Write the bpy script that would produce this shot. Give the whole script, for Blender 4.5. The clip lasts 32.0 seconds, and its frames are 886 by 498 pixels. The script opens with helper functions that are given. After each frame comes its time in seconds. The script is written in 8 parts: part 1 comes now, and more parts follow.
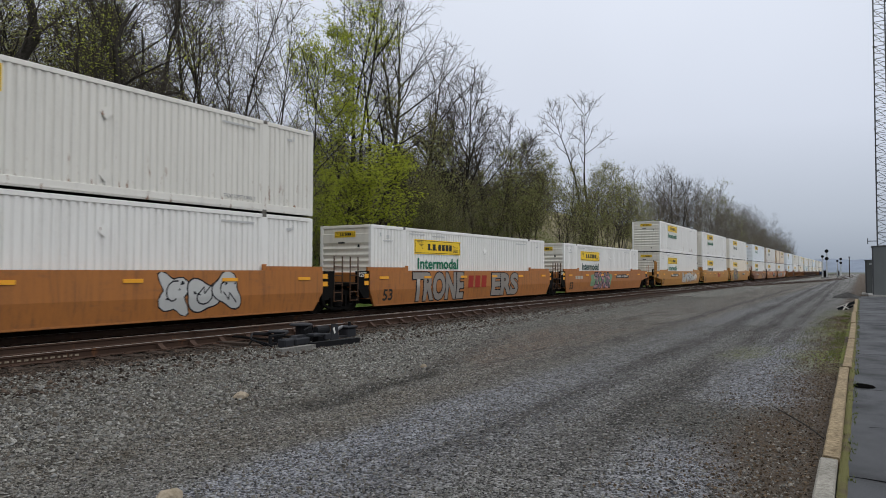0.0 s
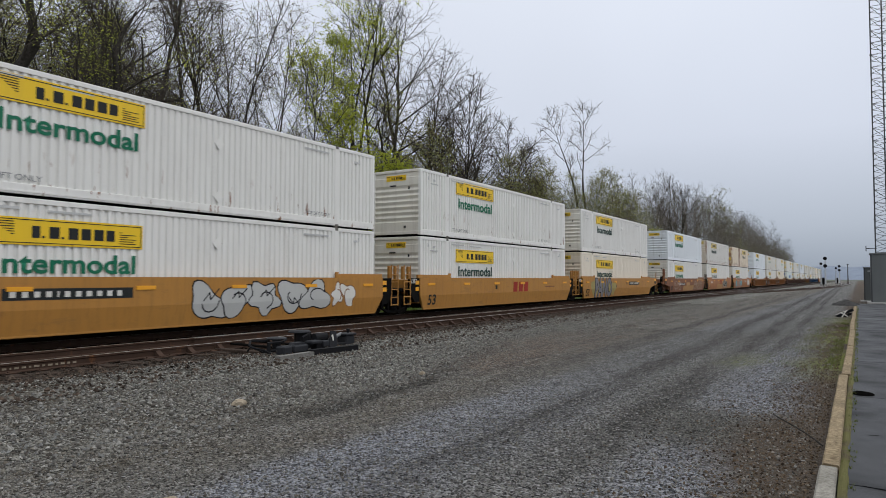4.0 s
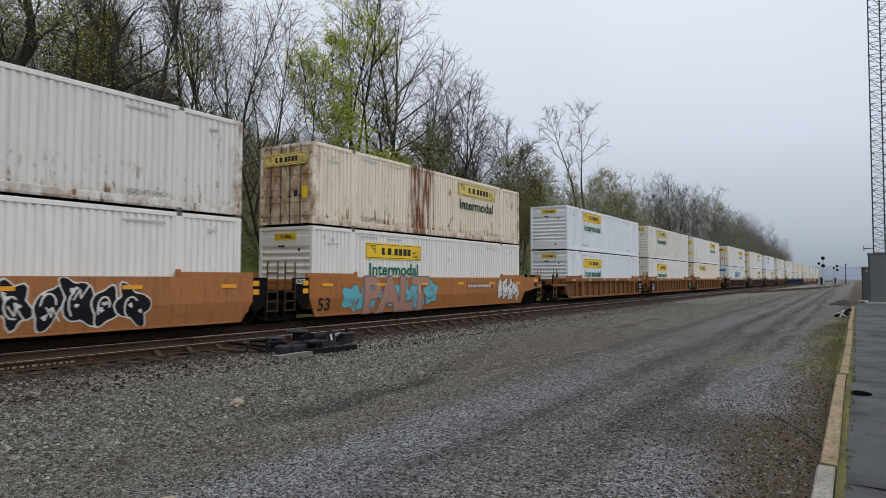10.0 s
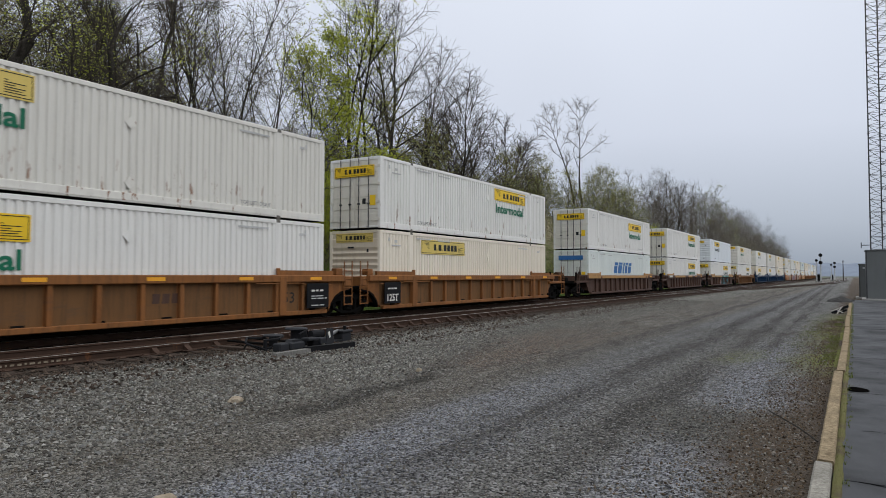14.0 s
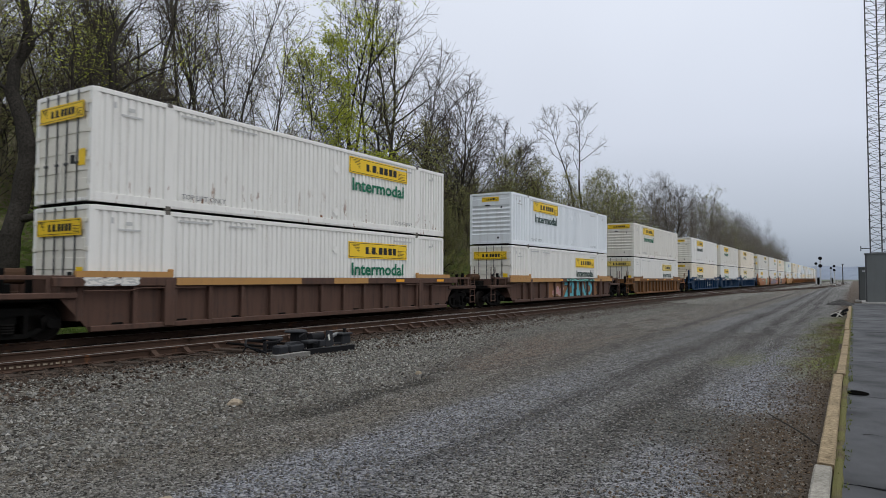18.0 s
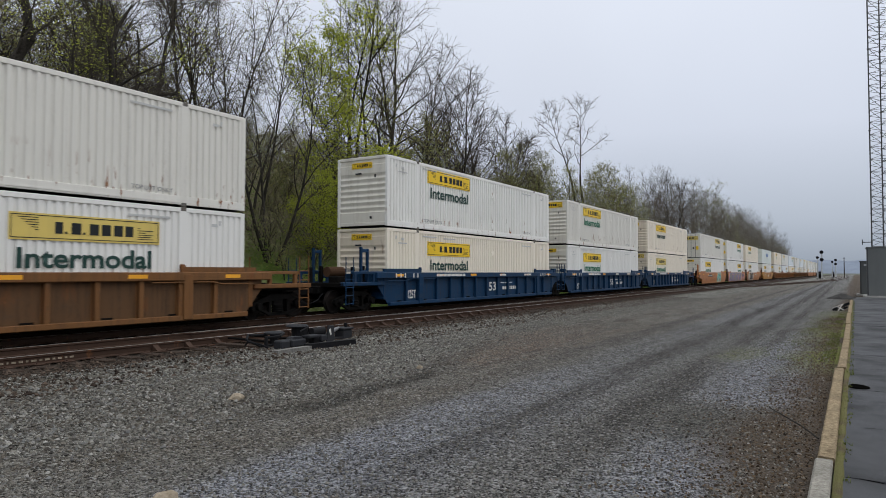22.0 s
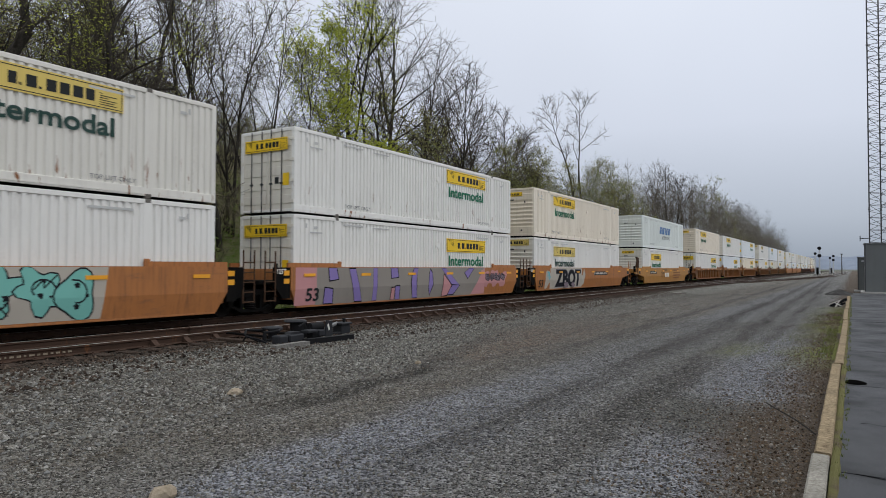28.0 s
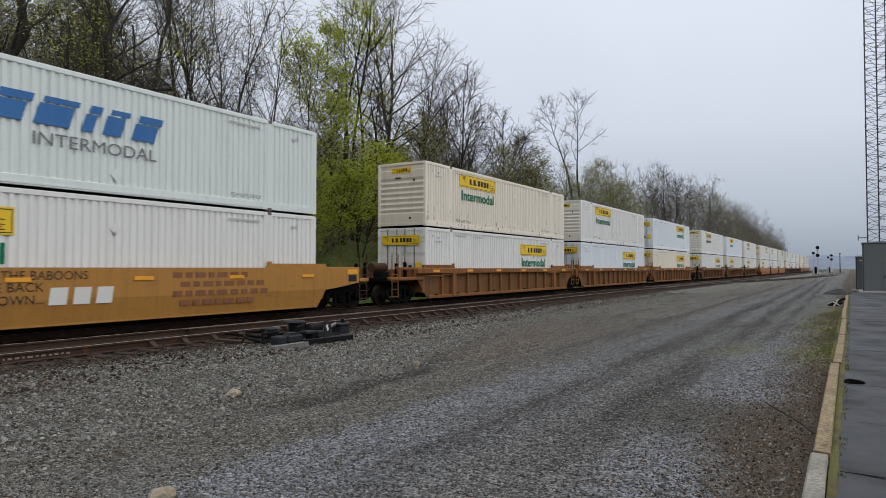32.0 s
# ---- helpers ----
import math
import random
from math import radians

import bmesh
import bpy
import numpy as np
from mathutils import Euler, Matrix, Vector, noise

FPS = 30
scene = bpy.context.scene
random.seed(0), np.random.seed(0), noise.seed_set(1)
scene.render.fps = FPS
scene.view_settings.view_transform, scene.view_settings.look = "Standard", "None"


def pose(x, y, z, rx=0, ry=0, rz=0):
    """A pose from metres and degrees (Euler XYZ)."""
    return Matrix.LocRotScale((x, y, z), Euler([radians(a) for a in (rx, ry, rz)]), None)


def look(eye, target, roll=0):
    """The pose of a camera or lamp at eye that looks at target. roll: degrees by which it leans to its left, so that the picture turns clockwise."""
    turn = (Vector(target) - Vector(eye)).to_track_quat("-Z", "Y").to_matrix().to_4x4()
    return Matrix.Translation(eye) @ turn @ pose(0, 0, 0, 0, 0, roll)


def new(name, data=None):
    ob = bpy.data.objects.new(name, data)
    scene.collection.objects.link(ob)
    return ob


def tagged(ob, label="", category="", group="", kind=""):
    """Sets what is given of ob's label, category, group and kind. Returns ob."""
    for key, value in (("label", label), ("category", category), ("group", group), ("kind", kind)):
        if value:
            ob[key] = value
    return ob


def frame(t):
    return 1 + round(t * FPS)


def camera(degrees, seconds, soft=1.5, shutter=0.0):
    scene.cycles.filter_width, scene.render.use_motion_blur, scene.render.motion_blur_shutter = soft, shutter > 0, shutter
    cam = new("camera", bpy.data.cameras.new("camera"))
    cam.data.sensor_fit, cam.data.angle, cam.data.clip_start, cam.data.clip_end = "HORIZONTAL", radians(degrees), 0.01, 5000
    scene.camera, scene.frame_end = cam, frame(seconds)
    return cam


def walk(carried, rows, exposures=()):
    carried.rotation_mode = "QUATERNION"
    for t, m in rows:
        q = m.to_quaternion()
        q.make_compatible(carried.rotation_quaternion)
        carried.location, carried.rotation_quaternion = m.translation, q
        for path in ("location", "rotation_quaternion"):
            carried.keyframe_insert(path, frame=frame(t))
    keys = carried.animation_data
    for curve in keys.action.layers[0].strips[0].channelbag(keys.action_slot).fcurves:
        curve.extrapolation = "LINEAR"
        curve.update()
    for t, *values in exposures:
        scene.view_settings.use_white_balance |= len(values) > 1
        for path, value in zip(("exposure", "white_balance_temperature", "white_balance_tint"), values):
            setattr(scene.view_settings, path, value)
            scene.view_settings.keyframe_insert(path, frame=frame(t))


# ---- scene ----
cam = camera(68.04, 32.0, soft=0.4, shutter=0.12)

# The camera is held in the hand at one spot: seconds, heading, tilt, lean in degrees.
EYE = (0.0, 0.0, 1.70)
HEADINGS = [
    (0, 32.458, 1.877, 0.149), (0.5, 32.480, 1.994, 0.000), (1, 32.536, 2.206, -0.008), (1.5, 32.738, 2.271, 0.031),
    (2, 32.867, 2.263, 0.037), (2.5, 32.695, 2.399, 0.151), (3, 32.704, 2.447, 0.079),
    (3.5, 32.504, 2.486, 0.155), (5.5, 32.188, 2.483, 0.174), (6, 32.183, 2.490, 0.249), (6.5, 32.170, 2.485, 0.197),
    (7, 32.209, 2.525, 0.207), (7.5, 32.219, 2.534, 0.220), (8, 32.184, 2.543, 0.200), (8.5, 32.192, 2.588, 0.235),
    (9, 32.230, 2.554, 0.289), (9.5, 32.226, 2.534, 0.217), (10, 32.225, 2.463, 0.212), (10.5, 32.208, 2.334, 0.266),
    (11, 32.225, 2.319, 0.239), (11.5, 32.242, 2.275, 0.378), (12, 32.238, 2.204, 0.319), (12.5, 32.217, 2.172, 0.320),
    (13, 32.130, 2.146, 0.178), (13.5, 32.071, 2.184, 0.164), (14, 32.056, 2.226, 0.144), (14.5, 32.121, 2.315, 0.196),
    (16.5, 32.063, 2.465, 0.089), (17, 32.012, 2.495, 0.142), (17.5, 32.054, 2.505, 0.176), (18, 32.033, 2.465, 0.212),
    (18.5, 32.051, 2.458, 0.121), (19, 32.012, 2.424, 0.187), (19.5, 32.035, 2.379, 0.220), (20, 32.045, 2.273, 0.263),
    (20.5, 32.171, 2.200, 0.124), (21, 32.154, 2.118, 0.081), (21.5, 32.144, 2.062, 0.113), (22, 32.126, 1.988, 0.117),
    (22.5, 32.079, 1.873, 0.132), (23, 32.061, 1.806, 0.170), (23.5, 32.075, 1.804, 0.235), (24, 32.113, 1.691, 0.317),
    (24.5, 32.055, 1.573, 0.260), (25, 32.030, 1.568, 0.251), (25.5, 32.062, 1.571, 0.097), (27.5, 31.989, 1.588, 0.170),
    (28, 31.982, 1.582, 0.222), (28.5, 31.950, 1.573, 0.129), (29, 31.925, 1.566, 0.080), (29.5, 31.956, 1.560, 0.166),
    (30, 31.951, 1.545, 0.096), (30.5, 31.920, 1.545, 0.042), (31, 31.890, 1.601, 0.008), (31.5, 31.873, 1.627, 0.074),
    (32, 31.861, 1.619, 0.073)]
walk(cam, [(t, pose(*EYE, 90 + tilt, 0, head - 90) @ pose(0, 0, 0, 0, 0, lean)) for t, head, tilt, lean in HEADINGS])

# ---- sky and sun: overcast ----
world = bpy.data.worlds.new("overcast")
scene.world = world
world.use_nodes = True
wt = world.node_tree
wn, wl = wt.nodes, wt.links
wn.clear()
SUN_ELEV, SUN_AZ = 50, -70
sky = wn.new("ShaderNodeTexSky")
sky.sky_type, sky.sun_disc = "NISHITA", False
sky.sun_elevation, sky.sun_rotation = radians(SUN_ELEV), radians(90 - SUN_AZ)
sky.dust_density, sky.air_density = 4.0, 1.0
sky_scale = wn.new("ShaderNodeVectorMath")
sky_scale.operation = "SCALE"
sky_scale.inputs["Scale"].default_value = 0.10
wcoord = wn.new("ShaderNodeTexCoord")
wsep = wn.new("ShaderNodeSeparateXYZ")
cloud = wn.new("ShaderNodeValToRGB")          # overcast brightens from the horizon to the zenith
cr = cloud.color_ramp
cr.elements[0].position, cr.elements[0].color = 0.0, (0.31, 0.36, 0.435, 1)
cr.elements[1].position, cr.elements[1].color = 1.0, (1.73, 1.81, 1.91, 1)
for p, c in ((0.07, (0.47, 0.525, 0.615, 1)), (0.20, (0.67, 0.72, 0.83, 1)), (0.45, (0.83, 0.88, 0.985, 1))):
    e = cr.elements.new(p)
    e.color = c
wnoise = wn.new("ShaderNodeTexNoise")
wnoise.inputs["Scale"].default_value, wnoise.inputs["Detail"].default_value = 2.2, 3
wmap = wn.new("ShaderNodeMapRange")
wmap.inputs["To Min"].default_value, wmap.inputs["To Max"].default_value = 0.93, 1.07
wmul = wn.new("ShaderNodeVectorMath")
wmul.operation = "SCALE"
wmix = wn.new("ShaderNodeMix")
wmix.data_type = "RGBA"
wmix.inputs["Factor"].default_value = 0.93
wback = wn.new("ShaderNodeBackground")
wback.inputs["Strength"].default_value = 1.0
wout = wn.new("ShaderNodeOutputWorld")
wl.new(wcoord.outputs["Generated"], wsep.inputs[0])
wl.new(wsep.outputs["Z"], cloud.inputs[0])
wl.new(wcoord.outputs["Generated"], wnoise.inputs["Vector"])
wl.new(wnoise.outputs["Fac"], wmap.inputs["Value"])
wl.new(cloud.outputs[0], wmul.inputs[0])
wl.new(wmap.outputs[0], wmul.inputs["Scale"])
wl.new(sky.outputs[0], sky_scale.inputs[0])
wl.new(sky_scale.outputs[0], wmix.inputs["A"])
wl.new(wmul.outputs[0], wmix.inputs["B"])
wl.new(wmix.outputs["Result"], wback.inputs["Color"])
wl.new(wback.outputs[0], wout.inputs["Surface"])

sun = new("sun", bpy.data.lights.new("sun", "SUN"))
sun.data.energy, sun.data.angle, sun.data.color = 0.6, radians(60), (1.0, 0.97, 0.93)
_az, _el = radians(SUN_AZ), radians(SUN_ELEV)
sun.matrix_world = look((20 * math.cos(_az) * math.cos(_el), 20 * math.sin(_az) * math.cos(_el), 20 * math.sin(_el)), (0, 0, 0))
scene.view_settings.exposure = 0.0

# ---- materials ----
MATS = {}


def nodes_of(name):
    m = bpy.data.materials.new(name)
    m.use_nodes = True
    t = m.node_tree
    return m, t.nodes, t.links, t.nodes["Principled BSDF"]


def offset_coords(n, l, per_object=True):
    """Object coordinates in metres, shifted at random from thing to thing."""
    tc = n.new("ShaderNodeTexCoord")
    if not per_object:
        return tc.outputs["Object"]
    oi = n.new("ShaderNodeObjectInfo")
    mu = n.new("ShaderNodeMath")
    mu.operation = "MULTIPLY"
    mu.inputs[1].default_value = 137.0
    add = n.new("ShaderNodeVectorMath")
    l.new(oi.outputs["Random"], mu.inputs[0])
    l.new(tc.outputs["Object"], add.inputs[0])
    l.new(mu.outputs[0], add.inputs[1])
    return add.outputs[0]


def noise_of(n, l, coords, scale, detail=4, rough=0.55, stretch=None):
    if stretch:
        mp = n.new("ShaderNodeMapping")
        mp.inputs["Scale"].default_value = stretch
        l.new(coords, mp.inputs["Vector"])
        coords = mp.outputs[0]
    t = n.new("ShaderNodeTexNoise")
    t.inputs["Scale"].default_value, t.inputs["Detail"].default_value, t.inputs["Roughness"].default_value = scale, detail, rough
    l.new(coords, t.inputs["Vector"])
    return t.outputs["Fac"]


def remap(n, l, v, a, b, lo=0.0, hi=1.0):
    r = n.new("ShaderNodeMapRange")
    r.inputs["From Min"].default_value, r.inputs["From Max"].default_value = a, b
    r.inputs["To Min"].default_value, r.inputs["To Max"].default_value = lo, hi
    l.new(v, r.inputs["Value"])
    return r.outputs[0]


def blend(n, l, f, a, b):
    x = n.new("ShaderNodeMix")
    x.data_type = "RGBA"
    for sock, v in ((x.inputs["Factor"], f), (x.inputs["A"], a), (x.inputs["B"], b)):
        if isinstance(v, (int, float)):
            sock.default_value = v
        elif isinstance(v, tuple):
            sock.default_value = (*v[:3], 1)
        else:
            l.new(v, sock)
    return x.outputs["Result"]


def calc(n, l, op, a, b):
    x = n.new("ShaderNodeMath")
    x.operation = op
    for sock, v in ((x.inputs[0], a), (x.inputs[1], b)):
        if isinstance(v, (int, float)):
            sock.default_value = v
        else:
            l.new(v, sock)
    return x.outputs[0]


def blend_value(n, l, f, a, b):
    x = n.new("ShaderNodeMix")
    for sock, v in ((x.inputs[0], f), (x.inputs[2], a), (x.inputs[3], b)):
        l.new(v, sock)
    return x.outputs[0]


def bump(n, l, p, h, strength=0.3, dist=0.01):
    b = n.new("ShaderNodeBump")
    b.inputs["Strength"].default_value, b.inputs["Distance"].default_value = strength, dist
    l.new(h, b.inputs["Height"])
    l.new(b.outputs[0], p.inputs["Normal"])


def paint(name, colour, dirt=(0.10, 0.085, 0.07), amount=0.35, rust=0.0, rough=0.45, metal=0.0, fade=0.12, stain=None, drips=0.0):
    """Painted or bare steel: faded patches, run-down dirt streaks, rust spots, orange-peel."""
    if name in MATS:
        return MATS[name]
    m, n, l, p = nodes_of(name)
    c = offset_coords(n, l)
    big = noise_of(n, l, c, 0.35, 3)
    streak = noise_of(n, l, c, 1.0, 4, 0.6, (5, 5, 0.35))
    fine = noise_of(n, l, c, 14, 5, 0.7)
    faded = tuple(min(1, x * (1 + fade) + 0.02 * min(1, x / 0.25)) for x in colour)
    col = blend(n, l, remap(n, l, big, 0.35, 0.7), colour, faded)
    d = calc(n, l, "MULTIPLY", remap(n, l, streak, 0.48, 0.85), remap(n, l, fine, 0.25, 0.7))
    col = blend(n, l, calc(n, l, "MULTIPLY", d, amount), col, dirt)
    col = blend(n, l, calc(n, l, "MULTIPLY", remap(n, l, big, 0.45, 0.75), amount * 0.25), col, dirt)
    if name.startswith("car_"):
        runs = noise_of(n, l, c, 1.0, 5, 0.7, (9, 9, 0.6))
        col = blend(n, l, remap(n, l, runs, 0.50, 0.72, 0, 0.22 if name == "car_yellow" else 0.6), col, dirt)
        scuff = noise_of(n, l, c, 1.0, 5, 0.75, (0.9, 0.9, 3.5))
        col = blend(n, l, remap(n, l, scuff, 0.56, 0.72, 0, 0.55), col, tuple(0.4 * x + 0.03 for x in colour))
    if rust > 0:
        spots = noise_of(n, l, c, 1.7, 6, 0.7, (1.6, 1.6, 0.5))
        r = remap(n, l, spots, 0.70 - 0.22 * rust, 0.78 - 0.15 * rust)
        rustc = blend(n, l, fine, (0.09, 0.032, 0.012), (0.24, 0.10, 0.04))
        col = blend(n, l, calc(n, l, "MULTIPLY", r, min(1, 0.5 + rust / 2)), col, rustc)
    if stain:
        raw = n.new("ShaderNodeTexCoord").outputs["Object"]
        sx = n.new("ShaderNodeSeparateXYZ")
        l.new(raw, sx.inputs[0])
        run = noise_of(n, l, raw, 1.0, 4, 0.6, (7, 1, 0.5))
        inside = calc(n, l, "MULTIPLY", remap(n, l, sx.outputs["X"], stain[0], stain[0] + 0.1), remap(n, l, sx.outputs["X"], stain[1], stain[1] - 0.5))
        col = blend(n, l, calc(n, l, "MULTIPLY", inside, remap(n, l, run, 0.40, 0.58)), col, (0.17, 0.065, 0.025))
    if rust >= 0.3 and name.startswith("container"):
        rz = n.new("ShaderNodeSeparateXYZ")
        l.new(n.new("ShaderNodeTexCoord").outputs["Object"], rz.inputs[0])
        foot = remap(n, l, rz.outputs["Z"], 0.55, 0.05)
        post = remap(n, l, calc(n, l, "ABSOLUTE", rz.outputs["X"], 0.0), 7.55, 7.98)
        worn = calc(n, l, "MULTIPLY", calc(n, l, "MAXIMUM", foot, post), remap(n, l, noise_of(n, l, c, 1.0, 5, 0.7, (2.2, 2.2, 1.4)), 0.42, 0.60))
        col = blend(n, l, calc(n, l, "MULTIPLY", worn, 0.85), col, blend(n, l, fine, (0.12, 0.045, 0.018), (0.36, 0.16, 0.055)))
    if drips:
        dz = n.new("ShaderNodeSeparateXYZ")
        l.new(n.new("ShaderNodeTexCoord").outputs["Object"], dz.inputs[0])
        run = noise_of(n, l, c, 1.0, 3, 0.6, (6.0, 6.0, 1.3))
        low = remap(n, l, dz.outputs["Z"], 1.25, 0.35, 0.0, 1.0)
        spot = calc(n, l, "MULTIPLY", remap(n, l, run, 0.655 - 0.03 * drips, 0.70 - 0.03 * drips), low)
        col = blend(n, l, spot, col, blend(n, l, fine, (0.10, 0.035, 0.012), (0.32, 0.13, 0.035)))
    l.new(col, p.inputs["Base Color"])
    p.inputs["Specular IOR Level"].default_value = 0.3 if max(colour) > 0.3 else 0.12 if max(colour) > 0.02 else 0.04
    p.inputs["Metallic"].default_value = metal
    l.new(remap(n, l, fine, 0.2, 0.8, rough - 0.1, rough + 0.2), p.inputs["Roughness"])
    bump(n, l, p, fine, 0.12, 0.004)
    MATS[name] = m
    return m


def grainy(name, dark, light, scale=60, rough=0.9, big=1.2, bstrength=0.8, bdist=0.02):
    """Stone, concrete, earth: two scales of variation and relief."""
    if name in MATS:
        return MATS[name]
    m, n, l, p = nodes_of(name)
    c = offset_coords(n, l)
    f = noise_of(n, l, c, scale, 5, 0.7)
    b = noise_of(n, l, c, big, 4)
    col = blend(n, l, remap(n, l, f, 0.3, 0.7), dark, light)
    col = blend(n, l, remap(n, l, b, 0.3, 0.75, 0, 0.5), col, tuple(x * 0.6 for x in dark))
    l.new(col, p.inputs["Base Color"])
    p.inputs["Specular IOR Level"].default_value = 0.1
    p.inputs["Roughness"].default_value = rough
    bump(n, l, p, f, bstrength, bdist)
    MATS[name] = m
    return m


def island_mix(name, stops, rough=0.9):
    """Loose pieces joined in one mesh: each takes its own tone."""
    if name in MATS:
        return MATS[name]
    m, n, l, p = nodes_of(name)
    g = n.new("ShaderNodeNewGeometry")
    r = n.new("ShaderNodeValToRGB")
    r.color_ramp.interpolation = "LINEAR"
    k = len(stops) - 1
    for i, s in enumerate(stops):
        e = r.color_ramp.elements[i] if i < 2 else r.color_ramp.elements.new(i / k)
        e.position, e.color = i / k, (*s, 1)
    l.new(g.outputs["Random Per Island"], r.inputs[0])
    tc = n.new("ShaderNodeTexCoord")
    f = noise_of(n, l, tc.outputs["Object"], 40, 3, 0.7)
    col = blend(n, l, remap(n, l, f, 0.3, 0.7, 0, 0.45), r.outputs[0], tuple(x * 0.5 for x in stops[0]))
    l.new(col, p.inputs["Base Color"])
    p.inputs["Specular IOR Level"].default_value = 0.12
    p.inputs["Roughness"].default_value = rough
    MATS[name] = m
    return m


WHITE = paint("container_white", (0.75, 0.738, 0.695), (0.28, 0.25, 0.21), 0.42, 0.0, 0.42, fade=0.03, drips=0.8)
COOL = paint("container_cool_white", (0.73, 0.765, 0.785), (0.34, 0.32, 0.30), 0.25, 0.0, 0.40, fade=0.03)
CREAM = paint("container_cream", (0.78, 0.71, 0.59), (0.30, 0.23, 0.16), 0.40, 0.12, 0.45, fade=0.04, drips=1.4)
GREYW = paint("container_grey_white", (0.69, 0.668, 0.605), (0.26, 0.24, 0.21), 0.45, 0.10, 0.45, fade=0.04, drips=1.2)
RUSTY = paint("container_rusty_cream", (0.76, 0.68, 0.55), (0.40, 0.22, 0.10), 0.8, 0.50, 0.5, fade=0.04, stain=(0.4, 2.6), drips=2.0)
RUSTDOT = paint("container_spotted_white", (0.69, 0.675, 0.63), (0.28, 0.22, 0.16), 0.45, 0.35, 0.45, fade=0.04, drips=1.6)
PALEGREEN = paint("container_pale_green_white", (0.70, 0.74, 0.70), (0.26, 0.25, 0.22), 0.40, 0.08, 0.45, fade=0.04)
LOGO_Y = paint("logo_yellow", (0.80, 0.52, 0.02), (0.30, 0.2, 0.08), 0.25, 0, 0.45, fade=0.02)
LOGO_OLD = paint("logo_old_yellow", (0.66, 0.50, 0.13), (0.30, 0.22, 0.1), 0.5, 0, 0.5, fade=0.02)
INK = paint("dark_lettering", (0.02, 0.022, 0.022), (0.1, 0.1, 0.1), 0.2, 0, 0.5)
GREEN = paint("green_lettering", (0.01, 0.13, 0.07), (0.2, 0.22, 0.2), 0.2, 0, 0.5)
DKGREEN = paint("dark_green_lettering", (0.02, 0.05, 0.042), (0.15, 0.15, 0.15), 0.2, 0, 0.5)
GREYMARK = paint("grey_marking", (0.17, 0.175, 0.18), (0.3, 0.3, 0.3), 0.2, 0, 0.5)
FAINT = paint("faint_marking", (0.46, 0.46, 0.445), (0.4, 0.39, 0.37), 0.5, 0, 0.5)
BLUEMARK = paint("blue_lettering", (0.03, 0.13, 0.33), (0.2, 0.25, 0.3), 0.25, 0, 0.5)
STEEL = paint("grimy_black_steel", (0.006, 0.0058, 0.0055), (0.022, 0.017, 0.014), 0.7, 0.05, 0.75)
WHEELM = paint("wheel_steel", (0.014, 0.012, 0.011), (0.05, 0.034, 0.024), 0.6, 0.15, 0.6, 0.1)
CASTING = paint("casting_grime", (0.13, 0.12, 0.105), (0.05, 0.035, 0.025), 0.8, 0.5, 0.6)
CAR = {
    "orange": paint("car_orange", (0.345, 0.127, 0.030), (0.10, 0.055, 0.03), 0.65, 0.22, 0.5),
    "yellow": paint("car_yellow", (0.385, 0.178, 0.036), (0.11, 0.065, 0.03), 0.6, 0.2, 0.5),
    "redbrown": paint("car_red_brown", (0.36, 0.138, 0.042), (0.08, 0.045, 0.028), 0.7, 0.2, 0.5),
    "brown": paint("car_brown", (0.22, 0.095, 0.05), (0.07, 0.045, 0.03), 0.7, 0.35, 0.55),
    "ribbed": paint("car_orange_brown", (0.225, 0.092, 0.030), (0.05, 0.03, 0.019), 0.95, 0.35, 0.55),
    "maroon": paint("car_maroon", (0.088, 0.050, 0.037), (0.030, 0.024, 0.020), 0.85, 0.2, 0.55),
    "rust": paint("car_rust_brown", (0.165, 0.077, 0.029), (0.05, 0.032, 0.021), 0.9, 0.7, 0.6),
    "blue": paint("car_blue", (0.006, 0.030, 0.072), (0.03, 0.03, 0.032), 0.4, 0.02, 0.45),
}
# the sheets between the ribs, darker and browner than the car's paint
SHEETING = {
    "ribbed": paint("car_brown_sheet", (0.155, 0.078, 0.032), (0.050, 0.032, 0.020), 0.95, 0.3, 0.65),
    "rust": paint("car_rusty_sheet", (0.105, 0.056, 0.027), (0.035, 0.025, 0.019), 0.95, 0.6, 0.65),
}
CAREND = paint("grimy_end_frame", (0.065, 0.035, 0.020), (0.02, 0.016, 0.013), 0.6, 0.2, 0.65)
REFLECT = paint("yellow_reflector", (0.75, 0.33, 0.02), (0.3, 0.2, 0.1), 0.3, 0, 0.4)
RAILTOP = paint("rail_head_worn", (0.42, 0.40, 0.38), (0.2, 0.15, 0.1), 0.4, 0.1, 0.35, 0.8)
RAILSIDE = paint("rail_rust", (0.050, 0.030, 0.021), (0.022, 0.016, 0.013), 0.6, 0.4, 0.8)
TIE = grainy("old_tie_wood", (0.022, 0.016, 0.0125), (0.082, 0.058, 0.044), 25, 0.9, 1.5, 0.7, 0.01)
KERB = grainy("weathered_kerb_concrete", (0.10, 0.070, 0.038), (0.37, 0.29, 0.18), 22, 0.85, 2.6, 0.7, 0.01)
KERBGREY = grainy("pale_kerb_concrete", (0.14, 0.128, 0.105), (0.34, 0.32, 0.275), 30, 0.85, 1.6, 0.6, 0.01)
BARK = grainy("grey_bark", (0.020, 0.018, 0.015), (0.066, 0.058, 0.049), 14, 0.95, 1.0, 0.9, 0.03)
TWIG = grainy("brown_twigs", (0.044, 0.038, 0.030), (0.118, 0.100, 0.078), 10, 0.95, 0.6, 0.3, 0.01)
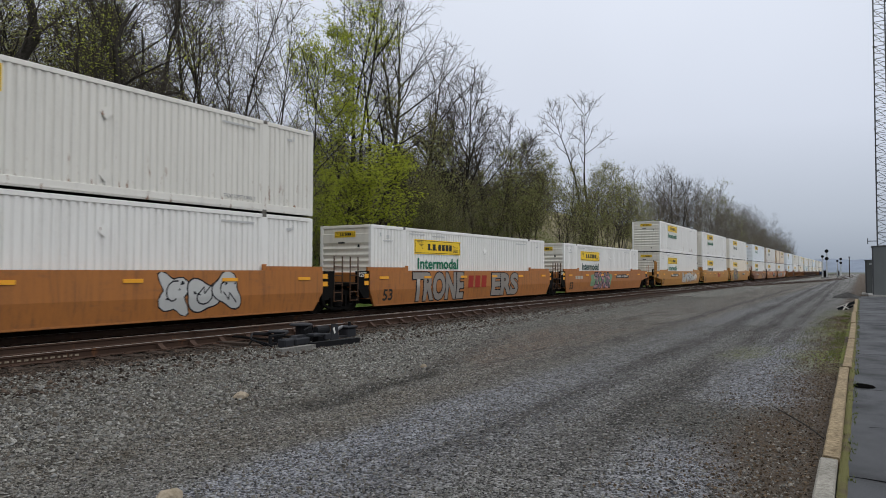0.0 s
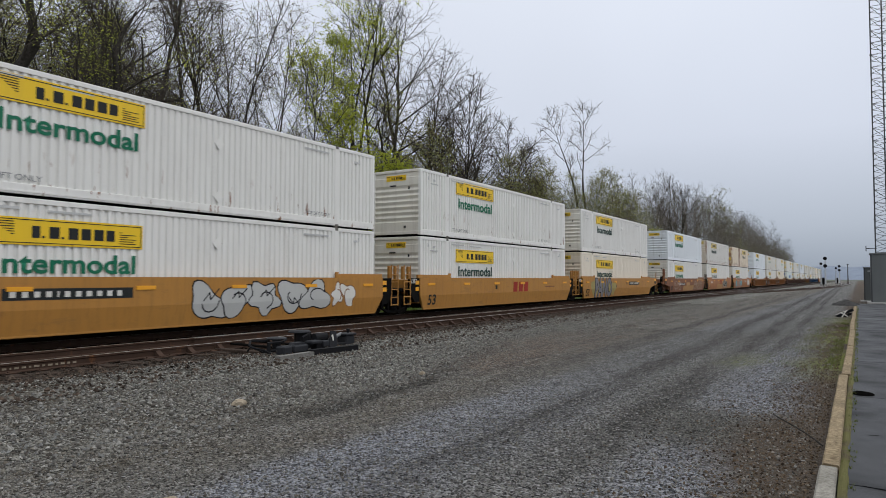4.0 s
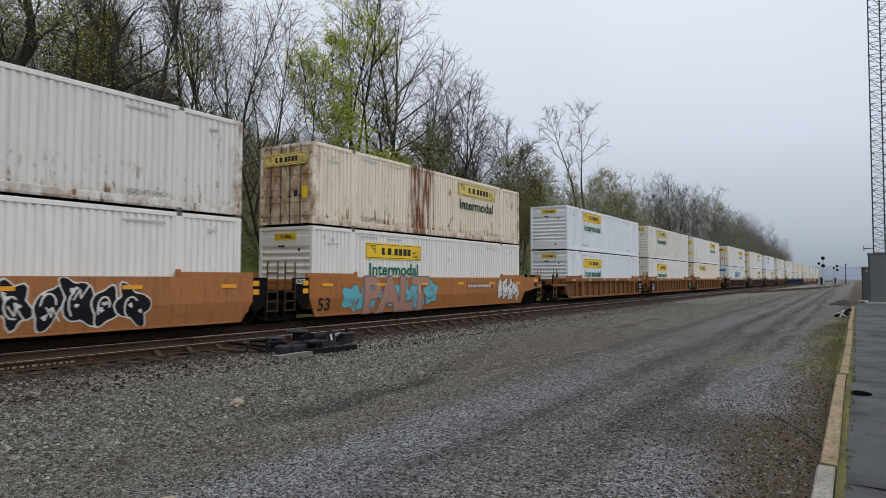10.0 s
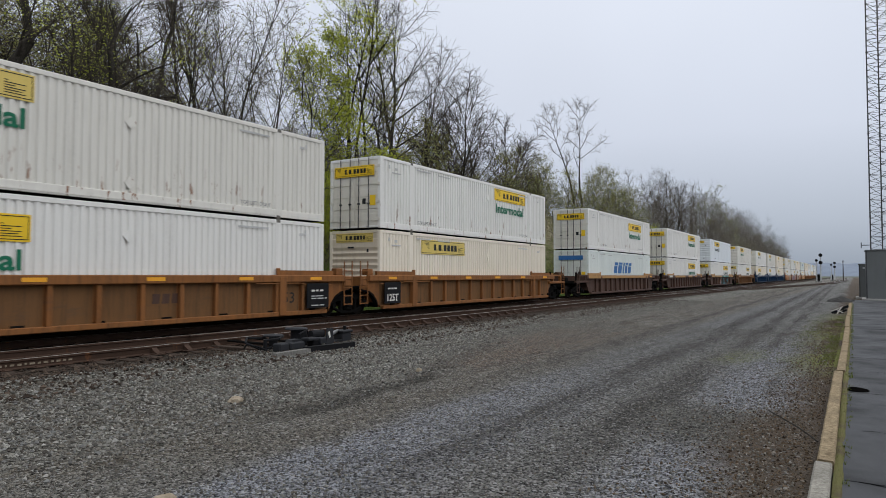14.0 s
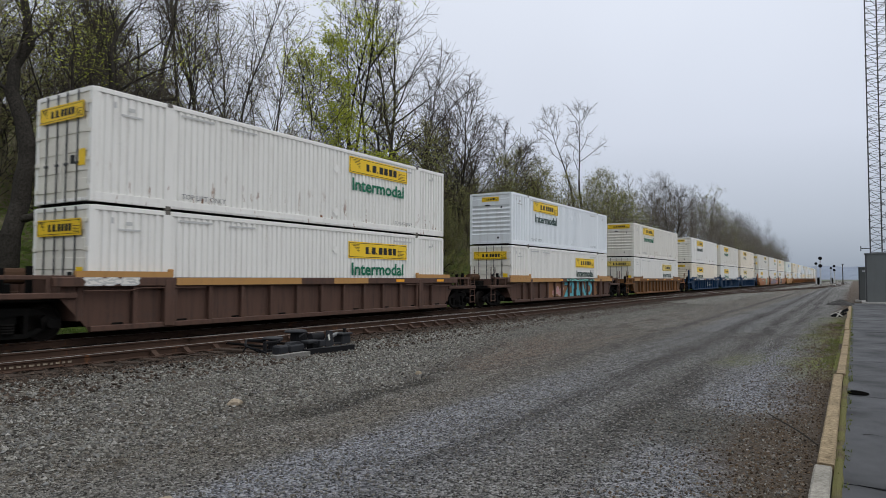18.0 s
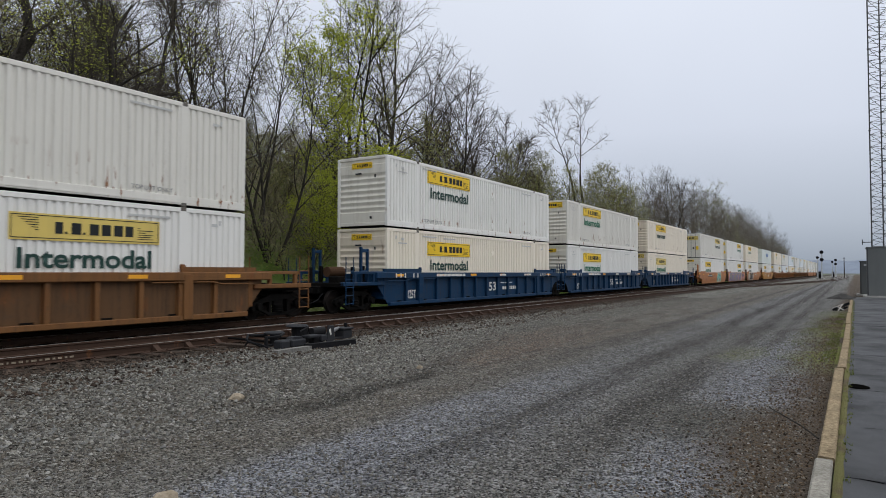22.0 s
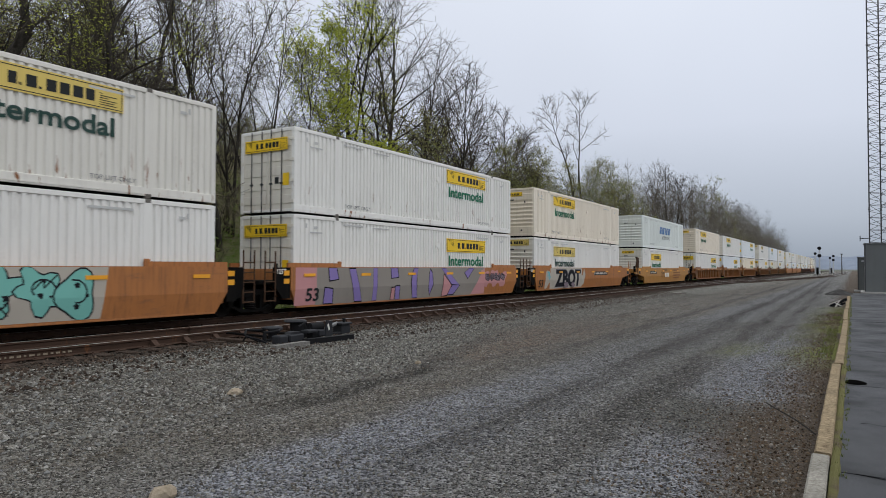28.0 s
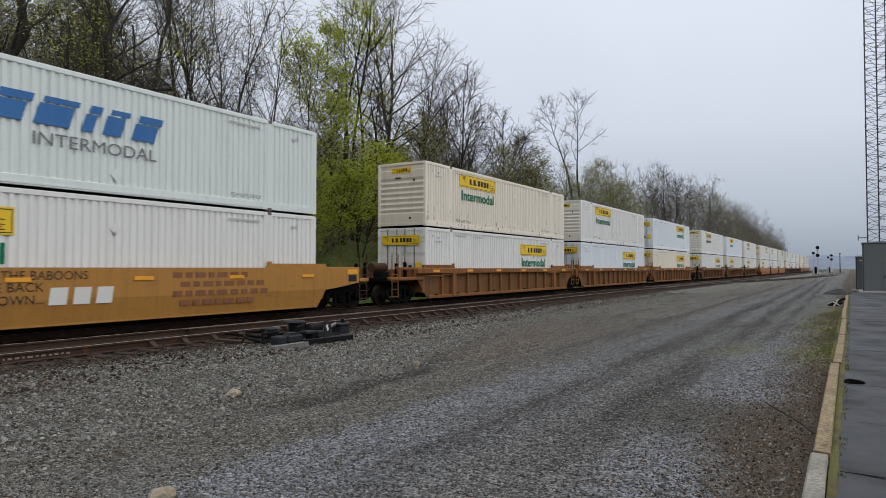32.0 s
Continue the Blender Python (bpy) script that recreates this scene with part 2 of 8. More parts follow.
BRUSHTWIG = grainy("pale_brush_twigs", (0.14, 0.125, 0.084), (0.28, 0.245, 0.168), 10, 0.95, 0.6, 0.3, 0.01)
# paler twigs of the far trees: distance haze put into their colour
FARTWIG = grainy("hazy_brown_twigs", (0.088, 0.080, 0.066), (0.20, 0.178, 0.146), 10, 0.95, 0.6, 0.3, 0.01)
HUTM = paint("grey_hut_panel", (0.13, 0.137, 0.135), (0.10, 0.10, 0.09), 0.4, 0.05, 0.5, 0.3)
GALV = paint("galvanised_steel", (0.07, 0.072, 0.075), (0.09, 0.08, 0.07), 0.4, 0.08, 0.5, 0.5)
BLACKM = paint("black_paint", (0.012, 0.012, 0.013), (0.05, 0.05, 0.05), 0.3, 0, 0.45)
SILVER = paint("silver_mast", (0.45, 0.46, 0.47), (0.2, 0.2, 0.2), 0.3, 0, 0.45, 0.3)
ROCK = grainy("tan_rock", (0.20, 0.16, 0.11), (0.38, 0.32, 0.24), 18, 0.9, 3.0, 0.8, 0.02)
STONES = island_mix("ballast_stones", [(0.042, 0.039, 0.034), (0.135, 0.129, 0.113), (0.305, 0.295, 0.26), (0.145, 0.124, 0.098), (0.205, 0.204, 0.196), (0.076, 0.065, 0.055), (0.39, 0.375, 0.34)])


def leaf_material(name, stops):
    """Thin leaves: half the light passes through them."""
    m = island_mix(name, stops, 0.6)
    n, l = m.node_tree.nodes, m.node_tree.links
    p, out = n["Principled BSDF"], n["Material Output"]
    tr, mix = n.new("ShaderNodeBsdfTranslucent"), n.new("ShaderNodeMixShader")
    l.new(p.inputs["Base Color"].links[0].from_socket, tr.inputs["Color"])
    l.new(p.outputs[0], mix.inputs[1])
    l.new(tr.outputs[0], mix.inputs[2])
    l.new(mix.outputs[0], out.inputs["Surface"])
    return m


LEAF_BRIGHT = leaf_material("spring_leaves", [(0.30, 0.35, 0.035), (0.44, 0.49, 0.05), (0.54, 0.58, 0.085), (0.38, 0.43, 0.055)])
LEAF_OLIVE = leaf_material("olive_buds", [(0.20, 0.21, 0.07), (0.31, 0.34, 0.09), (0.26, 0.20, 0.11), (0.40, 0.43, 0.14)])
LEAF_DARK = leaf_material("undergrowth_leaves", [(0.10, 0.13, 0.03), (0.16, 0.21, 0.045), (0.19, 0.17, 0.08), (0.22, 0.27, 0.06)])
BLOSSOM = leaf_material("pale_blossom", [(0.42, 0.45, 0.32), (0.50, 0.52, 0.42), (0.30, 0.36, 0.18), (0.40, 0.42, 0.30)])


# ---- mesh helpers ----
class Geo:
    """Collects faces of one mesh; each block of faces names its material slot."""

    def __init__(self):
        self.v, self.f, self.m = [], [], []

    def add(self, verts, faces, slot=0):
        k = len(self.v)
        self.v.extend(verts)
        self.f.extend([tuple(i + k for i in q) for q in faces])
        self.m.extend([slot] * len(faces))
        return self

    def box(self, x0, x1, y0, y1, z0, z1, slot=0, b=0.0):
        """A box, its edges chamfered by b."""
        b = min(b, (x1 - x0) * 0.45, (y1 - y0) * 0.45, (z1 - z0) * 0.45)
        if b <= 0:
            vs = [(x, y, z) for x in (x0, x1) for y in (y0, y1) for z in (z0, z1)]
            return self.add(vs, [(0, 1, 3, 2), (4, 6, 7, 5), (0, 4, 5, 1), (2, 3, 7, 6), (0, 2, 6, 4), (1, 5, 7, 3)], slot)
        vs, ids = [], {}
        for i, (x, sx) in enumerate(((x0, 1), (x1, -1))):
            for j, (y, sy) in enumerate(((y0, 1), (y1, -1))):
                for k, (z, sz) in enumerate(((z0, 1), (z1, -1))):
                    for ax in range(3):
                        ids[i, j, k, ax] = len(vs)
                        vs.append((x + (0 if ax == 0 else sx * b), y + (0 if ax == 1 else sy * b), z + (0 if ax == 2 else sz * b)))
        fs = []
        for s in (0, 1):
            fs.append([ids[s, j, k, 0] for j, k in ((0, 0), (0, 1), (1, 1), (1, 0))][:: 1 if s == 0 else -1])
            fs.append([ids[i, s, k, 1] for i, k in ((0, 0), (1, 0), (1, 1), (0, 1))][:: 1 if s == 0 else -1])
            fs.append([ids[i, j, s, 2] for i, j in ((0, 0), (0, 1), (1, 1), (1, 0))][:: 1 if s == 0 else -1])
        for p in (0, 1):
            for q in (0, 1):
                fs.append((ids[p, q, 0, 0], ids[p, q, 1, 0], ids[p, q, 1, 1], ids[p, q, 0, 1]))
                fs.append((ids[p, 0, q, 0], ids[p, 1, q, 0], ids[p, 1, q, 2], ids[p, 0, q, 2]))
                fs.append((ids[0, p, q, 1], ids[1, p, q, 1], ids[1, p, q, 2], ids[0, p, q, 2]))
        for i in (0, 1):
            for j in (0, 1):
                for k in (0, 1):
                    fs.append((ids[i, j, k, 0], ids[i, j, k, 1], ids[i, j, k, 2]))
        return self.add(vs, fs, slot)

    def tube(self, a, b, r0, r1=None, n=8, slot=0, caps=True):
        a, b = Vector(a), Vector(b)
        r1 = r0 if r1 is None else r1
        d = (b - a).normalized()
        u = d.orthogonal().normalized()
        w = d.cross(u)
        vs = [a + (u * math.cos(2 * math.pi * i / n) + w * math.sin(2 * math.pi * i / n)) * r0 for i in range(n)]
        vs += [b + (u * math.cos(2 * math.pi * i / n) + w * math.sin(2 * math.pi * i / n)) * r1 for i in range(n)]
        fs = [(i, (i + 1) % n, n + (i + 1) % n, n + i) for i in range(n)]
        if caps:
            fs += [tuple(range(n))[::-1], tuple(range(n, 2 * n))]
        return self.add([tuple(v) for v in vs], fs, slot)

    def path(self, pts, r, n=6, slot=0):
        for p, q in zip(pts, pts[1:]):
            self.tube(p, q, r, r, n, slot)
        return self

    def prism(self, outline, axis, lo, hi, slot=0):
        """A flat outline pushed along one axis (0, 1, 2); the outline is in the other two, in order."""
        def at(p, h):
            c = list(p)
            c.insert(axis, h)
            return tuple(c)
        k = len(outline)
        vs = [at(p, lo) for p in outline] + [at(p, hi) for p in outline]
        fs = [tuple(range(k))[::-1], tuple(range(k, 2 * k))] + [(i, (i + 1) % k, k + (i + 1) % k, k + i) for i in range(k)]
        return self.add(vs, fs, slot)

    def lathe(self, profile, n=20, slot=0, axis=1):
        """Turns (radius, height) pairs about an axis through the origin."""
        vs, fs = [], []
        for r, h in profile:
            for i in range(n):
                a = 2 * math.pi * i / n
                c = [r * math.cos(a), r * math.sin(a)]
                c.insert(axis, h)
                vs.append(tuple(c))
        for j in range(len(profile) - 1):
            for i in range(n):
                fs.append((j * n + i, j * n + (i + 1) % n, (j + 1) * n + (i + 1) % n, (j + 1) * n + i))
        return self.add(vs, fs, slot)

    def mesh(self, name, mats, smooth=False):
        me = bpy.data.meshes.new(name)
        me.from_pydata(self.v, [], self.f)
        for m in mats if isinstance(mats, (list, tuple)) else [mats]:
            me.materials.append(m)
        if any(self.m):
            me.polygons.foreach_set("material_index", self.m)
        if smooth:
            me.polygons.foreach_set("use_smooth", [True] * len(me.polygons))
        bm = bmesh.new()
        bm.from_mesh(me)
        bmesh.ops.recalc_face_normals(bm, faces=bm.faces)
        bm.to_mesh(me)
        bm.free()
        me.update()
        return me


CACHE = {}


def part(name, geo, mats, parent=None, label="", smooth=False, key=None):
    """One mesh object, under a thing or a part. A key lets alike parts share their mesh."""
    if key is not None and key in CACHE:
        me = CACHE[key]
    else:
        geo = geo() if callable(geo) else geo
        me = geo if isinstance(geo, bpy.types.Mesh) else geo.mesh(name, mats, smooth)
        if key is not None:
            CACHE[key] = me
    ob = new(name, me)
    if parent is not None:
        ob.parent = parent
    if label:
        ob["label"] = label
    return ob


def thing(name, label, category, group="", kind="", m=None):
    ob = new(name)
    ob.empty_display_size = 0.3
    tagged(ob, label, category, group, kind)
    if m is not None:
        ob.matrix_basis = m
    return ob


def lettering(text, height, mat, bold=0.0):
    """A flat text mesh lying in the xz plane, facing -y, its left foot at the origin; returns mesh and width."""
    key = ("text", text, height, mat.name, bold)
    if key not in CACHE:
        cu = bpy.data.curves.new("lettering", "FONT")
        cu.body, cu.size, cu.offset, cu.resolution_u = text, 1.0, bold, 3
        ob = bpy.data.objects.new("lettering", cu)
        scene.collection.objects.link(ob)
        bpy.context.view_layer.update()
        me = bpy.data.meshes.new_from_object(ob.evaluated_get(bpy.context.evaluated_depsgraph_get()))
        bpy.data.objects.remove(ob)
        co = np.array([v.co[:] for v in me.vertices])
        s = height / 0.69
        co = (co - [co[:, 0].min(), 0, 0]) * s
        for v, c in zip(me.vertices, co):
            v.co = (c[0], 0, c[1])
        me.materials.clear()
        me.materials.append(mat)
        CACHE[key] = (me, co[:, 0].max())
    return CACHE[key]


def write(text, height, mat, parent, x, y, z, width=None, name="lettering", label="", flip=False, bold=0.0):
    me, w = lettering(text, height, mat, bold)
    ob = new(name, me)
    ob.parent = parent
    ob.location = (x, y, z)
    if width:
        ob.scale = (width / w, 1, 1)
    if flip:
        ob.rotation_euler = (0, 0, math.pi)
    if label:
        ob["label"] = label
    return ob


# ---- ground ----
TRACK_Y, SIDING_Y, RAIL_Z = 16.93, 13.42, 0.17
BEND = 350.0


def bend(x):
    """How far the line has swung to the left at x, and its slope there."""
    d = max(0.0, x - BEND)
    return d * d / 1600, d / 800


def smooth(a, b, x):
    t = min(1.0, max(0.0, (x - a) / (b - a)))
    return t * t * (3 - 2 * t)


def ground_z(x, y):
    yy = y - min(bend(x)[0], 60)
    z = 0.02 * noise.noise((x * 0.5, y * 0.8, 0)) * smooth(0.4, 3, abs(y))
    z -= 0.10 * smooth(10.5, 11.8, yy) - 0.07 * smooth(10.0, 10.8, yy)
    z -= 0.35 * smooth(18.6, 20.2, yy)
    rise = max(0.0, yy - 20.6)
    h = 25.0 * (1 - math.exp(-rise / 40)) * (1 - smooth(280, 420, x))
    z += h + smooth(0, 3, rise) * 0.35 * noise.noise((x * 0.13, y * 0.17, 3))
    return z - 0.03 * smooth(0.2, -0.5, y)


def span(*pieces):
    out = []
    for a, b, n in pieces:
        out += [a + (b - a) * i / n for i in range(n)]
    return out + [pieces[-1][1]]


def ground_sheet():
    xs = span((-900, -40, 10), (-40, 0, 16), (0, 40, 80), (40, 120, 70), (120, 420, 80), (420, 4500, 18))
    ys = span((-2500, -20, 10), (-20, 0, 16), (0, 22, 66), (22, 60, 44), (60, 150, 22), (150, 2500, 14))
    g = Geo()
    k = len(ys)
    g.v = [(x, y, ground_z(x, y)) for x in xs for y in ys]
    g.f = [(i * k + j, (i + 1) * k + j, (i + 1) * k + j + 1, i * k + j + 1) for i in range(len(xs) - 1) for j in range(k - 1)]
    g.m = [0] * len(g.f)
    return g


def ground_material():
    m, n, l, p = nodes_of("gravel_yard_and_hillside")
    tc = n.new("ShaderNodeTexCoord")
    c = tc.outputs["Object"]
    sep = n.new("ShaderNodeSeparateXYZ")
    l.new(c, sep.inputs[0])
    X, Y = sep.outputs["X"], sep.outputs["Y"]

    def mul(*v):
        out = v[0]
        for w in v[1:]:
            out = calc(n, l, "MULTIPLY", out, w)
        return out

    def add(a, b):
        return calc(n, l, "ADD", a, b)

    def band(v, a, b, q, r):
        """Rises from a to b, falls from q to r."""
        return mul(remap(n, l, v, a, b), remap(n, l, v, r, q))

    def cells(scale, channel):
        """Stones of one size: each cell its own value, and how far a point lies from its cell's middle."""
        v = n.new("ShaderNodeTexVoronoi")
        v.inputs["Scale"].default_value = scale
        l.new(c, v.inputs["Vector"])
        q = n.new("ShaderNodeSeparateColor")
        l.new(v.outputs["Color"], q.inputs[0])
        return q.outputs[channel], v.outputs["Distance"]
    wob = noise_of(n, l, c, 0.55, 4, 0.6)
    wobble = mul(calc(n, l, "SUBTRACT", wob, 0.5), 3.0)
    fine = noise_of(n, l, c, 38, 5, 0.75)
    mid = noise_of(n, l, c, 9, 4, 0.65)
    patch = noise_of(n, l, c, 0.22, 4, 0.6)
    streak = noise_of(n, l, c, 1.0, 5, 0.65, (0.16, 1.5, 1))
    mott = noise_of(n, l, c, 1.0, 6, 0.72, (0.5, 1.5, 1))
    clump = noise_of(n, l, c, 4.5, 5, 0.75)
    small, small_d = cells(78, 0)
    chip, chip_d = cells(38, 1)
    stone, stone_d = cells(19, 0)
    grit = add(mul(small, 0.5), mul(chip, 0.5))
    g2 = remap(n, l, grit, 0.22, 0.80)
    Yw = add(Y, mul(wobble, 0.22))
    Xw = add(X, mul(wobble, 0.9))
    # compacted grey road
    road = blend(n, l, g2, (0.011, 0.0105, 0.010), (0.30, 0.292, 0.275))
    # blue-grey crushed stone: a lane along the yard and two loose spreads near the kerb
    blue = blend(n, l, g2, (0.020, 0.021, 0.024), (0.40, 0.409, 0.44))
    lane = mul(band(Yw, 2.7, 3.4, 4.40, 4.66), remap(n, l, X, 12, 7, 0.22, 0.9), remap(n, l, patch, 0.30, 0.48, 0.45, 1.0))
    spread1 = mul(band(Xw, 8.7, 10.0, 15.0, 23.0), band(Yw, 0.45, 0.75, 1.5, 2.3), 0.95)
    spread2 = mul(band(Xw, 4.0, 5.2, 6.7, 7.8), band(Yw, 0.75, 1.1, 1.55, 2.1), 0.8)
    f_blue = calc(n, l, "MAXIMUM", lane, calc(n, l, "MAXIMUM", spread1, spread2))
    road = blend(n, l, f_blue, road, blue)
    # olive-brown dirt mixed with stone beside the ballast
    dirt = blend(n, l, g2, (0.018, 0.0155, 0.012), (0.295, 0.268, 0.225))
    f_dirt = mul(remap(n, l, Yw, 4.35, 4.95), remap(n, l, mott, 0.36, 0.56, 0.45, 1.0))
    road = blend(n, l, f_dirt, road, dirt)
    f_mud = mul(remap(n, l, Yw, 4.6, 5.6), remap(n, l, mott, 0.52, 0.62, 0.0, 0.75))
    road = blend(n, l, f_mud, road, blend(n, l, g2, (0.013, 0.010, 0.007), (0.13, 0.105, 0.075)))
    # trodden brown earth at the foot of the ballast
    f_brown = mul(band(Xw, 9.5, 11.0, 16.0, 22.0), band(Yw, 5.2, 5.9, 7.4, 8.4), remap(n, l, mott, 0.40, 0.52, 0.4, 0.95))
    road = blend(n, l, f_brown, road, blend(n, l, g2, (0.026, 0.018, 0.013), (0.29, 0.228, 0.178)))
    # wheel tracks of darker packed fines, along the yard
    dark = blend(n, l, g2, (0.006, 0.0058, 0.0055), (0.12, 0.113, 0.103))
    for y0, half, x0, strength in ((3.32, 0.36, 2.5, 0.85), (2.30, 0.34, 4.5, 0.9), (1.60, 0.22, 15.0, 0.75), (5.05, 0.30, 8.0, 0.65)):
        yt = add(add(Yw, mul(X, -0.010)), 0.08)
        f = mul(band(yt, y0 - half, y0 - half * 0.3, y0 + half * 0.3, y0 + half), remap(n, l, X, x0, x0 + 3.0), remap(n, l, streak, 0.36, 0.52, 0.35, 1.0), strength)
        road = blend(n, l, f, road, dark)
    road = blend(n, l, mul(remap(n, l, streak, 0.53, 0.64, 0.0, 0.6), remap(n, l, X, 3, 9, 0.35, 1.0)), road, dark)
    road = blend(n, l, remap(n, l, clump, 0.52, 0.68, 0.0, 0.55), road, (0.016, 0.0145, 0.013))
    road = blend(n, l, mul(calc(n, l, "GREATER_THAN", chip, 0.93), 0.55), road, (0.42, 0.41, 0.40))
    # dark damp corner between the loose spreads
    f_corner = mul(band(Xw, 6.6, 7.6, 8.6, 9.6), band(Yw, 0.6, 0.9, 1.7, 2.4), 0.6)
    road = blend(n, l, f_corner, road, blend(n, l, g2, (0.010, 0.010, 0.008), (0.12, 0.115, 0.095)))
    # ballast of broken stone
    rock = blend(n, l, remap(n, l, stone, 0.12, 0.92), (0.055, 0.053, 0.045), (0.58, 0.57, 0.505))
    # gaps between the stones darkened: their shade is put into the colour
    rock = blend(n, l, mul(remap(n, l, stone_d, 0.35, 0.62), 0.75), rock, (0.010, 0.009, 0.0075))
    rock = blend(n, l, remap(n, l, fine, 0.35, 0.7, 0, 0.35), rock, (0.05, 0.047, 0.043))
    rock = blend(n, l, remap(n, l, mott, 0.50, 0.66, 0, 0.5), rock, (0.085, 0.068, 0.052))
    # brown fines among the stones where the bank runs out
    rock = blend(n, l, mul(remap(n, l, X, 9.5, 5.5), remap(n, l, mott, 0.42, 0.56, 0.25, 0.7)), rock, (0.075, 0.060, 0.045))
    edge = calc(n, l, "MINIMUM", calc(n, l, "MAXIMUM", add(mul(X, 0.27), 3.87), 6.25), 8.2)
    off = calc(n, l, "SUBTRACT", add(Y, mul(wobble, 0.45)), edge)
    col = blend(n, l, remap(n, l, off, -0.25, 0.45), road, rock)
    # dark damp run at the ballast's foot
    f_damp = mul(band(off, -0.62, -0.40, -0.10, 0.12), band(X, 4.5, 6.4, 10.0, 15.0), remap(n, l, streak, 0.38, 0.5, 0.4, 0.85))
    col = blend(n, l, f_damp, col, blend(n, l, g2, (0.008, 0.0075, 0.0065), (0.07, 0.064, 0.054)))
    # oily, rusty bed about the rails, then the train's shade painted near-black
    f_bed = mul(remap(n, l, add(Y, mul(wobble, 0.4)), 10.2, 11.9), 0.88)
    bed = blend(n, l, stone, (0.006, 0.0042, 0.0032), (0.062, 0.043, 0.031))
    # from the main track on, near-black stands in for shade under the train
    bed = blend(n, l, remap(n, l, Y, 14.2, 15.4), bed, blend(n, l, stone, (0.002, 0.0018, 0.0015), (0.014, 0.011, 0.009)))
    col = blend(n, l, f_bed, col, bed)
    # dead leaves and earth along the kerb
    litter = blend(n, l, remap(n, l, fine, 0.3, 0.7), (0.018, 0.0135, 0.010), (0.15, 0.11, 0.075))
    f_lit = remap(n, l, calc(n, l, "SUBTRACT", add(Y, mul(wobble, 0.5)), mul(band(X, 5.2, 6.4, 8.2, 10.0), 0.45)), 1.05, 0.5)
    col = blend(n, l, mul(f_lit, 0.85), col, litter)
    grassc = blend(n, l, fine, (0.09, 0.10, 0.024), (0.24, 0.255, 0.065))
    gx = band(X, 12, 15, 24, 36)
    f_gr = mul(gx, remap(n, l, Y, 1.5, 0.7), remap(n, l, wob, 0.40, 0.52, 0, 0.9))
    f_gr = calc(n, l, "MAXIMUM", f_gr, mul(band(Xw, 13.0, 14.2, 15.5, 17.0), band(Yw, 1.5, 1.8, 2.2, 2.6), remap(n, l, mid, 0.42, 0.6, 0.1, 0.6)))
    col = blend(n, l, f_gr, col, grassc)
    f_moss = mul(remap(n, l, X, 46, 44), remap(n, l, Y, 0.19, 0.16), remap(n, l, Y, -0.1, 0.0), remap(n, l, mid, 0.3, 0.5, 0.35, 1.0))
    col = blend(n, l, f_moss, col, grassc)
    # wooded slope: moss and leaf litter
    slope = blend(n, l, remap(n, l, noise_of(n, l, c, 2.2, 5, 0.7), 0.35, 0.65), (0.19, 0.185, 0.085), (0.33, 0.27, 0.185))
    low = remap(n, l, add(Y, mul(wobble, 1.5)), 29, 24.5)
    slope = blend(n, l, mul(low, remap(n, l, patch, 0.30, 0.55, 0.3, 1.0)), slope, blend(n, l, fine, (0.07, 0.125, 0.02), (0.15, 0.22, 0.05)))
    slope = blend(n, l, remap(n, l, fine, 0.4, 0.8, 0, 0.35), slope, (0.03, 0.026, 0.018))
    f_sl = remap(n, l, add(Y, mul(wobble, 0.3)), 19.0, 20.4)
    col = blend(n, l, f_sl, col, slope)
    far = remap(n, l, X, 420, 800)
    col = blend(n, l, far, col, (0.10, 0.105, 0.085))
    l.new(col, p.inputs["Base Color"])
    p.inputs["Specular IOR Level"].default_value = 0.06
    l.new(remap(n, l, fine, 0.2, 0.8, 0.62, 0.95), p.inputs["Roughness"])
    dome = calc(n, l, "SUBTRACT", 1.0, blend_value(n, l, remap(n, l, off, -0.25, 0.45), chip_d, stone_d))
    hgt = add(mul(dome, 0.9), add(mul(small, 0.35), mul(fine, 0.5)))
    bump(n, l, p, hgt, 1.0, 0.05)
    return m


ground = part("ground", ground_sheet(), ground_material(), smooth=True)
tagged(ground, "dark grey gravel yard with ballast and a wooded slope", "ground", kind="structure")


def asphalt():
    m, n, l, p = nodes_of("patched_wet_asphalt")
    tc = n.new("ShaderNodeTexCoord")
    c = tc.outputs["Object"]
    f = noise_of(n, l, c, 90, 4, 0.7)
    b = noise_of(n, l, c, 0.9, 4, 0.6)
    band = noise_of(n, l, c, 1.0, 2, 0.5, (0.35, 0.06, 1))
    col = blend(n, l, f, (0.026, 0.0262, 0.027), (0.068, 0.069, 0.072))
    col = blend(n, l, remap(n, l, band, 0.45, 0.6, 0, 0.6), col, (0.060, 0.061, 0.065))
    col = blend(n, l, remap(n, l, b, 0.50, 0.70, 0, 0.7), col, (0.012, 0.012, 0.0125))
    l.new(col, p.inputs["Base Color"])
    p.inputs["Specular IOR Level"].default_value = 0.12
    l.new(remap(n, l, b, 0.3, 0.7, 0.55, 0.85), p.inputs["Roughness"])
    bump(n, l, p, f, 0.5, 0.006)
    return m


def pavement_slabs():
    """Platform-like asphalt strip, poured in lengths with open joints, one corner broken away."""
    g = Geo()
    cuts = [-6, 2.9, 6.25, 10.95, 15.6, 24.2, 38.0, 52.0]
    for a, b in zip(cuts, cuts[1:]):
        g.prism([(a + 0.012, -0.02), (a + 0.012, 0.055), (b - 0.012, 0.055), (b - 0.012, -0.02)], 1, -9.0, 0.145 - 0.006 * (b % 3))
    return g


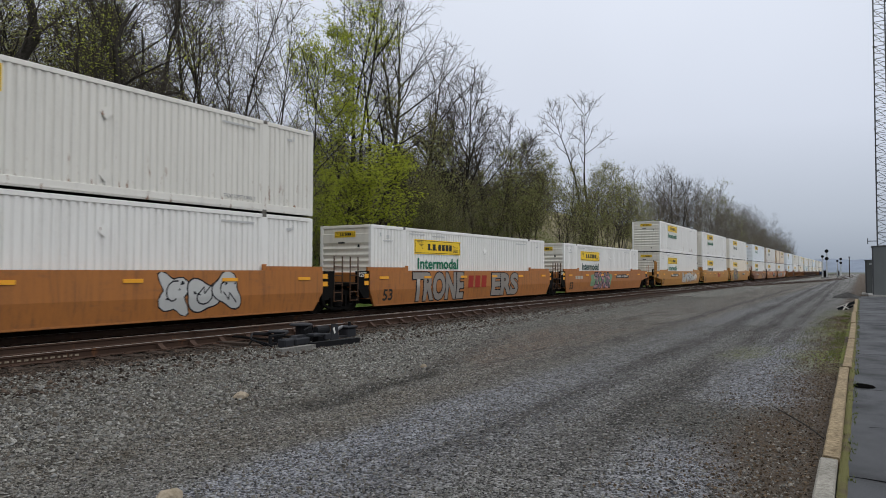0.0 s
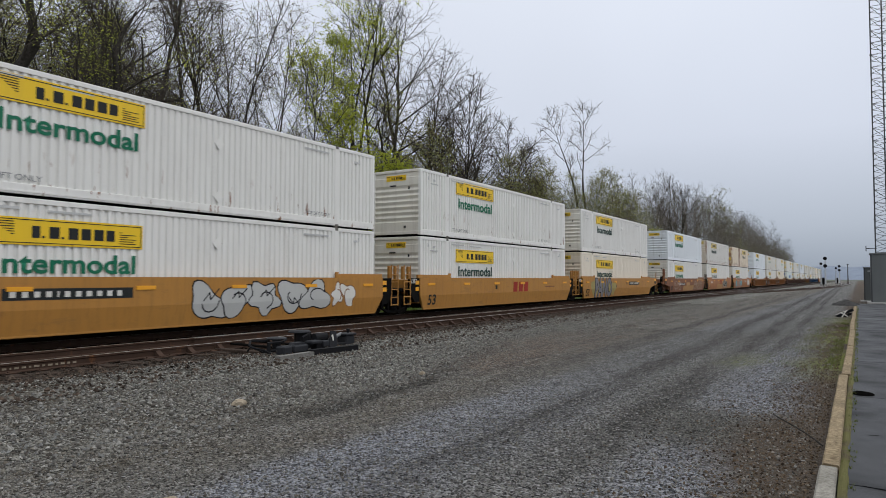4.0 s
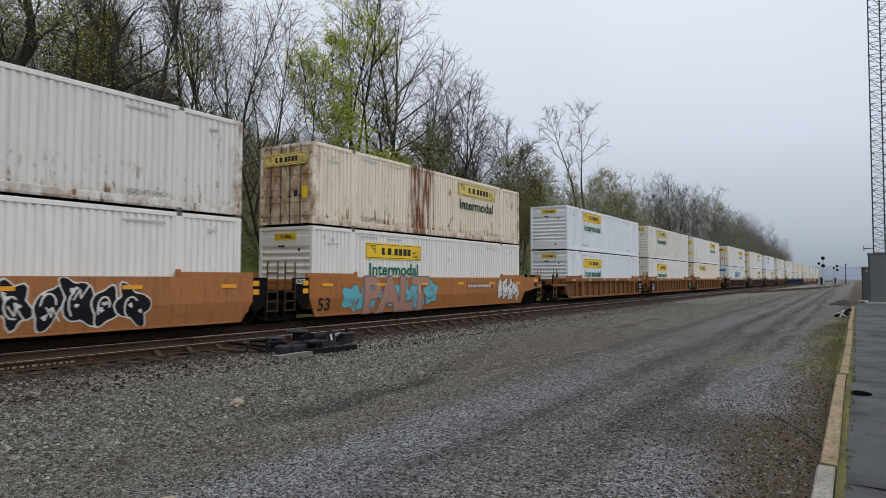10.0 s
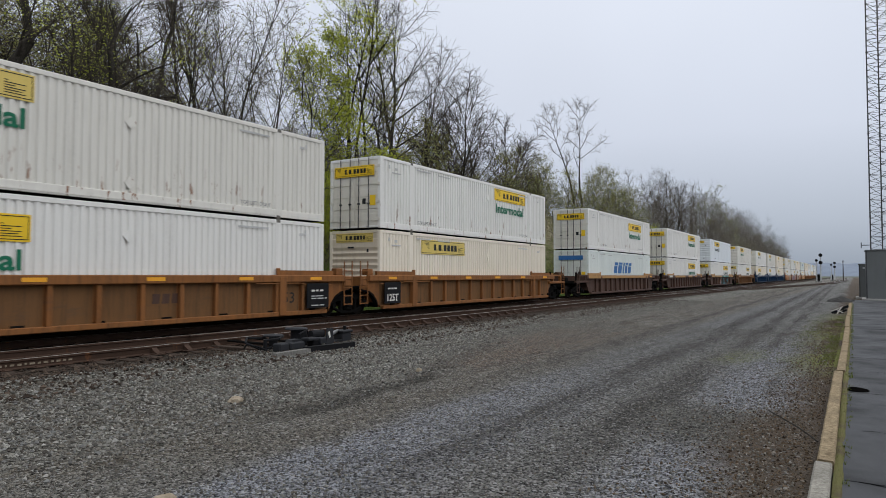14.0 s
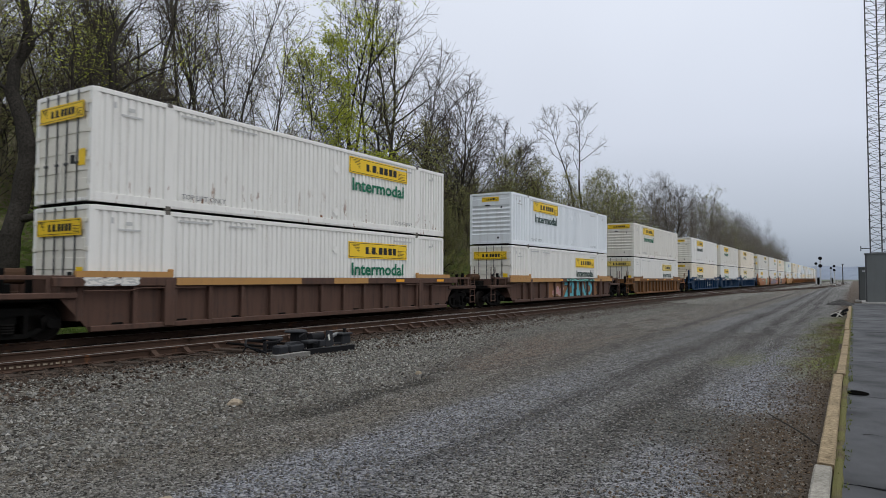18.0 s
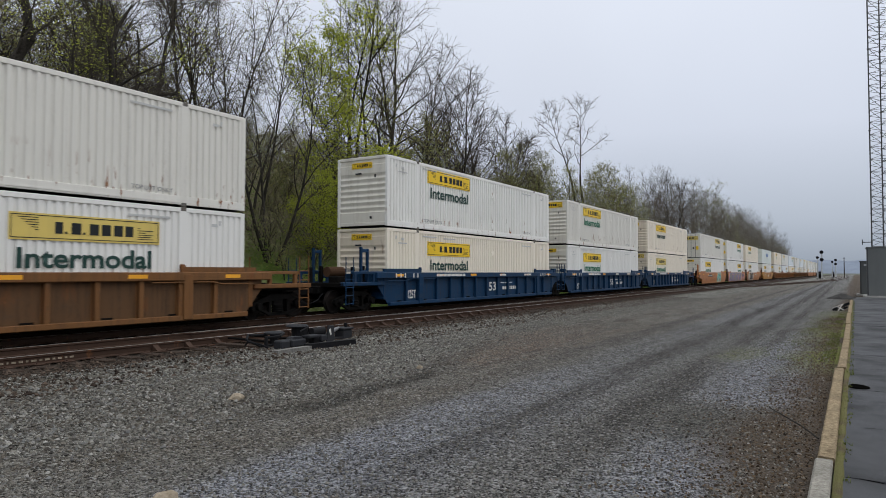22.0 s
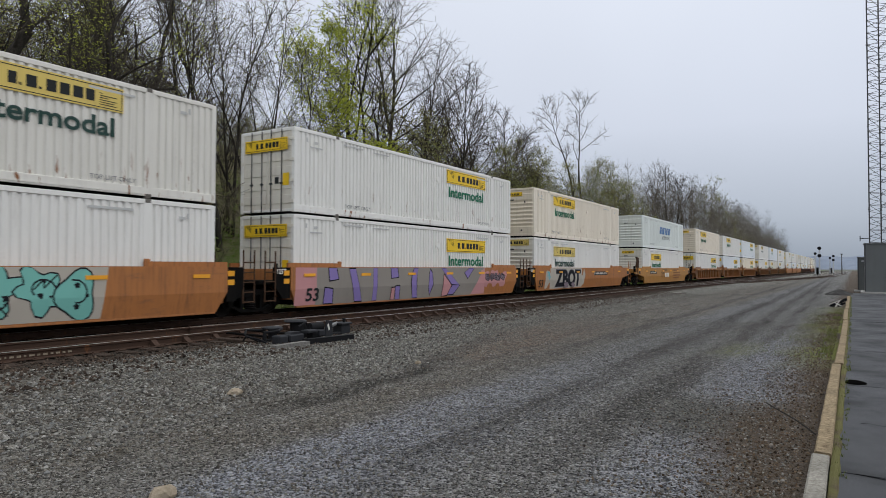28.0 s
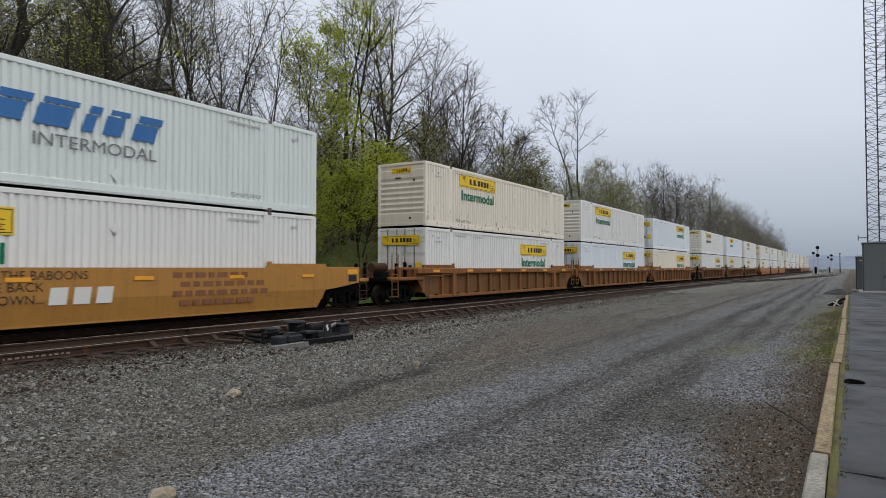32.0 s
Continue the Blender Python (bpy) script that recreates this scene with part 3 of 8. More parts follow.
pave = part("pavement", pavement_slabs(), asphalt())
tagged(pave, "dark worn asphalt walkway beside the kerb", "pavement", kind="structure")
# flat near-black sheet laid on the asphalt where the hole is
hole = Geo()
hole.add([(11.0 + 0.10 * math.cos(a) * (2.2 if math.cos(a) > 0 else 1), -0.03 + 0.19 * math.sin(a) * (1.2 if math.sin(a) < 0 else 0.8), 0.0615 + 0.002 * math.sin(3 * a)) for a in [2 * math.pi * i / 14 for i in range(14)]], [tuple(range(14))])
hole.v = [(11.15 + (x - 11.0) * 1.5, y * 0.75 + 0.035, z) for x, y, z in hole.v]
earth = grainy("near_black_fill", (0.002, 0.002, 0.002), (0.006, 0.0055, 0.005), 50, 1.0)
earth.node_tree.nodes["Principled BSDF"].inputs["Specular IOR Level"].default_value = 0.0
part("broken_patch", hole, earth, pave, "dark broken hole in the asphalt")
crack_rng = random.Random(14)
for cx, cy, run in ((6.25, 0.0, 1.3), (8.3, -0.05, 0.8), (10.95, -0.2, 1.2), (13.4, 0.0, 0.9), (15.6, 0.0, 1.4), (19.5, 0.0, 1.2), (24.2, 0.0, 1.5)):
    crack, q, lateral = Geo(), (cx, cy), -run / 7
    for _ in range(7):
        r = (q[0] + crack_rng.uniform(-0.07, 0.09), q[1] + lateral * crack_rng.uniform(0.7, 1.3))
        wd = crack_rng.uniform(0.004, 0.011)
        crack.add([(q[0] - wd, q[1], 0.0585), (q[0] + wd, q[1], 0.0585), (r[0] + wd, r[1], 0.0585), (r[0] - wd, r[1], 0.0585)], [(0, 1, 2, 3)])
        q = r
    part("crack", crack, earth, pave)


def kerb_run():
    kerb = thing("kerb", "weathered tan concrete kerb in worn lengths with mossy joints", "kerb", kind="structure")
    rng = random.Random(4)
    cuts = [-2.0, 1.6, 4.4, 6.62, 13.0, 18.6, 24.4, 31.0, 38.5, 45.6]
    for a, b in zip(cuts, cuts[1:]):
        g = Geo()
        n = max(3, int((b - a) / 0.25))
        gap, oy, sk = rng.uniform(0.03, 0.09), rng.uniform(-0.015, 0.015), rng.uniform(-0.004, 0.004)
        prof = [(0.0, -0.06), (0.0, 0.085), (0.012, 0.10), (0.12, 0.10), (0.135, 0.085), (0.145, -0.06)]
        for i in range(n + 1):
            x = a + gap + (b - a - 2 * gap) * i / n
            for y, z in prof:
                g.v.append((x, 0.165 + oy + sk * (x - a) + y + rng.uniform(-0.0018, 0.0018) - 0.008 * (x - 7) / 7 * (x > 7) * 0.9, z + rng.uniform(-0.004, 0.002)))
        k = len(prof)
        for i in range(n):
            for j in range(k - 1):
                g.f.append((i * k + j, (i + 1) * k + j, (i + 1) * k + j + 1, i * k + j + 1))
        g.f += [tuple(range(k)), tuple(range(n * k, n * k + k))[::-1]]
        g.m = [0] * len(g.f)
        part("kerb_stone", g, KERBGREY if b < 7 else KERB, kerb)


kerb_run()


def moss_strip():
    """Soil and moss packed between kerb and walkway."""
    g = Geo()
    xs = [-1.0 + 0.12 * i for i in range(400)]
    for x in xs:
        for y, dz in ((0.098, -0.012), (0.12, 0.006), (0.145, 0.010), (0.176, 0.002)):
            g.v.append((x, y, 0.058 + dz + 0.018 * noise.noise((x * 2.3, y * 9, 4))))
    g.f = [(4 * i + j, 4 * i + 4 + j, 4 * i + 5 + j, 4 * i + 1 + j) for i in range(len(xs) - 1) for j in range(3)]
    g.m = [0] * len(g.f)
    m, n, l, p = nodes_of("moss_and_soil")
    c = n.new("ShaderNodeTexCoord").outputs["Object"]
    f = noise_of(n, l, c, 60, 4, 0.7)
    col = blend(n, l, f, (0.05, 0.047, 0.017), (0.18, 0.17, 0.072))
    col = blend(n, l, remap(n, l, noise_of(n, l, c, 1.6, 4, 0.65), 0.48, 0.62, 0, 0.85), col, blend(n, l, f, (0.03, 0.024, 0.018), (0.15, 0.115, 0.08)))
    l.new(col, p.inputs["Base Color"])
    p.inputs["Specular IOR Level"].default_value, p.inputs["Roughness"].default_value = 0.05, 0.95
    bump(n, l, p, f, 0.9, 0.02)
    tagged(part("moss", g, m), "yellow-green moss and soil between kerb and walkway", "moss", kind="stuff")


moss_strip()

def bars(parent, x, z, widths, h, mat, y=-1.50, gap=0.06, name="stencil_line", label=""):
    """Unreadable or private lettering: a row of plain bars."""
    g = Geo()
    for w in widths:
        g.box(x, x + w, y - 0.006, y + 0.002, z, z + h)
        x += w + gap
    return tagged(part(name, g, mat, parent, label), kind="stuff")


# ---- tracks ----
RAIL_PROFILE = [(-0.036, 0.17), (0.036, 0.17), (0.036, 0.135), (0.010, 0.12), (0.010, 0.03), (0.068, 0.012), (0.068, 0.0), (-0.068, 0.0), (-0.068, 0.012), (-0.010, 0.03), (-0.010, 0.12), (-0.036, 0.135)]


def rail_mesh(points):
    """Sweeps the rail's section along (x, y) points; the running surface is worn bright."""
    g = Geo()
    k = len(RAIL_PROFILE)
    for i, (x, y) in enumerate(points):
        a, b = points[max(0, i - 1)], points[min(len(points) - 1, i + 1)]
        t = math.hypot(b[0] - a[0], b[1] - a[1])
        nx, ny = -(b[1] - a[1]) / t, (b[0] - a[0]) / t
        g.v += [(x + nx * s, y + ny * s, z) for s, z in RAIL_PROFILE]
    for i in range(len(points) - 1):
        for j in range(k):
            g.f.append((i * k + j, i * k + (j + 1) % k, (i + 1) * k + (j + 1) % k, (i + 1) * k + j))
            g.m.append(1 if j == 0 else 0)
    return g


def tie_geo():
    return Geo().box(-0.115, 0.115, -1.3, 1.3, -0.17, -0.004, b=0.012)


def plate_geo():
    g = Geo()
    for s in (-1, 1):
        g.box(-0.09, 0.09, s * 0.7525 - 0.17, s * 0.7525 + 0.17, -0.004, 0.012, b=0.004)
        for d in (-0.1, 0.1):
            g.box(-0.05, -0.025, s * 0.7525 + d - 0.015, s * 0.7525 + d + 0.015, 0.012, 0.03)
    return g


def track(name, label, centre, x0, x1, near0, near1):
    """Two rails on ties; ties of the near stretch are pieces, the rest one joined part."""
    tr = thing(name, label, "track", kind="structure")
    xs = [x0 + i * 4.0 for i in range(int((x1 - x0) / 4) + 1)]
    for s in (-0.7525, 0.7525):
        pts = []
        for x in xs:
            h = 0.5
            dy = (centre(x + h) - centre(x - h)) / (2 * h)
            t = math.hypot(1, dy)
            pts.append((x - s * dy / t, centre(x) + s / t))
        part("rail", rail_mesh(pts), [RAILSIDE, RAILTOP], tr)
    rest, plates = Geo(), Geo()
    rng = random.Random(7)
    x = x0
    while x < x1:
        a = math.atan((centre(x + 0.5) - centre(x - 0.5)))
        y = centre(x)
        if near0 <= x <= near1:
            o = part("tie", tie_geo, TIE, tr, key="tie")
            o.location, o.rotation_euler = (x + rng.uniform(-0.03, 0.03), y + rng.uniform(-0.06, 0.06), rng.uniform(-0.012, 0.004)), (0, 0, a + rng.uniform(-0.02, 0.02))
            o = part("tie_plate", plate_geo, RAILSIDE, tr, key="tie_plate")
            o.location, o.rotation_euler = (x, y, 0.0), (0, 0, a)
        else:
            co, si = math.cos(a), math.sin(a)
            t = tie_geo()
            rest.add([(x + p * co - q * si, y + p * si + q * co, z) for p, q, z in t.v], t.f)
        x += 0.53
    if rest.v:
        tagged(part("far_ties", rest, TIE, tr), kind="stuff")
    return tr


def siding_centre(x):
    pts = [(-60, 13.6), (38, 13.42), (60, 12.85), (80, 11.3), (105, 8.6), (150, 4.9), (200, 3.4), (310, 2.9), (430, 5.0)]
    for i in range(len(pts) - 1):
        if x <= pts[i + 1][0] or i == len(pts) - 2:
            (xa, ya), (xb, yb) = pts[i], pts[i + 1]
            p0, p3 = pts[max(0, i - 1)], pts[min(len(pts) - 1, i + 2)]
            ma = (yb - p0[1]) / (xb - p0[0])
            mb = (p3[1] - ya) / (p3[0] - xa)
            u = (x - xa) / (xb - xa)
            d = xb - xa
            return (2 * u**3 - 3 * u * u + 1) * ya + (u**3 - 2 * u * u + u) * d * ma + (-2 * u**3 + 3 * u * u) * yb + (u**3 - u * u) * d * mb


track("main_track", "main line track under the moving train", lambda x: TRACK_Y + bend(x)[0], -60, 560, 2, 45)
track("siding_track", "rusty siding rails on old ties in dirty ballast", lambda x: SIDING_Y, -60, 250, 2, 50)
siding = [o for o in bpy.data.objects if o.name == "siding_track"][0]
for i in range(24):                      # slide plates and braces of the turnout, on the near rail's outer side
    o = part("rail_brace", lambda: Geo().prism([(-0.26, 0.004), (-0.036, 0.004), (-0.036, 0.11), (-0.07, 0.135), (-0.11, 0.10), (-0.22, 0.035), (-0.26, 0.03)], 0, -0.06, 0.06).box(-0.12, 0.12, -0.30, -0.02, 0.0, 0.018, b=0.004), RAILSIDE, siding, "rusty rail brace", key="brace")
    o.location = (8.6 + 0.79 * i, SIDING_Y - 0.7525, 0.0)
part("stock_rail", rail_mesh([(x, SIDING_Y + 0.7525 - 0.11 - 0.012 * max(0.0, x - 11)) for x in (10.6, 11, 14, 17, 20, 24, 28, 34)]), [RAILSIDE, RAILTOP], siding, "switch blade lying against the far rail")
bars(siding, 5.5, 0.055, [0.07, 0.07, 0.03, 0.07, 0.07, 0.04, 0.09, 0.05, 0.08, 0.05, 0.07, 0.05, 0.07], 0.035, ROCK, SIDING_Y - 0.7525 - 0.012, 0.05, "chalk_marks", "faded yellow marks on the rail's web")
track("branch_track", "siding curving away across the yard", siding_centre, 52, 430, 500, 501)

# ---- the train ----
HALF = 8.077
SPEED, SLOW = 14.6523, 0.004973        # metres a second, and half its slow decrease
SIDE = 1.50
MOVERS, WHEELS = [], []


def corrugated(z0, z1, y, sgn):
    """A container's long side: upright trapezoid ribs between its posts."""
    g = Geo()
    xs, ys = [], []
    pitch, depth = 0.205, 0.042
    for a, b in ((-HALF + 0.15, -HALF + 2.02), (-HALF + 2.26, HALF - 2.26), (HALF - 2.02, HALF - 0.15)):
        n = round((b - a) / pitch)
        p = (b - a) / n
        prof = []
        for i in range(n):
            o = a + i * p
            prof += [(o, 0.0), (o + p * 0.16, -depth), (o + p * 0.42, -depth), (o + p * 0.58, 0.0)]
        prof.append((b, 0.0))
        k = len(g.v)
        for x, d in prof:
            g.v += [(x, sgn * (y + d), z0), (x, sgn * (y + d), z1)]
        for i in range(len(prof) - 1):
            g.f.append((k + 2 * i, k + 2 * i + 2, k + 2 * i + 3, k + 2 * i + 1))
            g.m.append(0)
    return g


def logo_art(x0, x1, z0, z1):
    """The yellow name panel: dark strokes for its lettering, hatched corners and a thin frame."""
    g = Geo()
    w, h = x1 - x0, z1 - z0
    g.box(x0, x1, -0.004, 0.006, z0, z1, 0)
    f = 0.018 * h / 0.6
    for a, b, c, d in ((x0 + 0.04, x1 - 0.04, z0 + 0.04, z0 + 0.04 + f), (x0 + 0.04, x1 - 0.04, z1 - 0.04 - f, z1 - 0.04), (x0 + 0.04, x0 + 0.04 + f, z0 + 0.04, z1 - 0.04), (x1 - 0.04 - f, x1 - 0.04, z0 + 0.04, z1 - 0.04)):
        g.box(a, b, -0.008, 0.0, c, d, 1)
    # plain blocks where the name stands, with two small squares between them
    for u, d in ((0.270, 0.048), (0.372, 0.062), (0.490, 0.062), (0.572, 0.062), (0.656, 0.064), (0.738, 0.058)):
        g.box(x0 + u * w, x0 + (u + d) * w, -0.010, 0.0, z0 + 0.27 * h, z0 + 0.71 * h, 1)
    for u in (0.330, 0.446):
        g.box(x0 + u * w, x0 + (u + 0.016) * w, -0.010, 0.0, z0 + 0.27 * h, z0 + 0.36 * h, 1)
    for i in range(6):
        g.box(x0 + (0.05 + 0.02 * i) * w, x0 + 0.17 * w, -0.0095, 0.0, z0 + (0.82 - 0.09 * i) * h, z0 + (0.85 - 0.09 * i) * h, 1)
        g.box(x0 + 0.83 * w, x0 + (0.95 - 0.02 * i * (i % 2)) * w, -0.0095, 0.0, z0 + (0.18 + 0.09 * i) * h, z0 + (0.21 + 0.09 * i) * h, 1)
    return g


def slant_art(x0, x1, z0, z1):
    """A slanted blue wordmark, drawn as plain leaning bars with pale streaks."""
    g = Geo()
    w, h = x1 - x0, z1 - z0

    def slab(u0, u1, t0, t1, slot=0, dy=0.0):
        lean = 0.30 * h
        g.prism([(x0 + u0 * w + lean * t0, z0 + t0 * h), (x0 + u1 * w + lean * t0, z0 + t0 * h), (x0 + u1 * w + lean * t1, z0 + t1 * h), (x0 + u0 * w + lean * t1, z0 + t1 * h)], 1, -0.009 - dy, 0.0, slot)
    for i, (u, v, t) in enumerate(((0.0, 0.17, 1.0), (0.23, 0.43, 1.0), (0.50, 0.57, 1.0), (0.63, 0.75, 1.0), (0.82, 0.98, 1.0))):
        slab(u, v, 0.0, 0.66 + 0.08 * (i % 2)), slab(u + 0.015, v + 0.02, 0.72 + 0.08 * (i % 2), t)
    return g


END_OF = {m.name: paint(m.name + "_end", c, (0.16, 0.10, 0.06), 0.5, r, 0.5, fade=0.03) for m, c, r in (
    (WHITE, (0.68, 0.65, 0.57), 0.10), (COOL, (0.67, 0.70, 0.72), 0.06), (CREAM, (0.66, 0.58, 0.46), 0.22), (GREYW, (0.66, 0.63, 0.56), 0.10),
    (RUSTY, (0.60, 0.48, 0.33), 0.35), (RUSTDOT, (0.60, 0.53, 0.43), 0.22), (PALEGREEN, (0.66, 0.68, 0.62), 0.08))}


def container(mat, door_first, art, logo_mat=None, word=None, lift=0.0, small=True):
    """A 53-foot box: nose end at -x unless turned about. Base at z 0."""
    th = thing("shipping_container", "", "shipping container", "stacked containers on the train")
    H, W2 = 2.90, 1.30
    mk = mat.name
    face = 1 if door_first else -1        # the flank that is turned to the yard
    for s in (-1, 1):
        part("side_panel", lambda s=s: corrugated(0.28, H - 0.13, W2 - 0.012, s), mat, th, key=("side", s, mk))
    part("roof", lambda: Geo().box(-HALF + 0.05, HALF - 0.05, -W2 + 0.05, W2 - 0.05, H - 0.05, H - 0.025), mat, th, key=("roof", mk))
    part("floor", lambda: Geo().box(-HALF + 0.06, HALF - 0.06, -W2 + 0.05, W2 - 0.05, 0.05, 0.16), STEEL, th, key="floor")
    for s in (-1, 1):
        part("bottom_rail", lambda s=s: Geo().box(-HALF + 0.1, HALF - 0.1, *sorted((s * (W2 - 0.07), s * W2)), 0.055, 0.29, b=0.008).box(-HALF + 2.3, HALF - 2.3, *sorted((s * (W2 - 0.02), s * (W2 + 0.012))), 0.10, 0.13), mat, th, key=("brail", s, mk))
        part("top_rail", lambda s=s: Geo().box(-HALF + 0.1, HALF - 0.1, *sorted((s * (W2 - 0.08), s * W2)), H - 0.14, H - 0.01, b=0.012), mat, th, key=("trail", s, mk))
        for e in (-1, 1):
            part("corner_post", lambda s=s, e=e: Geo().box(*sorted((e * (HALF - 0.16), e * HALF)), *sorted((s * (W2 - 0.14), s * W2)), 0.05, H - 0.02, b=0.015), mat, th, key=("post", s, e, mk))
            part("lifting_post", lambda s=s, e=e: Geo().box(*sorted((e * (HALF - 2.27), e * (HALF - 2.01))), *sorted((s * (W2 - 0.06), s * (W2 + 0.001))), 0.10, H - 0.03, b=0.01), mat, th, key=("lpost", s, e, mk))
            for z in (0.0, H - 0.115):
                part("casting", lambda s=s, e=e, z=z: Geo().box(*sorted((e * (HALF - 2.23), e * (HALF - 2.05))), *sorted((s * (W2 - 0.1), s * (W2 + 0.006))), z, z + 0.118, b=0.012), CASTING, th, "black grimy lifting casting", key=("cast", s, e, z))
    # the nose end: horizontal ribs pressed into the sheet
    def nose():
        g = Geo()
        x = -HALF
        prof = [(0.0, 0.14)]
        z = 0.62
        prof += [(0.0, z)]
        for i in range(7):
            prof += [(0.035, z + 0.03), (0.035, z + 0.075), (0.0, z + 0.185)]
            z += 0.235
        prof += [(0.0, H - 0.35), (0.03, H - 0.33), (0.03, H - 0.14), (0.0, H - 0.12)]
        k = len(prof)
        for y in (-W2 + 0.13, W2 - 0.13):
            g.v += [(x + 0.012 + d, y, zz) for d, zz in prof]
        g.f = [(i, i + 1, k + i + 1, k + i) for i in range(k - 1)]
        g.m = [0] * len(g.f)
        g.box(-HALF + 0.004, -HALF + 0.06, -W2 + 0.12, W2 - 0.12, 0.085, 0.22, b=0.01)
        g.box(-HALF + 0.004, -HALF + 0.06, -W2 + 0.12, W2 - 0.12, H - 0.13, H - 0.01, b=0.01)
        return g
    part("nose_wall", nose, END_OF[mk], th, key=("nose", mk))
    if small:
        tagged(part("nose_plate", lambda: Geo().box(-HALF - 0.004, -HALF + 0.012, -0.52, -0.42, 0.36, 0.46).box(-HALF - 0.004, -HALF + 0.012, 0.02, 0.34, 2.18, 2.24).box(-HALF - 0.004, -HALF + 0.012, -0.72, -0.64, 2.02, 2.14), INK, th, key="nose_plate"), kind="stuff")
    # the door end: two leaves with ribs, four locking bars, hinges
    for s in (-1, 1):
        def leaf(s=s):
            g = Geo()
            a, b = sorted((s * 0.012, s * (W2 - 0.11)))
            g.box(HALF - 0.06, HALF - 0.02, a, b, 0.16, H - 0.13)
            for i in range(5):
                z = 0.34 + 0.48 * i
                g.box(HALF - 0.025, HALF - 0.002, a + 0.05, b - 0.05, z, z + 0.30, b=0.012)
            return g
        d = part("door_leaf", leaf, END_OF[mk], th, key=("leaf", s, mk))
        for y in (0.22, 0.72):
            part("lock_bar", lambda s=s, y=y: Geo().tube((HALF + 0.02, s * y, 0.05), (HALF + 0.02, s * y, H - 0.05), 0.019, n=6).box(HALF - 0.01, HALF + 0.045, s * y - 0.06, s * y + 0.06, 1.0, 1.06).box(HALF - 0.01, HALF + 0.045, s * y - 0.05, s * y + 0.05, 2.2, 2.26), GALV, d, "dull grey lock bar", key=("bar", s, y))
        tagged(part("door_hinge", lambda s=s: [g := Geo(), [g.box(HALF - 0.02, HALF + 0.02, *sorted((s * (W2 - 0.2), s * (W2 - 0.02))), 0.35 + 0.7 * i, 0.45 + 0.7 * i, b=0.006) for i in range(4)]][0], END_OF[mk], d, key=("hinge", s, mk)), kind="stuff")
    if door_first:
        part("door_notice", lambda: Geo().box(HALF + 0.002, HALF + 0.008, 0.78, 1.06, 0.95, 1.36), LOGO_Y, th, "yellow safety notice", key="notice_y")
        part("door_label", lambda: Geo().box(HALF + 0.002, HALF + 0.008, 0.40, 0.58, 1.02, 1.24), INK, th, "small dark label", key="notice_k")
    part("door_header", lambda: Geo().box(HALF - 0.08, HALF, -W2 + 0.12, W2 - 0.12, H - 0.13, H - 0.01, b=0.01), mat, th, key=("header", mk))
    part("door_sill", lambda: Geo().box(HALF - 0.08, HALF, -W2 + 0.12, W2 - 0.12, 0.075, 0.16, b=0.01), mat, th, key=("sill", mk))
    # markings
    if art in ("panel", "plain"):
        lm = logo_mat or LOGO_Y
        for s in (face,):
            x0 = -HALF + 2.87
            # on the far flank the panel is turned about
            key = ("logo", lm.name, s, round(lift, 2))
            if key not in CACHE:
                g = logo_art(-1.84, 1.84, 2.08 + lift, 2.69 + lift)
                if s > 0:
                    g.v = [(-x, -y, z) for x, y, z in g.v]
                CACHE[key] = g.mesh("name_panel", [lm, INK])
            o = part("name_panel", CACHE[key], None, th, "yellow panel with dark bars")
            o.location = (x0 + 1.84, s * W2, 0)
            if art == "panel":
                if s < 0:
                    write("Intermodal", 0.44, word or GREEN, th, x0 + 0.23, -W2 - 0.006, 1.46 + lift, 3.27, "word", "green word on the side", bold=0.024)
                else:
                    write("Intermodal", 0.44, word or GREEN, th, x0 + 3.5, W2 + 0.006, 1.46 + lift, 3.27, "word", "green word on the side", True, bold=0.024)
        old = lm is not LOGO_Y
        wd = 1.9 if old or mat is GREYW else 1.05
        kn = ("endlogo", lm.name, wd)
        if kn not in CACHE:
            g = logo_art(-wd / 2, wd / 2, 2.42, 2.42 + (0.36 if wd > 1.5 else 0.24))
            gd = logo_art(-1.02, 1.02, 2.14, 2.56)
            g.v = [(-HALF + y, -x, z) for x, y, z in g.v]
            gd.v = [(HALF + 0.045 - y, x, z) for x, y, z in gd.v]
            CACHE[kn] = (g.mesh("end_panel", [lm, INK]), gd.mesh("end_panel", [lm, INK]))
        part("end_panel", CACHE[kn][0], None, th, "small yellow panel on the end wall")
        part("end_panel", CACHE[kn][1], None, th, "yellow panel across the doors")
    elif art in ("slant", "slant_word"):
        for s in (face,):
            key = ("slant", s, art)
            if key not in CACHE:
                g = slant_art(5.6, 10.1, 1.28, 2.12) if art == "slant" else slant_art(5.96, 10.0, 1.50, 2.16)
                g.v = [((x - HALF) * (1 if s < 0 else -1), (-W2 - 0.002 + y) * (1 if s < 0 else -1), z) for x, y, z in g.v]
                CACHE[key] = g.mesh("wordmark", BLUEMARK)
            part("wordmark", CACHE[key], None, th, "slanted blue wordmark bars")
        if art == "slant_word":
            write("INTERMODAL", 0.30, GREYMARK, th, -HALF + 6.9, -W2 - 0.006, 1.02, 3.1, "word", "grey capital letters")
        g = Geo().box(HALF + 0.04, HALF + 0.05, -0.9, 0.9, 2.2, 2.5)
        part("end_panel", g, BLUEMARK, th, "blue bar on the doors")
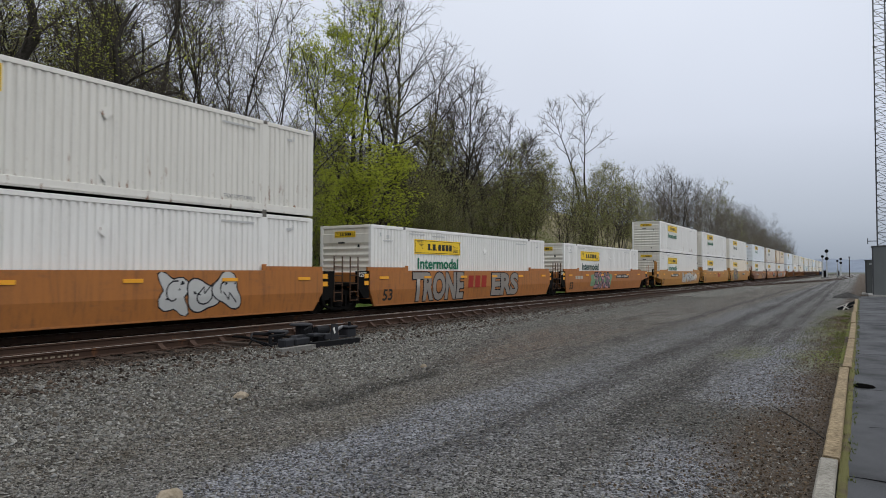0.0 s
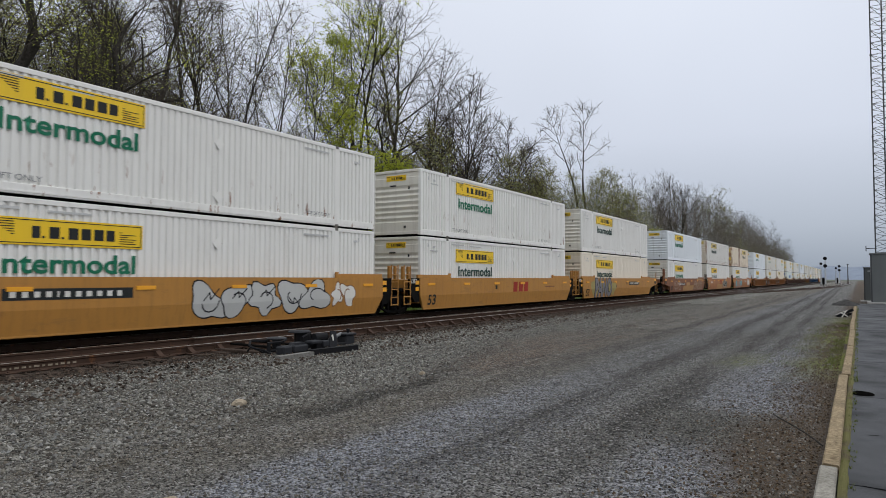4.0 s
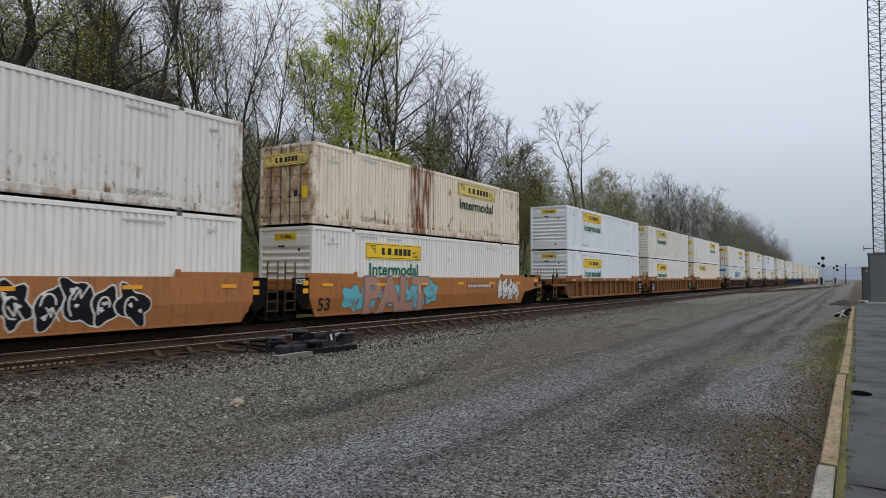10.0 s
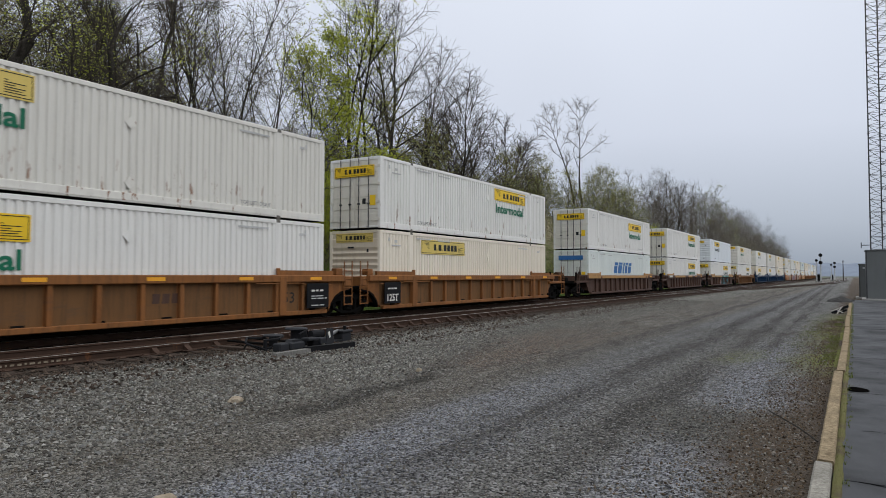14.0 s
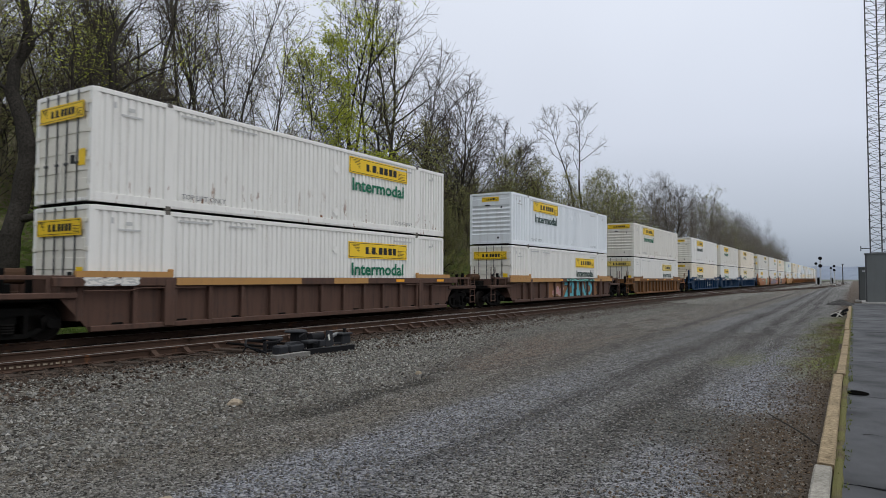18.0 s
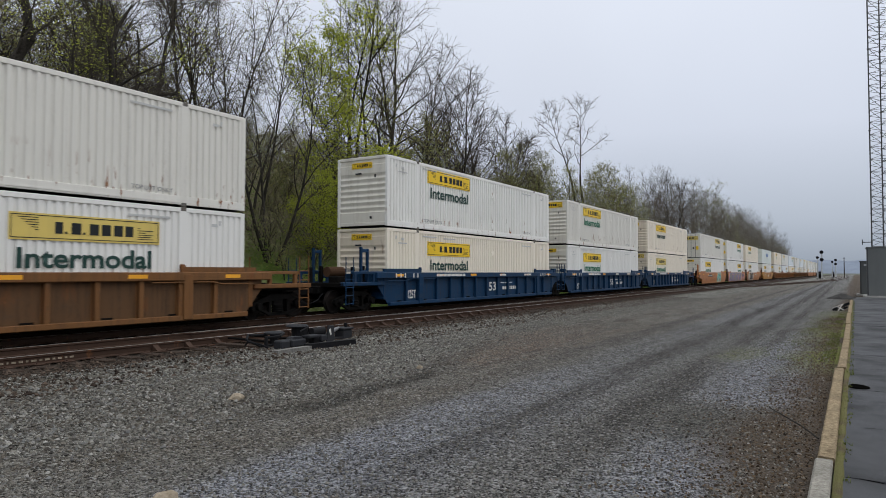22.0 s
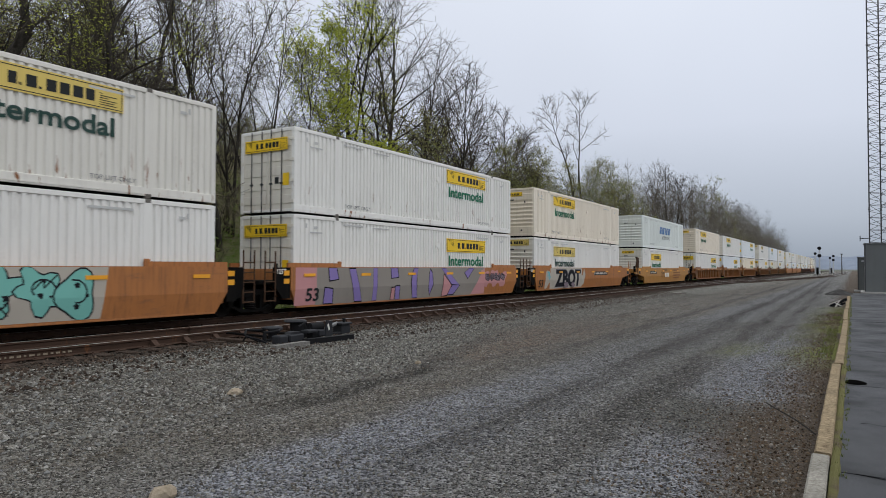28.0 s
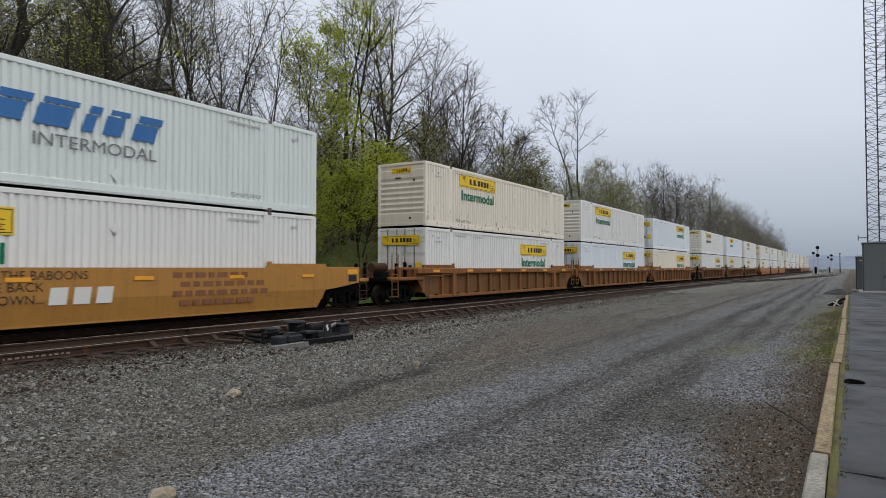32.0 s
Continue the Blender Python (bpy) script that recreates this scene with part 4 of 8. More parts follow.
    if small:
        for s in (face,):
            fl = s > 0
            write("TOP LIFT ONLY", 0.13, GREYMARK, th, (-HALF + 2.55) * (1 if not fl else -1), s * (W2 + 0.006), 0.36, 1.5, "marking", "small grey capital letters", fl)
            write("TOP LIFT ONLY", 0.11, GREYMARK, th, (HALF - 3.7) * (1 if not fl else -1), s * (W2 + 0.006), 0.36, 1.2, "marking", "small grey capital letters", fl)

            def marks(s=s):
                g = Geo()
                for a, b, z0, z1 in ((0.95, 1.12, 2.42, 2.52), (0.75, 1.35, 2.28, 2.33), (2.5, 3.6, 2.62, 2.68), (4.2, 5.2, 2.60, 2.65), (0.55, 0.62, 2.45, 2.60), (15.2, 15.27, 2.45, 2.60), (14.95, 15.15, 2.42, 2.50), (12.4, 13.6, 2.55, 2.61)):
                    g.box(*sorted((-s * (a - HALF), -s * (b - HALF))), *sorted((s * W2, s * (W2 + 0.005))), z0, z1)
                return g
            tagged(part("stencil_mark", marks, FAINT, th, key=("marks", s)), "small faded grey stencil bars", kind="stuff")
            # a diamond placard holder and its wear
            def diamond(s=s):
                g = Geo()
                return g.prism([(-s * (8.9 - HALF) + dx, dz) for dx, dz in ((0, 0.17), (0.17, 0), (0, -0.17), (-0.17, 0))], 1, *sorted((s * (W2 - 0.01), s * (W2 + 0.008))))
            for z in (0.55, 2.1):
                part("placard_holder", diamond, mat, th, key=("placard", s, mk)).location = (0, 0, z)
    th["turn"] = 1 if door_first else 0
    return th


KNEE = 0.78


def lean(z, y=-SIDE):
    """How far a smooth car's side has drawn in below its knee."""
    return 0.08 * max(0.0, KNEE - z) / 0.57 if y <= -SIDE and y > -1.515 else 0.0


def cut(poly, sgn):
    """The part of an (x, z) polygon above or below the knee."""
    out = []
    for (ax, az), (bx, bz) in zip(poly, poly[1:] + poly[:1]):
        da, db = (az - KNEE) * sgn, (bz - KNEE) * sgn
        if da >= 0:
            out.append((ax, az))
        if da * db < 0:
            t = da / (da - db)
            out.append((ax + (bx - ax) * t, KNEE))
    return out


def graffiti(parent, x0, x1, z0, z1, seed, fill, line, y=-SIDE, letters=5, style=0, back=None):
    """Sprayed shapes on a car side: outlined lobes with curls and darts."""
    rng = random.Random(seed)
    g = Geo()
    w = (x1 - x0) / letters
    h = z1 - z0

    def blob(pts, r, slot, d):
        for p, q in zip(pts, pts[1:]):
            a = math.atan2(q[1] - p[1], q[0] - p[0])
            out = [(p[0] + r * math.cos(a + math.pi / 2 + math.pi * i / 6), p[1] + r * math.sin(a + math.pi / 2 + math.pi * i / 6)) for i in range(7)]
            out += [(q[0] + r * math.cos(a - math.pi / 2 + math.pi * i / 6), q[1] + r * math.sin(a - math.pi / 2 + math.pi * i / 6)) for i in range(7)]
            out = [(min(max(u, x0 - 0.1), x1 + 0.1), min(max(v, z0), z1)) for u, v in out]
            for half in (cut(out, 1), cut(out, -1)):
                if len(half) > 2:
                    k = len(g.v)
                    g.v += [(u, y - d + lean(v, y), v) for u, v in half]
                    g.f.append(tuple(range(k, k + len(half))))
                    g.m.append(slot)
            d += 0.0001
    if back is not None and style != 2:
        for half in (cut([(x0 - 0.15, z0), (x1 + 0.1, z0), (x1 + 0.25, z1), (x0, z1)], q) for q in (1, -1)):
            k = len(g.v)
            g.v += [(u, y - 0.0012 + lean(v, y), v) for u, v in half]
            g.f.append(tuple(range(k, k + len(half))))
            g.m.append(2)
    def lobe(cx, cz, rx, rz, slot, d, seed, grow_by=0.0):
        """A soft many-lobed patch, laid as a fan."""
        q = random.Random(seed)
        k, ph, am, tilt = q.choice((3, 4, 5)), q.uniform(0, 6.28), q.uniform(0.16, 0.30), q.uniform(-0.5, 0.5)
        ring = []
        for i in range(26):
            a = 2 * math.pi * i / 26
            m = 1 + am * math.sin(k * a + ph) + 0.08 * math.sin(2 * a + ph)
            u, v = (rx * m + grow_by) * math.cos(a), (rz * m + grow_by) * math.sin(a)
            ring.append((min(max(cx + u + tilt * v, x0 - 0.1), x1 + 0.1), min(max(cz + v, z0), z1)))
        for p, q2 in zip(ring, ring[1:] + ring[:1]):
            for half in (cut([(cx, cz), p, q2], 1), cut([(cx, cz), p, q2], -1)):
                if len(half) > 2:
                    n0 = len(g.v)
                    g.v += [(u, y - d + lean(v, y), v) for u, v in half]
                    g.f.append(tuple(range(n0, n0 + len(half))))
                    g.m.append(slot)
    for i in range(letters if style == 2 else 0):
        # interlocked diamonds and arches
        cx, cz, rx, rz = x0 + (i + 0.5 + rng.uniform(-0.2, 0.2)) * w, (z0 + z1) / 2, rng.uniform(0.36, 0.62) * w, rng.uniform(0.42, 0.55) * h
        tilt = rng.uniform(-0.15, 0.15)
        if i % 2:
            ring = [(cx + rx * (0.75 * math.cos(a) + tilt * math.sin(a)), cz + rz * math.sin(a)) for a in [math.pi * 2 * q / 14 for q in range(15)]]
        else:
            ring = [(cx - rx, cz), (cx - 0.1 * rx, cz + rz), (cx + rx, cz + 0.1 * rz), (cx + 0.15 * rx, cz - rz), (cx - rx, cz)]
        if i % 3 != 1:
            lobe(cx, cz, 0.8 * rx, 0.8 * rz, 2, 0.0018, 7 + i)
        blob(ring, 0.15, 1, 0.0028 + 0.0024 * i)
        blob(ring, 0.12, 0, 0.0042 + 0.0024 * i)
    for i in range(0 if style == 2 else letters):
        cx, cz = x0 + (i + 0.5 + rng.uniform(-0.1, 0.1)) * w, (z0 + z1) / 2 + rng.uniform(-0.07, 0.07) * h
        sd = rng.randrange(9999)
        rx, rz = w * rng.uniform(0.44, 0.58), h * rng.uniform(0.36, 0.44)
        d0 = 0.0022 + 0.0009 * i
        lobe(cx, cz, rx, rz, 1, d0, sd, 0.045)
        lobe(cx, cz, rx, rz, 0, d0 + 0.0004, sd)
        # curling lines, small rings and darts over the patch
        a0, turn = rng.uniform(0, 6.28), rng.choice((-1, 1))
        curl = [(cx + rx * (0.72 - 0.055 * q) * math.cos(a0 + turn * 0.5 * q), cz + rz * (0.72 - 0.055 * q) * math.sin(a0 + turn * 0.5 * q)) for q in range(rng.randrange(5, 10))]
        blob(curl, 0.020, 1, d0 + 0.0006)
        if rng.random() < 0.6:
            e = rng.choice((-1, 1))
            dart = [(cx - 0.3 * rx, cz + e * 0.1 * rz), (cx + 0.1 * rx, cz + e * 0.55 * rz), (cx + 0.15 * rx, cz + e * 0.15 * rz), (cx + 0.7 * rx, cz + e * 0.75 * rz)]
            blob(dart, 0.018, 1, d0 + 0.0007)
        if style:
            for _ in range(3):
                bx, bz, br = cx + rng.uniform(-0.6, 0.6) * rx, cz + rng.uniform(-0.6, 0.6) * rz, rng.uniform(0.03, 0.07)
                lobe(bx, bz, br, br, 1, d0 + 0.00075, sd + 1)
    mats = [fill, line] + ([back] if back is not None else [])
    return part("spray_paint", g, mats, parent, "sprayed graffiti shapes")


PATCH = paint("fresh_patch_yellow", (0.37, 0.195, 0.062), (0.16, 0.09, 0.05), 0.6, 0.15, 0.5)
SPRAY = {k: paint("spray_" + k, c, tuple(x * 0.6 for x in c), 0.3, 0, 0.6) for k, c in dict(
    silver=(0.42, 0.42, 0.40), white=(0.62, 0.60, 0.55), black=(0.015, 0.015, 0.018), grey=(0.185, 0.175, 0.18), pink=(0.46, 0.22, 0.22), salmon=(0.36, 0.195, 0.135), haze=(0.30, 0.25, 0.10),
    teal=(0.16, 0.42, 0.36), purple=(0.20, 0.15, 0.36), green=(0.16, 0.26, 0.15), mauve=(0.17, 0.13, 0.15), drab=(0.235, 0.212, 0.185), pale=(0.40, 0.36, 0.30), aqua=(0.10, 0.36, 0.42), brownish=(0.20, 0.10, 0.05)).items()}


def sprayed_word(car, text, x0, x1, z0, z1, fill, line, y=-SIDE):
    """A fat sprayed word with an outline, bent over the knee of a smooth car's side."""
    for name, mat, bold, d in (("word_outline", line, 0.075, 0.0055), ("word_fill", fill, 0.045, 0.0095)):
        src, w = lettering(text, z1 - z0 - 0.34, mat, bold)
        bm = bmesh.new()
        bm.from_mesh(src)
        xs = [v.co.x for v in bm.verts]
        lo, hi = min(xs), max(xs)
        pad = 0.0 if name == "word_outline" else 0.07
        for v in bm.verts:
            v.co.x = x0 + pad + (v.co.x - lo) / (hi - lo) * (x1 - x0 - 2 * pad)
            v.co.z += z0 + 0.17
        bmesh.ops.bisect_plane(bm, geom=bm.verts[:] + bm.edges[:] + bm.faces[:], plane_co=(0, 0, KNEE), plane_no=(0, 0, 1))
        for v in bm.verts:
            v.co.y = y - d + lean(v.co.z, y)
        me = bpy.data.meshes.new(name)
        bm.to_mesh(me)
        bm.free()
        me.materials.append(mat)
        part(name, me, None, car, "sprayed letters")


def truck_parts(parent, x):
    """A two-axle bogie: cast side frames, springs, bolster, two wheelsets."""
    tk = part("truck", lambda: Geo().box(-0.22, 0.22, -1.05, 1.05, 0.42, 0.72, b=0.03).box(-0.5, 0.5, -0.45, 0.45, 0.66, 0.82, b=0.03), STEEL, parent, "black grimy cast bogie", key="truck")
    tk.location = (x, 0, 0)

    def frame_side(s):
        g = Geo()
        y0, y1 = sorted((s * 0.98, s * 1.10))
        # outer ring built from plates about the spring opening and the two side windows
        g.prism([(-1.16, 0.52), (-1.16, 0.36), (-1.06, 0.28), (-0.76, 0.28), (-0.72, 0.44), (-0.70, 0.54), (-0.82, 0.63)], 1, y0, y1)
        g.prism([(1.16, 0.52), (0.82, 0.63), (0.70, 0.54), (0.72, 0.44), (0.76, 0.28), (1.06, 0.28), (1.16, 0.36)], 1, y0, y1)
        g.prism([(-0.82, 0.63), (-0.70, 0.54), (0.70, 0.54 + 0.14), (0.82, 0.63), (0.40, 0.80), (-0.40, 0.80)], 1, y0, y1)
        g.prism([(-0.76, 0.28), (-0.42, 0.12), (0.42, 0.12), (0.76, 0.28), (0.70, 0.33), (0.40, 0.22), (-0.40, 0.22), (-0.70, 0.33)], 1, y0, y1)
        for e in (-1, 1):
            g.prism([(e * 0.34, 0.20), (e * 0.44, 0.20), (e * 0.44, 0.70), (e * 0.34, 0.70)][:: e], 1, y0, y1)
            g.tube((e * 0.9, s * 1.09, 0.42), (e * 0.9, s * 1.20, 0.42), 0.13, 0.10, 12)
        return g
    def coil():
        return Geo().lathe([(0.17 + 0.02 * (i % 2), 0.22 + 0.03 * i) for i in range(9)], 14, axis=2)
    for s in (-1, 1):
        part("side_frame", lambda s=s: frame_side(s), STEEL, tk, key=("sideframe", s))
        part("spring", coil, STEEL, tk, key="coil").location = (0, s * 1.0, 0)

    def wheelset():
        g = Geo()
        g.tube((0, -1.0, 0), (0, 1.0, 0), 0.075, n=8)
        for s in (-1, 1):
            prof = [(0.08, s * 0.70), (0.10, s * 0.80), (0.36, s * 0.785), (0.37, s * 0.825), (0.42, s * 0.822), (0.425, s * 0.73), (0.452, s * 0.72), (0.452, s * 0.695), (0.37, s * 0.69), (0.36, s * 0.735), (0.12, s * 0.70)]
            g.lathe(prof, 22)
        return g
    for dx in (-0.9, 0.9):
        w = part("wheelset", wheelset, WHEELM, tk, "steel wheels on an axle", key="wheelset")
        w.matrix_parent_inverse = Matrix.Translation((dx, 0, 0.42))
        WHEELS.append(w)
    return tk


def well_car(style, colour, near_end, far_end):
    """One well unit: near_end and far_end are 'free' (own coupler) or 'joint' (shared bogie); the shared bogie is carried at its far end."""
    th = thing("well_car", "", "well car", "double-stack well cars")
    cm = CAR[colour]
    ck = (style, colour)
    lm = cm if colour in ("yellow", "ribbed", "blue") else CAREND
    em = CAREND if colour == "yellow" and near_end == far_end else cm      # the frames about the coupler
    A, B = -HALF - 0.30, HALF + 0.30
    for s in (-1, 1):
        if style == "smooth":
            def wall(s=s):
                g = Geo()
                o, i = s * SIDE, s * 1.36
                g.prism([(A, 0.78), (B, 0.78), (B, 1.52), (A, 1.52)], 1, *sorted((o, i)))
                ol = s * 1.42
                top = [(A, o, 0.78), (B, o, 0.78), (B, i, 0.78), (A, i, 0.78)]
                bot = [(A + 0.34, ol, 0.21), (B - 0.34, ol, 0.21), (B - 0.34, i, 0.21), (A + 0.34, i, 0.21)]
                g.add(top + bot, [(0, 1, 5, 4), (1, 2, 6, 5), (2, 3, 7, 6), (3, 0, 4, 7), (4, 5, 6, 7)])
                return g
            part("side_wall", wall, cm, th, key=ck + ("wall", s))
            part("bottom_chord", lambda s=s: Geo().box(A + 0.36, B - 0.36, *sorted((s * 1.30, s * 1.425)), 0.17, 0.235, b=0.012), cm, th, key=ck + ("chord", s))
        else:
            def wall(s=s):
                g = Geo()
                g.prism([(A - 0.35, 0.98), (A + 0.32, 0.24), (B - 0.32, 0.24), (B + 0.35, 0.98), (B + 0.35, 1.3), (A - 0.35, 1.3)], 1, *sorted((s * 1.322, s * 1.345)))
                return g
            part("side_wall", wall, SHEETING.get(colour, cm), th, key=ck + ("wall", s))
            part("top_chord", lambda s=s: Geo().box(A - 0.6, B + 0.6, *sorted((s * 1.34, s * 1.52)), 1.27, 1.50, b=0.02), cm, th, key=ck + ("top", s))
            part("bottom_chord", lambda s=s: Geo().box(A + 0.30, B - 0.30, *sorted((s * 1.32, s * 1.49)), 0.19, 0.33, b=0.015), cm, th, key=ck + ("chord", s))
            for i in range(13 if s < 0 else 0):
                x = A + 1.45 + i * (B - A - 2.9) / 12
                r = part("rib", lambda s=s: Geo().box(-0.065, 0.065, *sorted((s * 1.335, s * 1.47)), 0.32, 1.28, b=0.014).box(-0.10, 0.10, *sorted((s * 1.335, s * 1.347)), 0.32, 1.28), cm, th, key=ck + ("rib", s))
                r.location = (x, 0, 0)
            for e in (-1, 1):
                part("wide_post", lambda s=s, e=e: Geo().box(*sorted((e * (HALF - 1.95), e * (HALF - 2.25))), *sorted((s * 1.335, s * 1.53)), 0.22, 1.44, b=0.015), cm, th, key=ck + ("wpost", s, e))
                part("pipe", lambda s=s, e=e: Geo().path([(e * (HALF + 0.2), s * 1.5, 1.17), (e * (HALF - 1.0), s * 1.5, 1.17), (e * (HALF - 1.3), s * 1.5, 1.23), (e * (HALF - 3.2), s * 1.5, 1.23)], 0.018), cm, th, key=ck + ("pipe", s, e))
        for e in (-1, 1):
            part("guide", lambda s=s, e=e: Geo().prism([(e * (HALF + 0.35), 1.50), (e * (HALF - 2.25), 1.50), (e * (HALF - 2.25), 1.56), (e * (HALF - 2.15), 1.65), (e * (HALF + 0.35), 1.65)], 1, *sorted((s * 1.335, s * 1.43))).box(*sorted((e * (HALF - 2.12), e * (HALF - 2.28))), *sorted((s * 1.34, s * 1.42)), 1.5, 1.72, b=0.02), PATCH if colour == "maroon" else cm, th, key=ck + ("guide", s, e))
        # yellow sight strips along the upper edge
        for i in range(6 if s < 0 else 0):
            rz = 1.20 if style == "smooth" else 1.34
            o = part("reflector", lambda s=s: Geo().box(-0.27, 0.27, *sorted((s * SIDE, s * (SIDE + 0.024))), rz, rz + 0.10), REFLECT, th, "yellow reflective strip", key=("reflector", s, style))
            o.location = (-HALF + 0.55 + i * 3.0, 0, 0)
    part("well_floor", lambda: [g := Geo(), [g.box(-HALF + 0.6 + i * 1.85, -HALF + 0.9 + i * 1.85, -1.36, 1.36, 0.22, 0.38) for i in range(9)], g.box(-HALF, HALF, -0.25, 0.25, 0.24, 0.34)][0], STEEL, th, key="wellfloor")
    for e, kind in ((-1, near_end), (1, far_end)):
        part("end_wall", lambda e=e: Geo().box(*sorted((e * (HALF + 0.12), e * (HALF + 0.30))), -1.36, 1.36, 0.45, 1.45, b=0.02), cm, th, key=ck + ("endwall", e))
        if kind == "free":
            part("end_platform", lambda e=e: Geo().box(*sorted((e * (HALF + 0.3), e * (HALF + 2.7))), -1.15, 1.15, 0.92, 1.06, b=0.02).box(*sorted((e * (HALF + 0.3), e * (HALF + 2.9))), -0.35, 0.35, 0.70, 1.0, b=0.03).box(*sorted((e * (HALF + 2.55), e * (HALF + 2.75))), -1.42, 1.42, 0.95, 1.12, b=0.02), STEEL, th, key=("plat", e))
            for s in (-1, 1):
                part("end_sill", lambda e=e, s=s: Geo().box(*sorted((e * (HALF + 0.3), e * (HALF + 2.75))), *sorted((s * 1.28, s * 1.44)), 1.0, 1.14, b=0.02).box(*sorted((e * (HALF + 0.9), e * (HALF + 1.02))), *sorted((s * 1.3, s * 1.42)), 1.1, 1.5, b=0.01).box(*sorted((e * (HALF + 2.0), e * (HALF + 2.12))), *sorted((s * 1.3, s * 1.42)), 1.1, 1.5, b=0.01).box(*sorted((e * (HALF + 0.3), e * (HALF + 2.2))), *sorted((s * 1.3, s * 1.42)), 1.44, 1.54, b=0.01), cm, th, key=ck + ("esill", e, s))
                part("step_ladder", lambda e=e, s=s: [g := Geo(), [g.tube((e * (HALF + x), s * 1.43, 0.32), (e * (HALF + x), s * 1.43, 2.05), 0.022, n=6) for x in (2.2, 2.62)], [g.tube((e * (HALF + 2.2), s * 1.43, z), (e * (HALF + 2.62), s * 1.43, z), 0.016, n=6) for z in (0.36, 0.66, 0.95, 1.25, 1.55)]][0], em, th, key=(em.name, "ladder", e, s))
            part("coupler", lambda e=e: Geo().box(*sorted((e * (HALF + 2.7), e * (HALF + 3.35))), -0.10, 0.10, 0.72, 0.92, b=0.02).box(*sorted((e * (HALF + 3.25), e * (HALF + 3.62))), -0.17, 0.17, 0.66, 0.96, b=0.04), STEEL, th, key=("coupler", e))
            part("air_hose", lambda e=e: Geo().path([(e * (HALF + 2.75), -0.45, 0.75), (e * (HALF + 3.0), -0.4, 0.48), (e * (HALF + 3.3), -0.3, 0.36), (e * (HALF + 3.6), -0.2, 0.42)], 0.022), BLACKM, th, key=("hose", e))
            truck_parts(th, e * (HALF + 1.65))
            if style == "smooth":
                for s in (-1, 1):
                    part("end_side", lambda e=e, s=s: Geo().prism([(e * (HALF + 0.3), 1.52), (e * (HALF + 0.3), 0.76), (e * (HALF + 0.75), 0.80), (e * (HALF + 2.1), 0.98), (e * (HALF + 2.1), 1.52)], 1, *sorted((s * 1.38, s * 1.495))), cm, th, key=ck + ("endside", e, s))
                    part("end_plate", lambda e=e, s=s: Geo().box(*sorted((e * (HALF + 1.45), e * (HALF + 2.0))), *sorted((s * 1.49, s * 1.502)), 1.30, 1.46), REFLECT, th, "yellow end strip", key=("endplate", e, s))
                    part("notice", lambda e=e, s=s: Geo().box(*sorted((e * (HALF + 1.5), e * (HALF + 1.95))), *sorted((s * 1.49, s * 1.502)), 1.02, 1.26), INK, th, "small dark notice board", key=("notice", e, s))
            part("air_tank", lambda e=e: Geo().tube((e * (HALF + 0.6), 0.5, 1.52), (e * (HALF + 1.5), 0.5, 1.52), 0.2, 0.2, 14), CAREND, th, key=("tank", e))
            if e < 0:
                for s in (-1, 1) if style == "smooth" or colour == "blue" else ():
                    part("brake_stand", lambda e=e, s=s: Geo().box(*sorted((e * (HALF + 1.08), e * (HALF + 1.17))), *sorted((s * 1.14, s * 1.26)), 1.05, 2.40, b=0.015).box(*sorted((e * (HALF + 1.46), e * (HALF + 1.55))), *sorted((s * 1.14, s * 1.26)), 1.05, 2.46, b=0.015).box(*sorted((e * (HALF + 1.08), e * (HALF + 1.55))), *sorted((s * 1.16, s * 1.24)), 2.26, 2.38, b=0.015).box(*sorted((e * (HALF + 1.1), e * (HALF + 1.5))), *sorted((s * 1.16, s * 1.24)), 1.5, 1.58, b=0.015), em, th, key=(em.name, "bstand", e, s))
                part("brake_wheel", lambda e=e: Geo().box(*sorted((e * (HALF + 1.2), e * (HALF + 1.7))), -0.25, 0.25, 1.06, 1.35, b=0.03), STEEL, th, key=("brake", e))
                for s in (-1, 1):
                    for dx, top in ((1.15, 1.75), (1.75, 1.70)):
                        part("upright", lambda e=e, s=s, dx=dx, top=top: Geo().box(*sorted((e * (HALF + dx), e * (HALF + dx + 0.12))), *sorted((s * 1.0, s * 1.12)), 1.05, top, b=0.01), STEEL, th, key=("upright", e, s, dx))
        else:
            part("end_platform", lambda e=e: Geo().box(*sorted((e * (HALF + 0.3), e * (HALF + 1.30))), -1.1, 1.1, 0.95, 1.08, b=0.02).box(*sorted((e * (HALF + 0.3), e * (HALF + 1.56))), -0.4, 0.4, 0.72, 1.0, b=0.03), STEEL, th, key=("jplat", e))
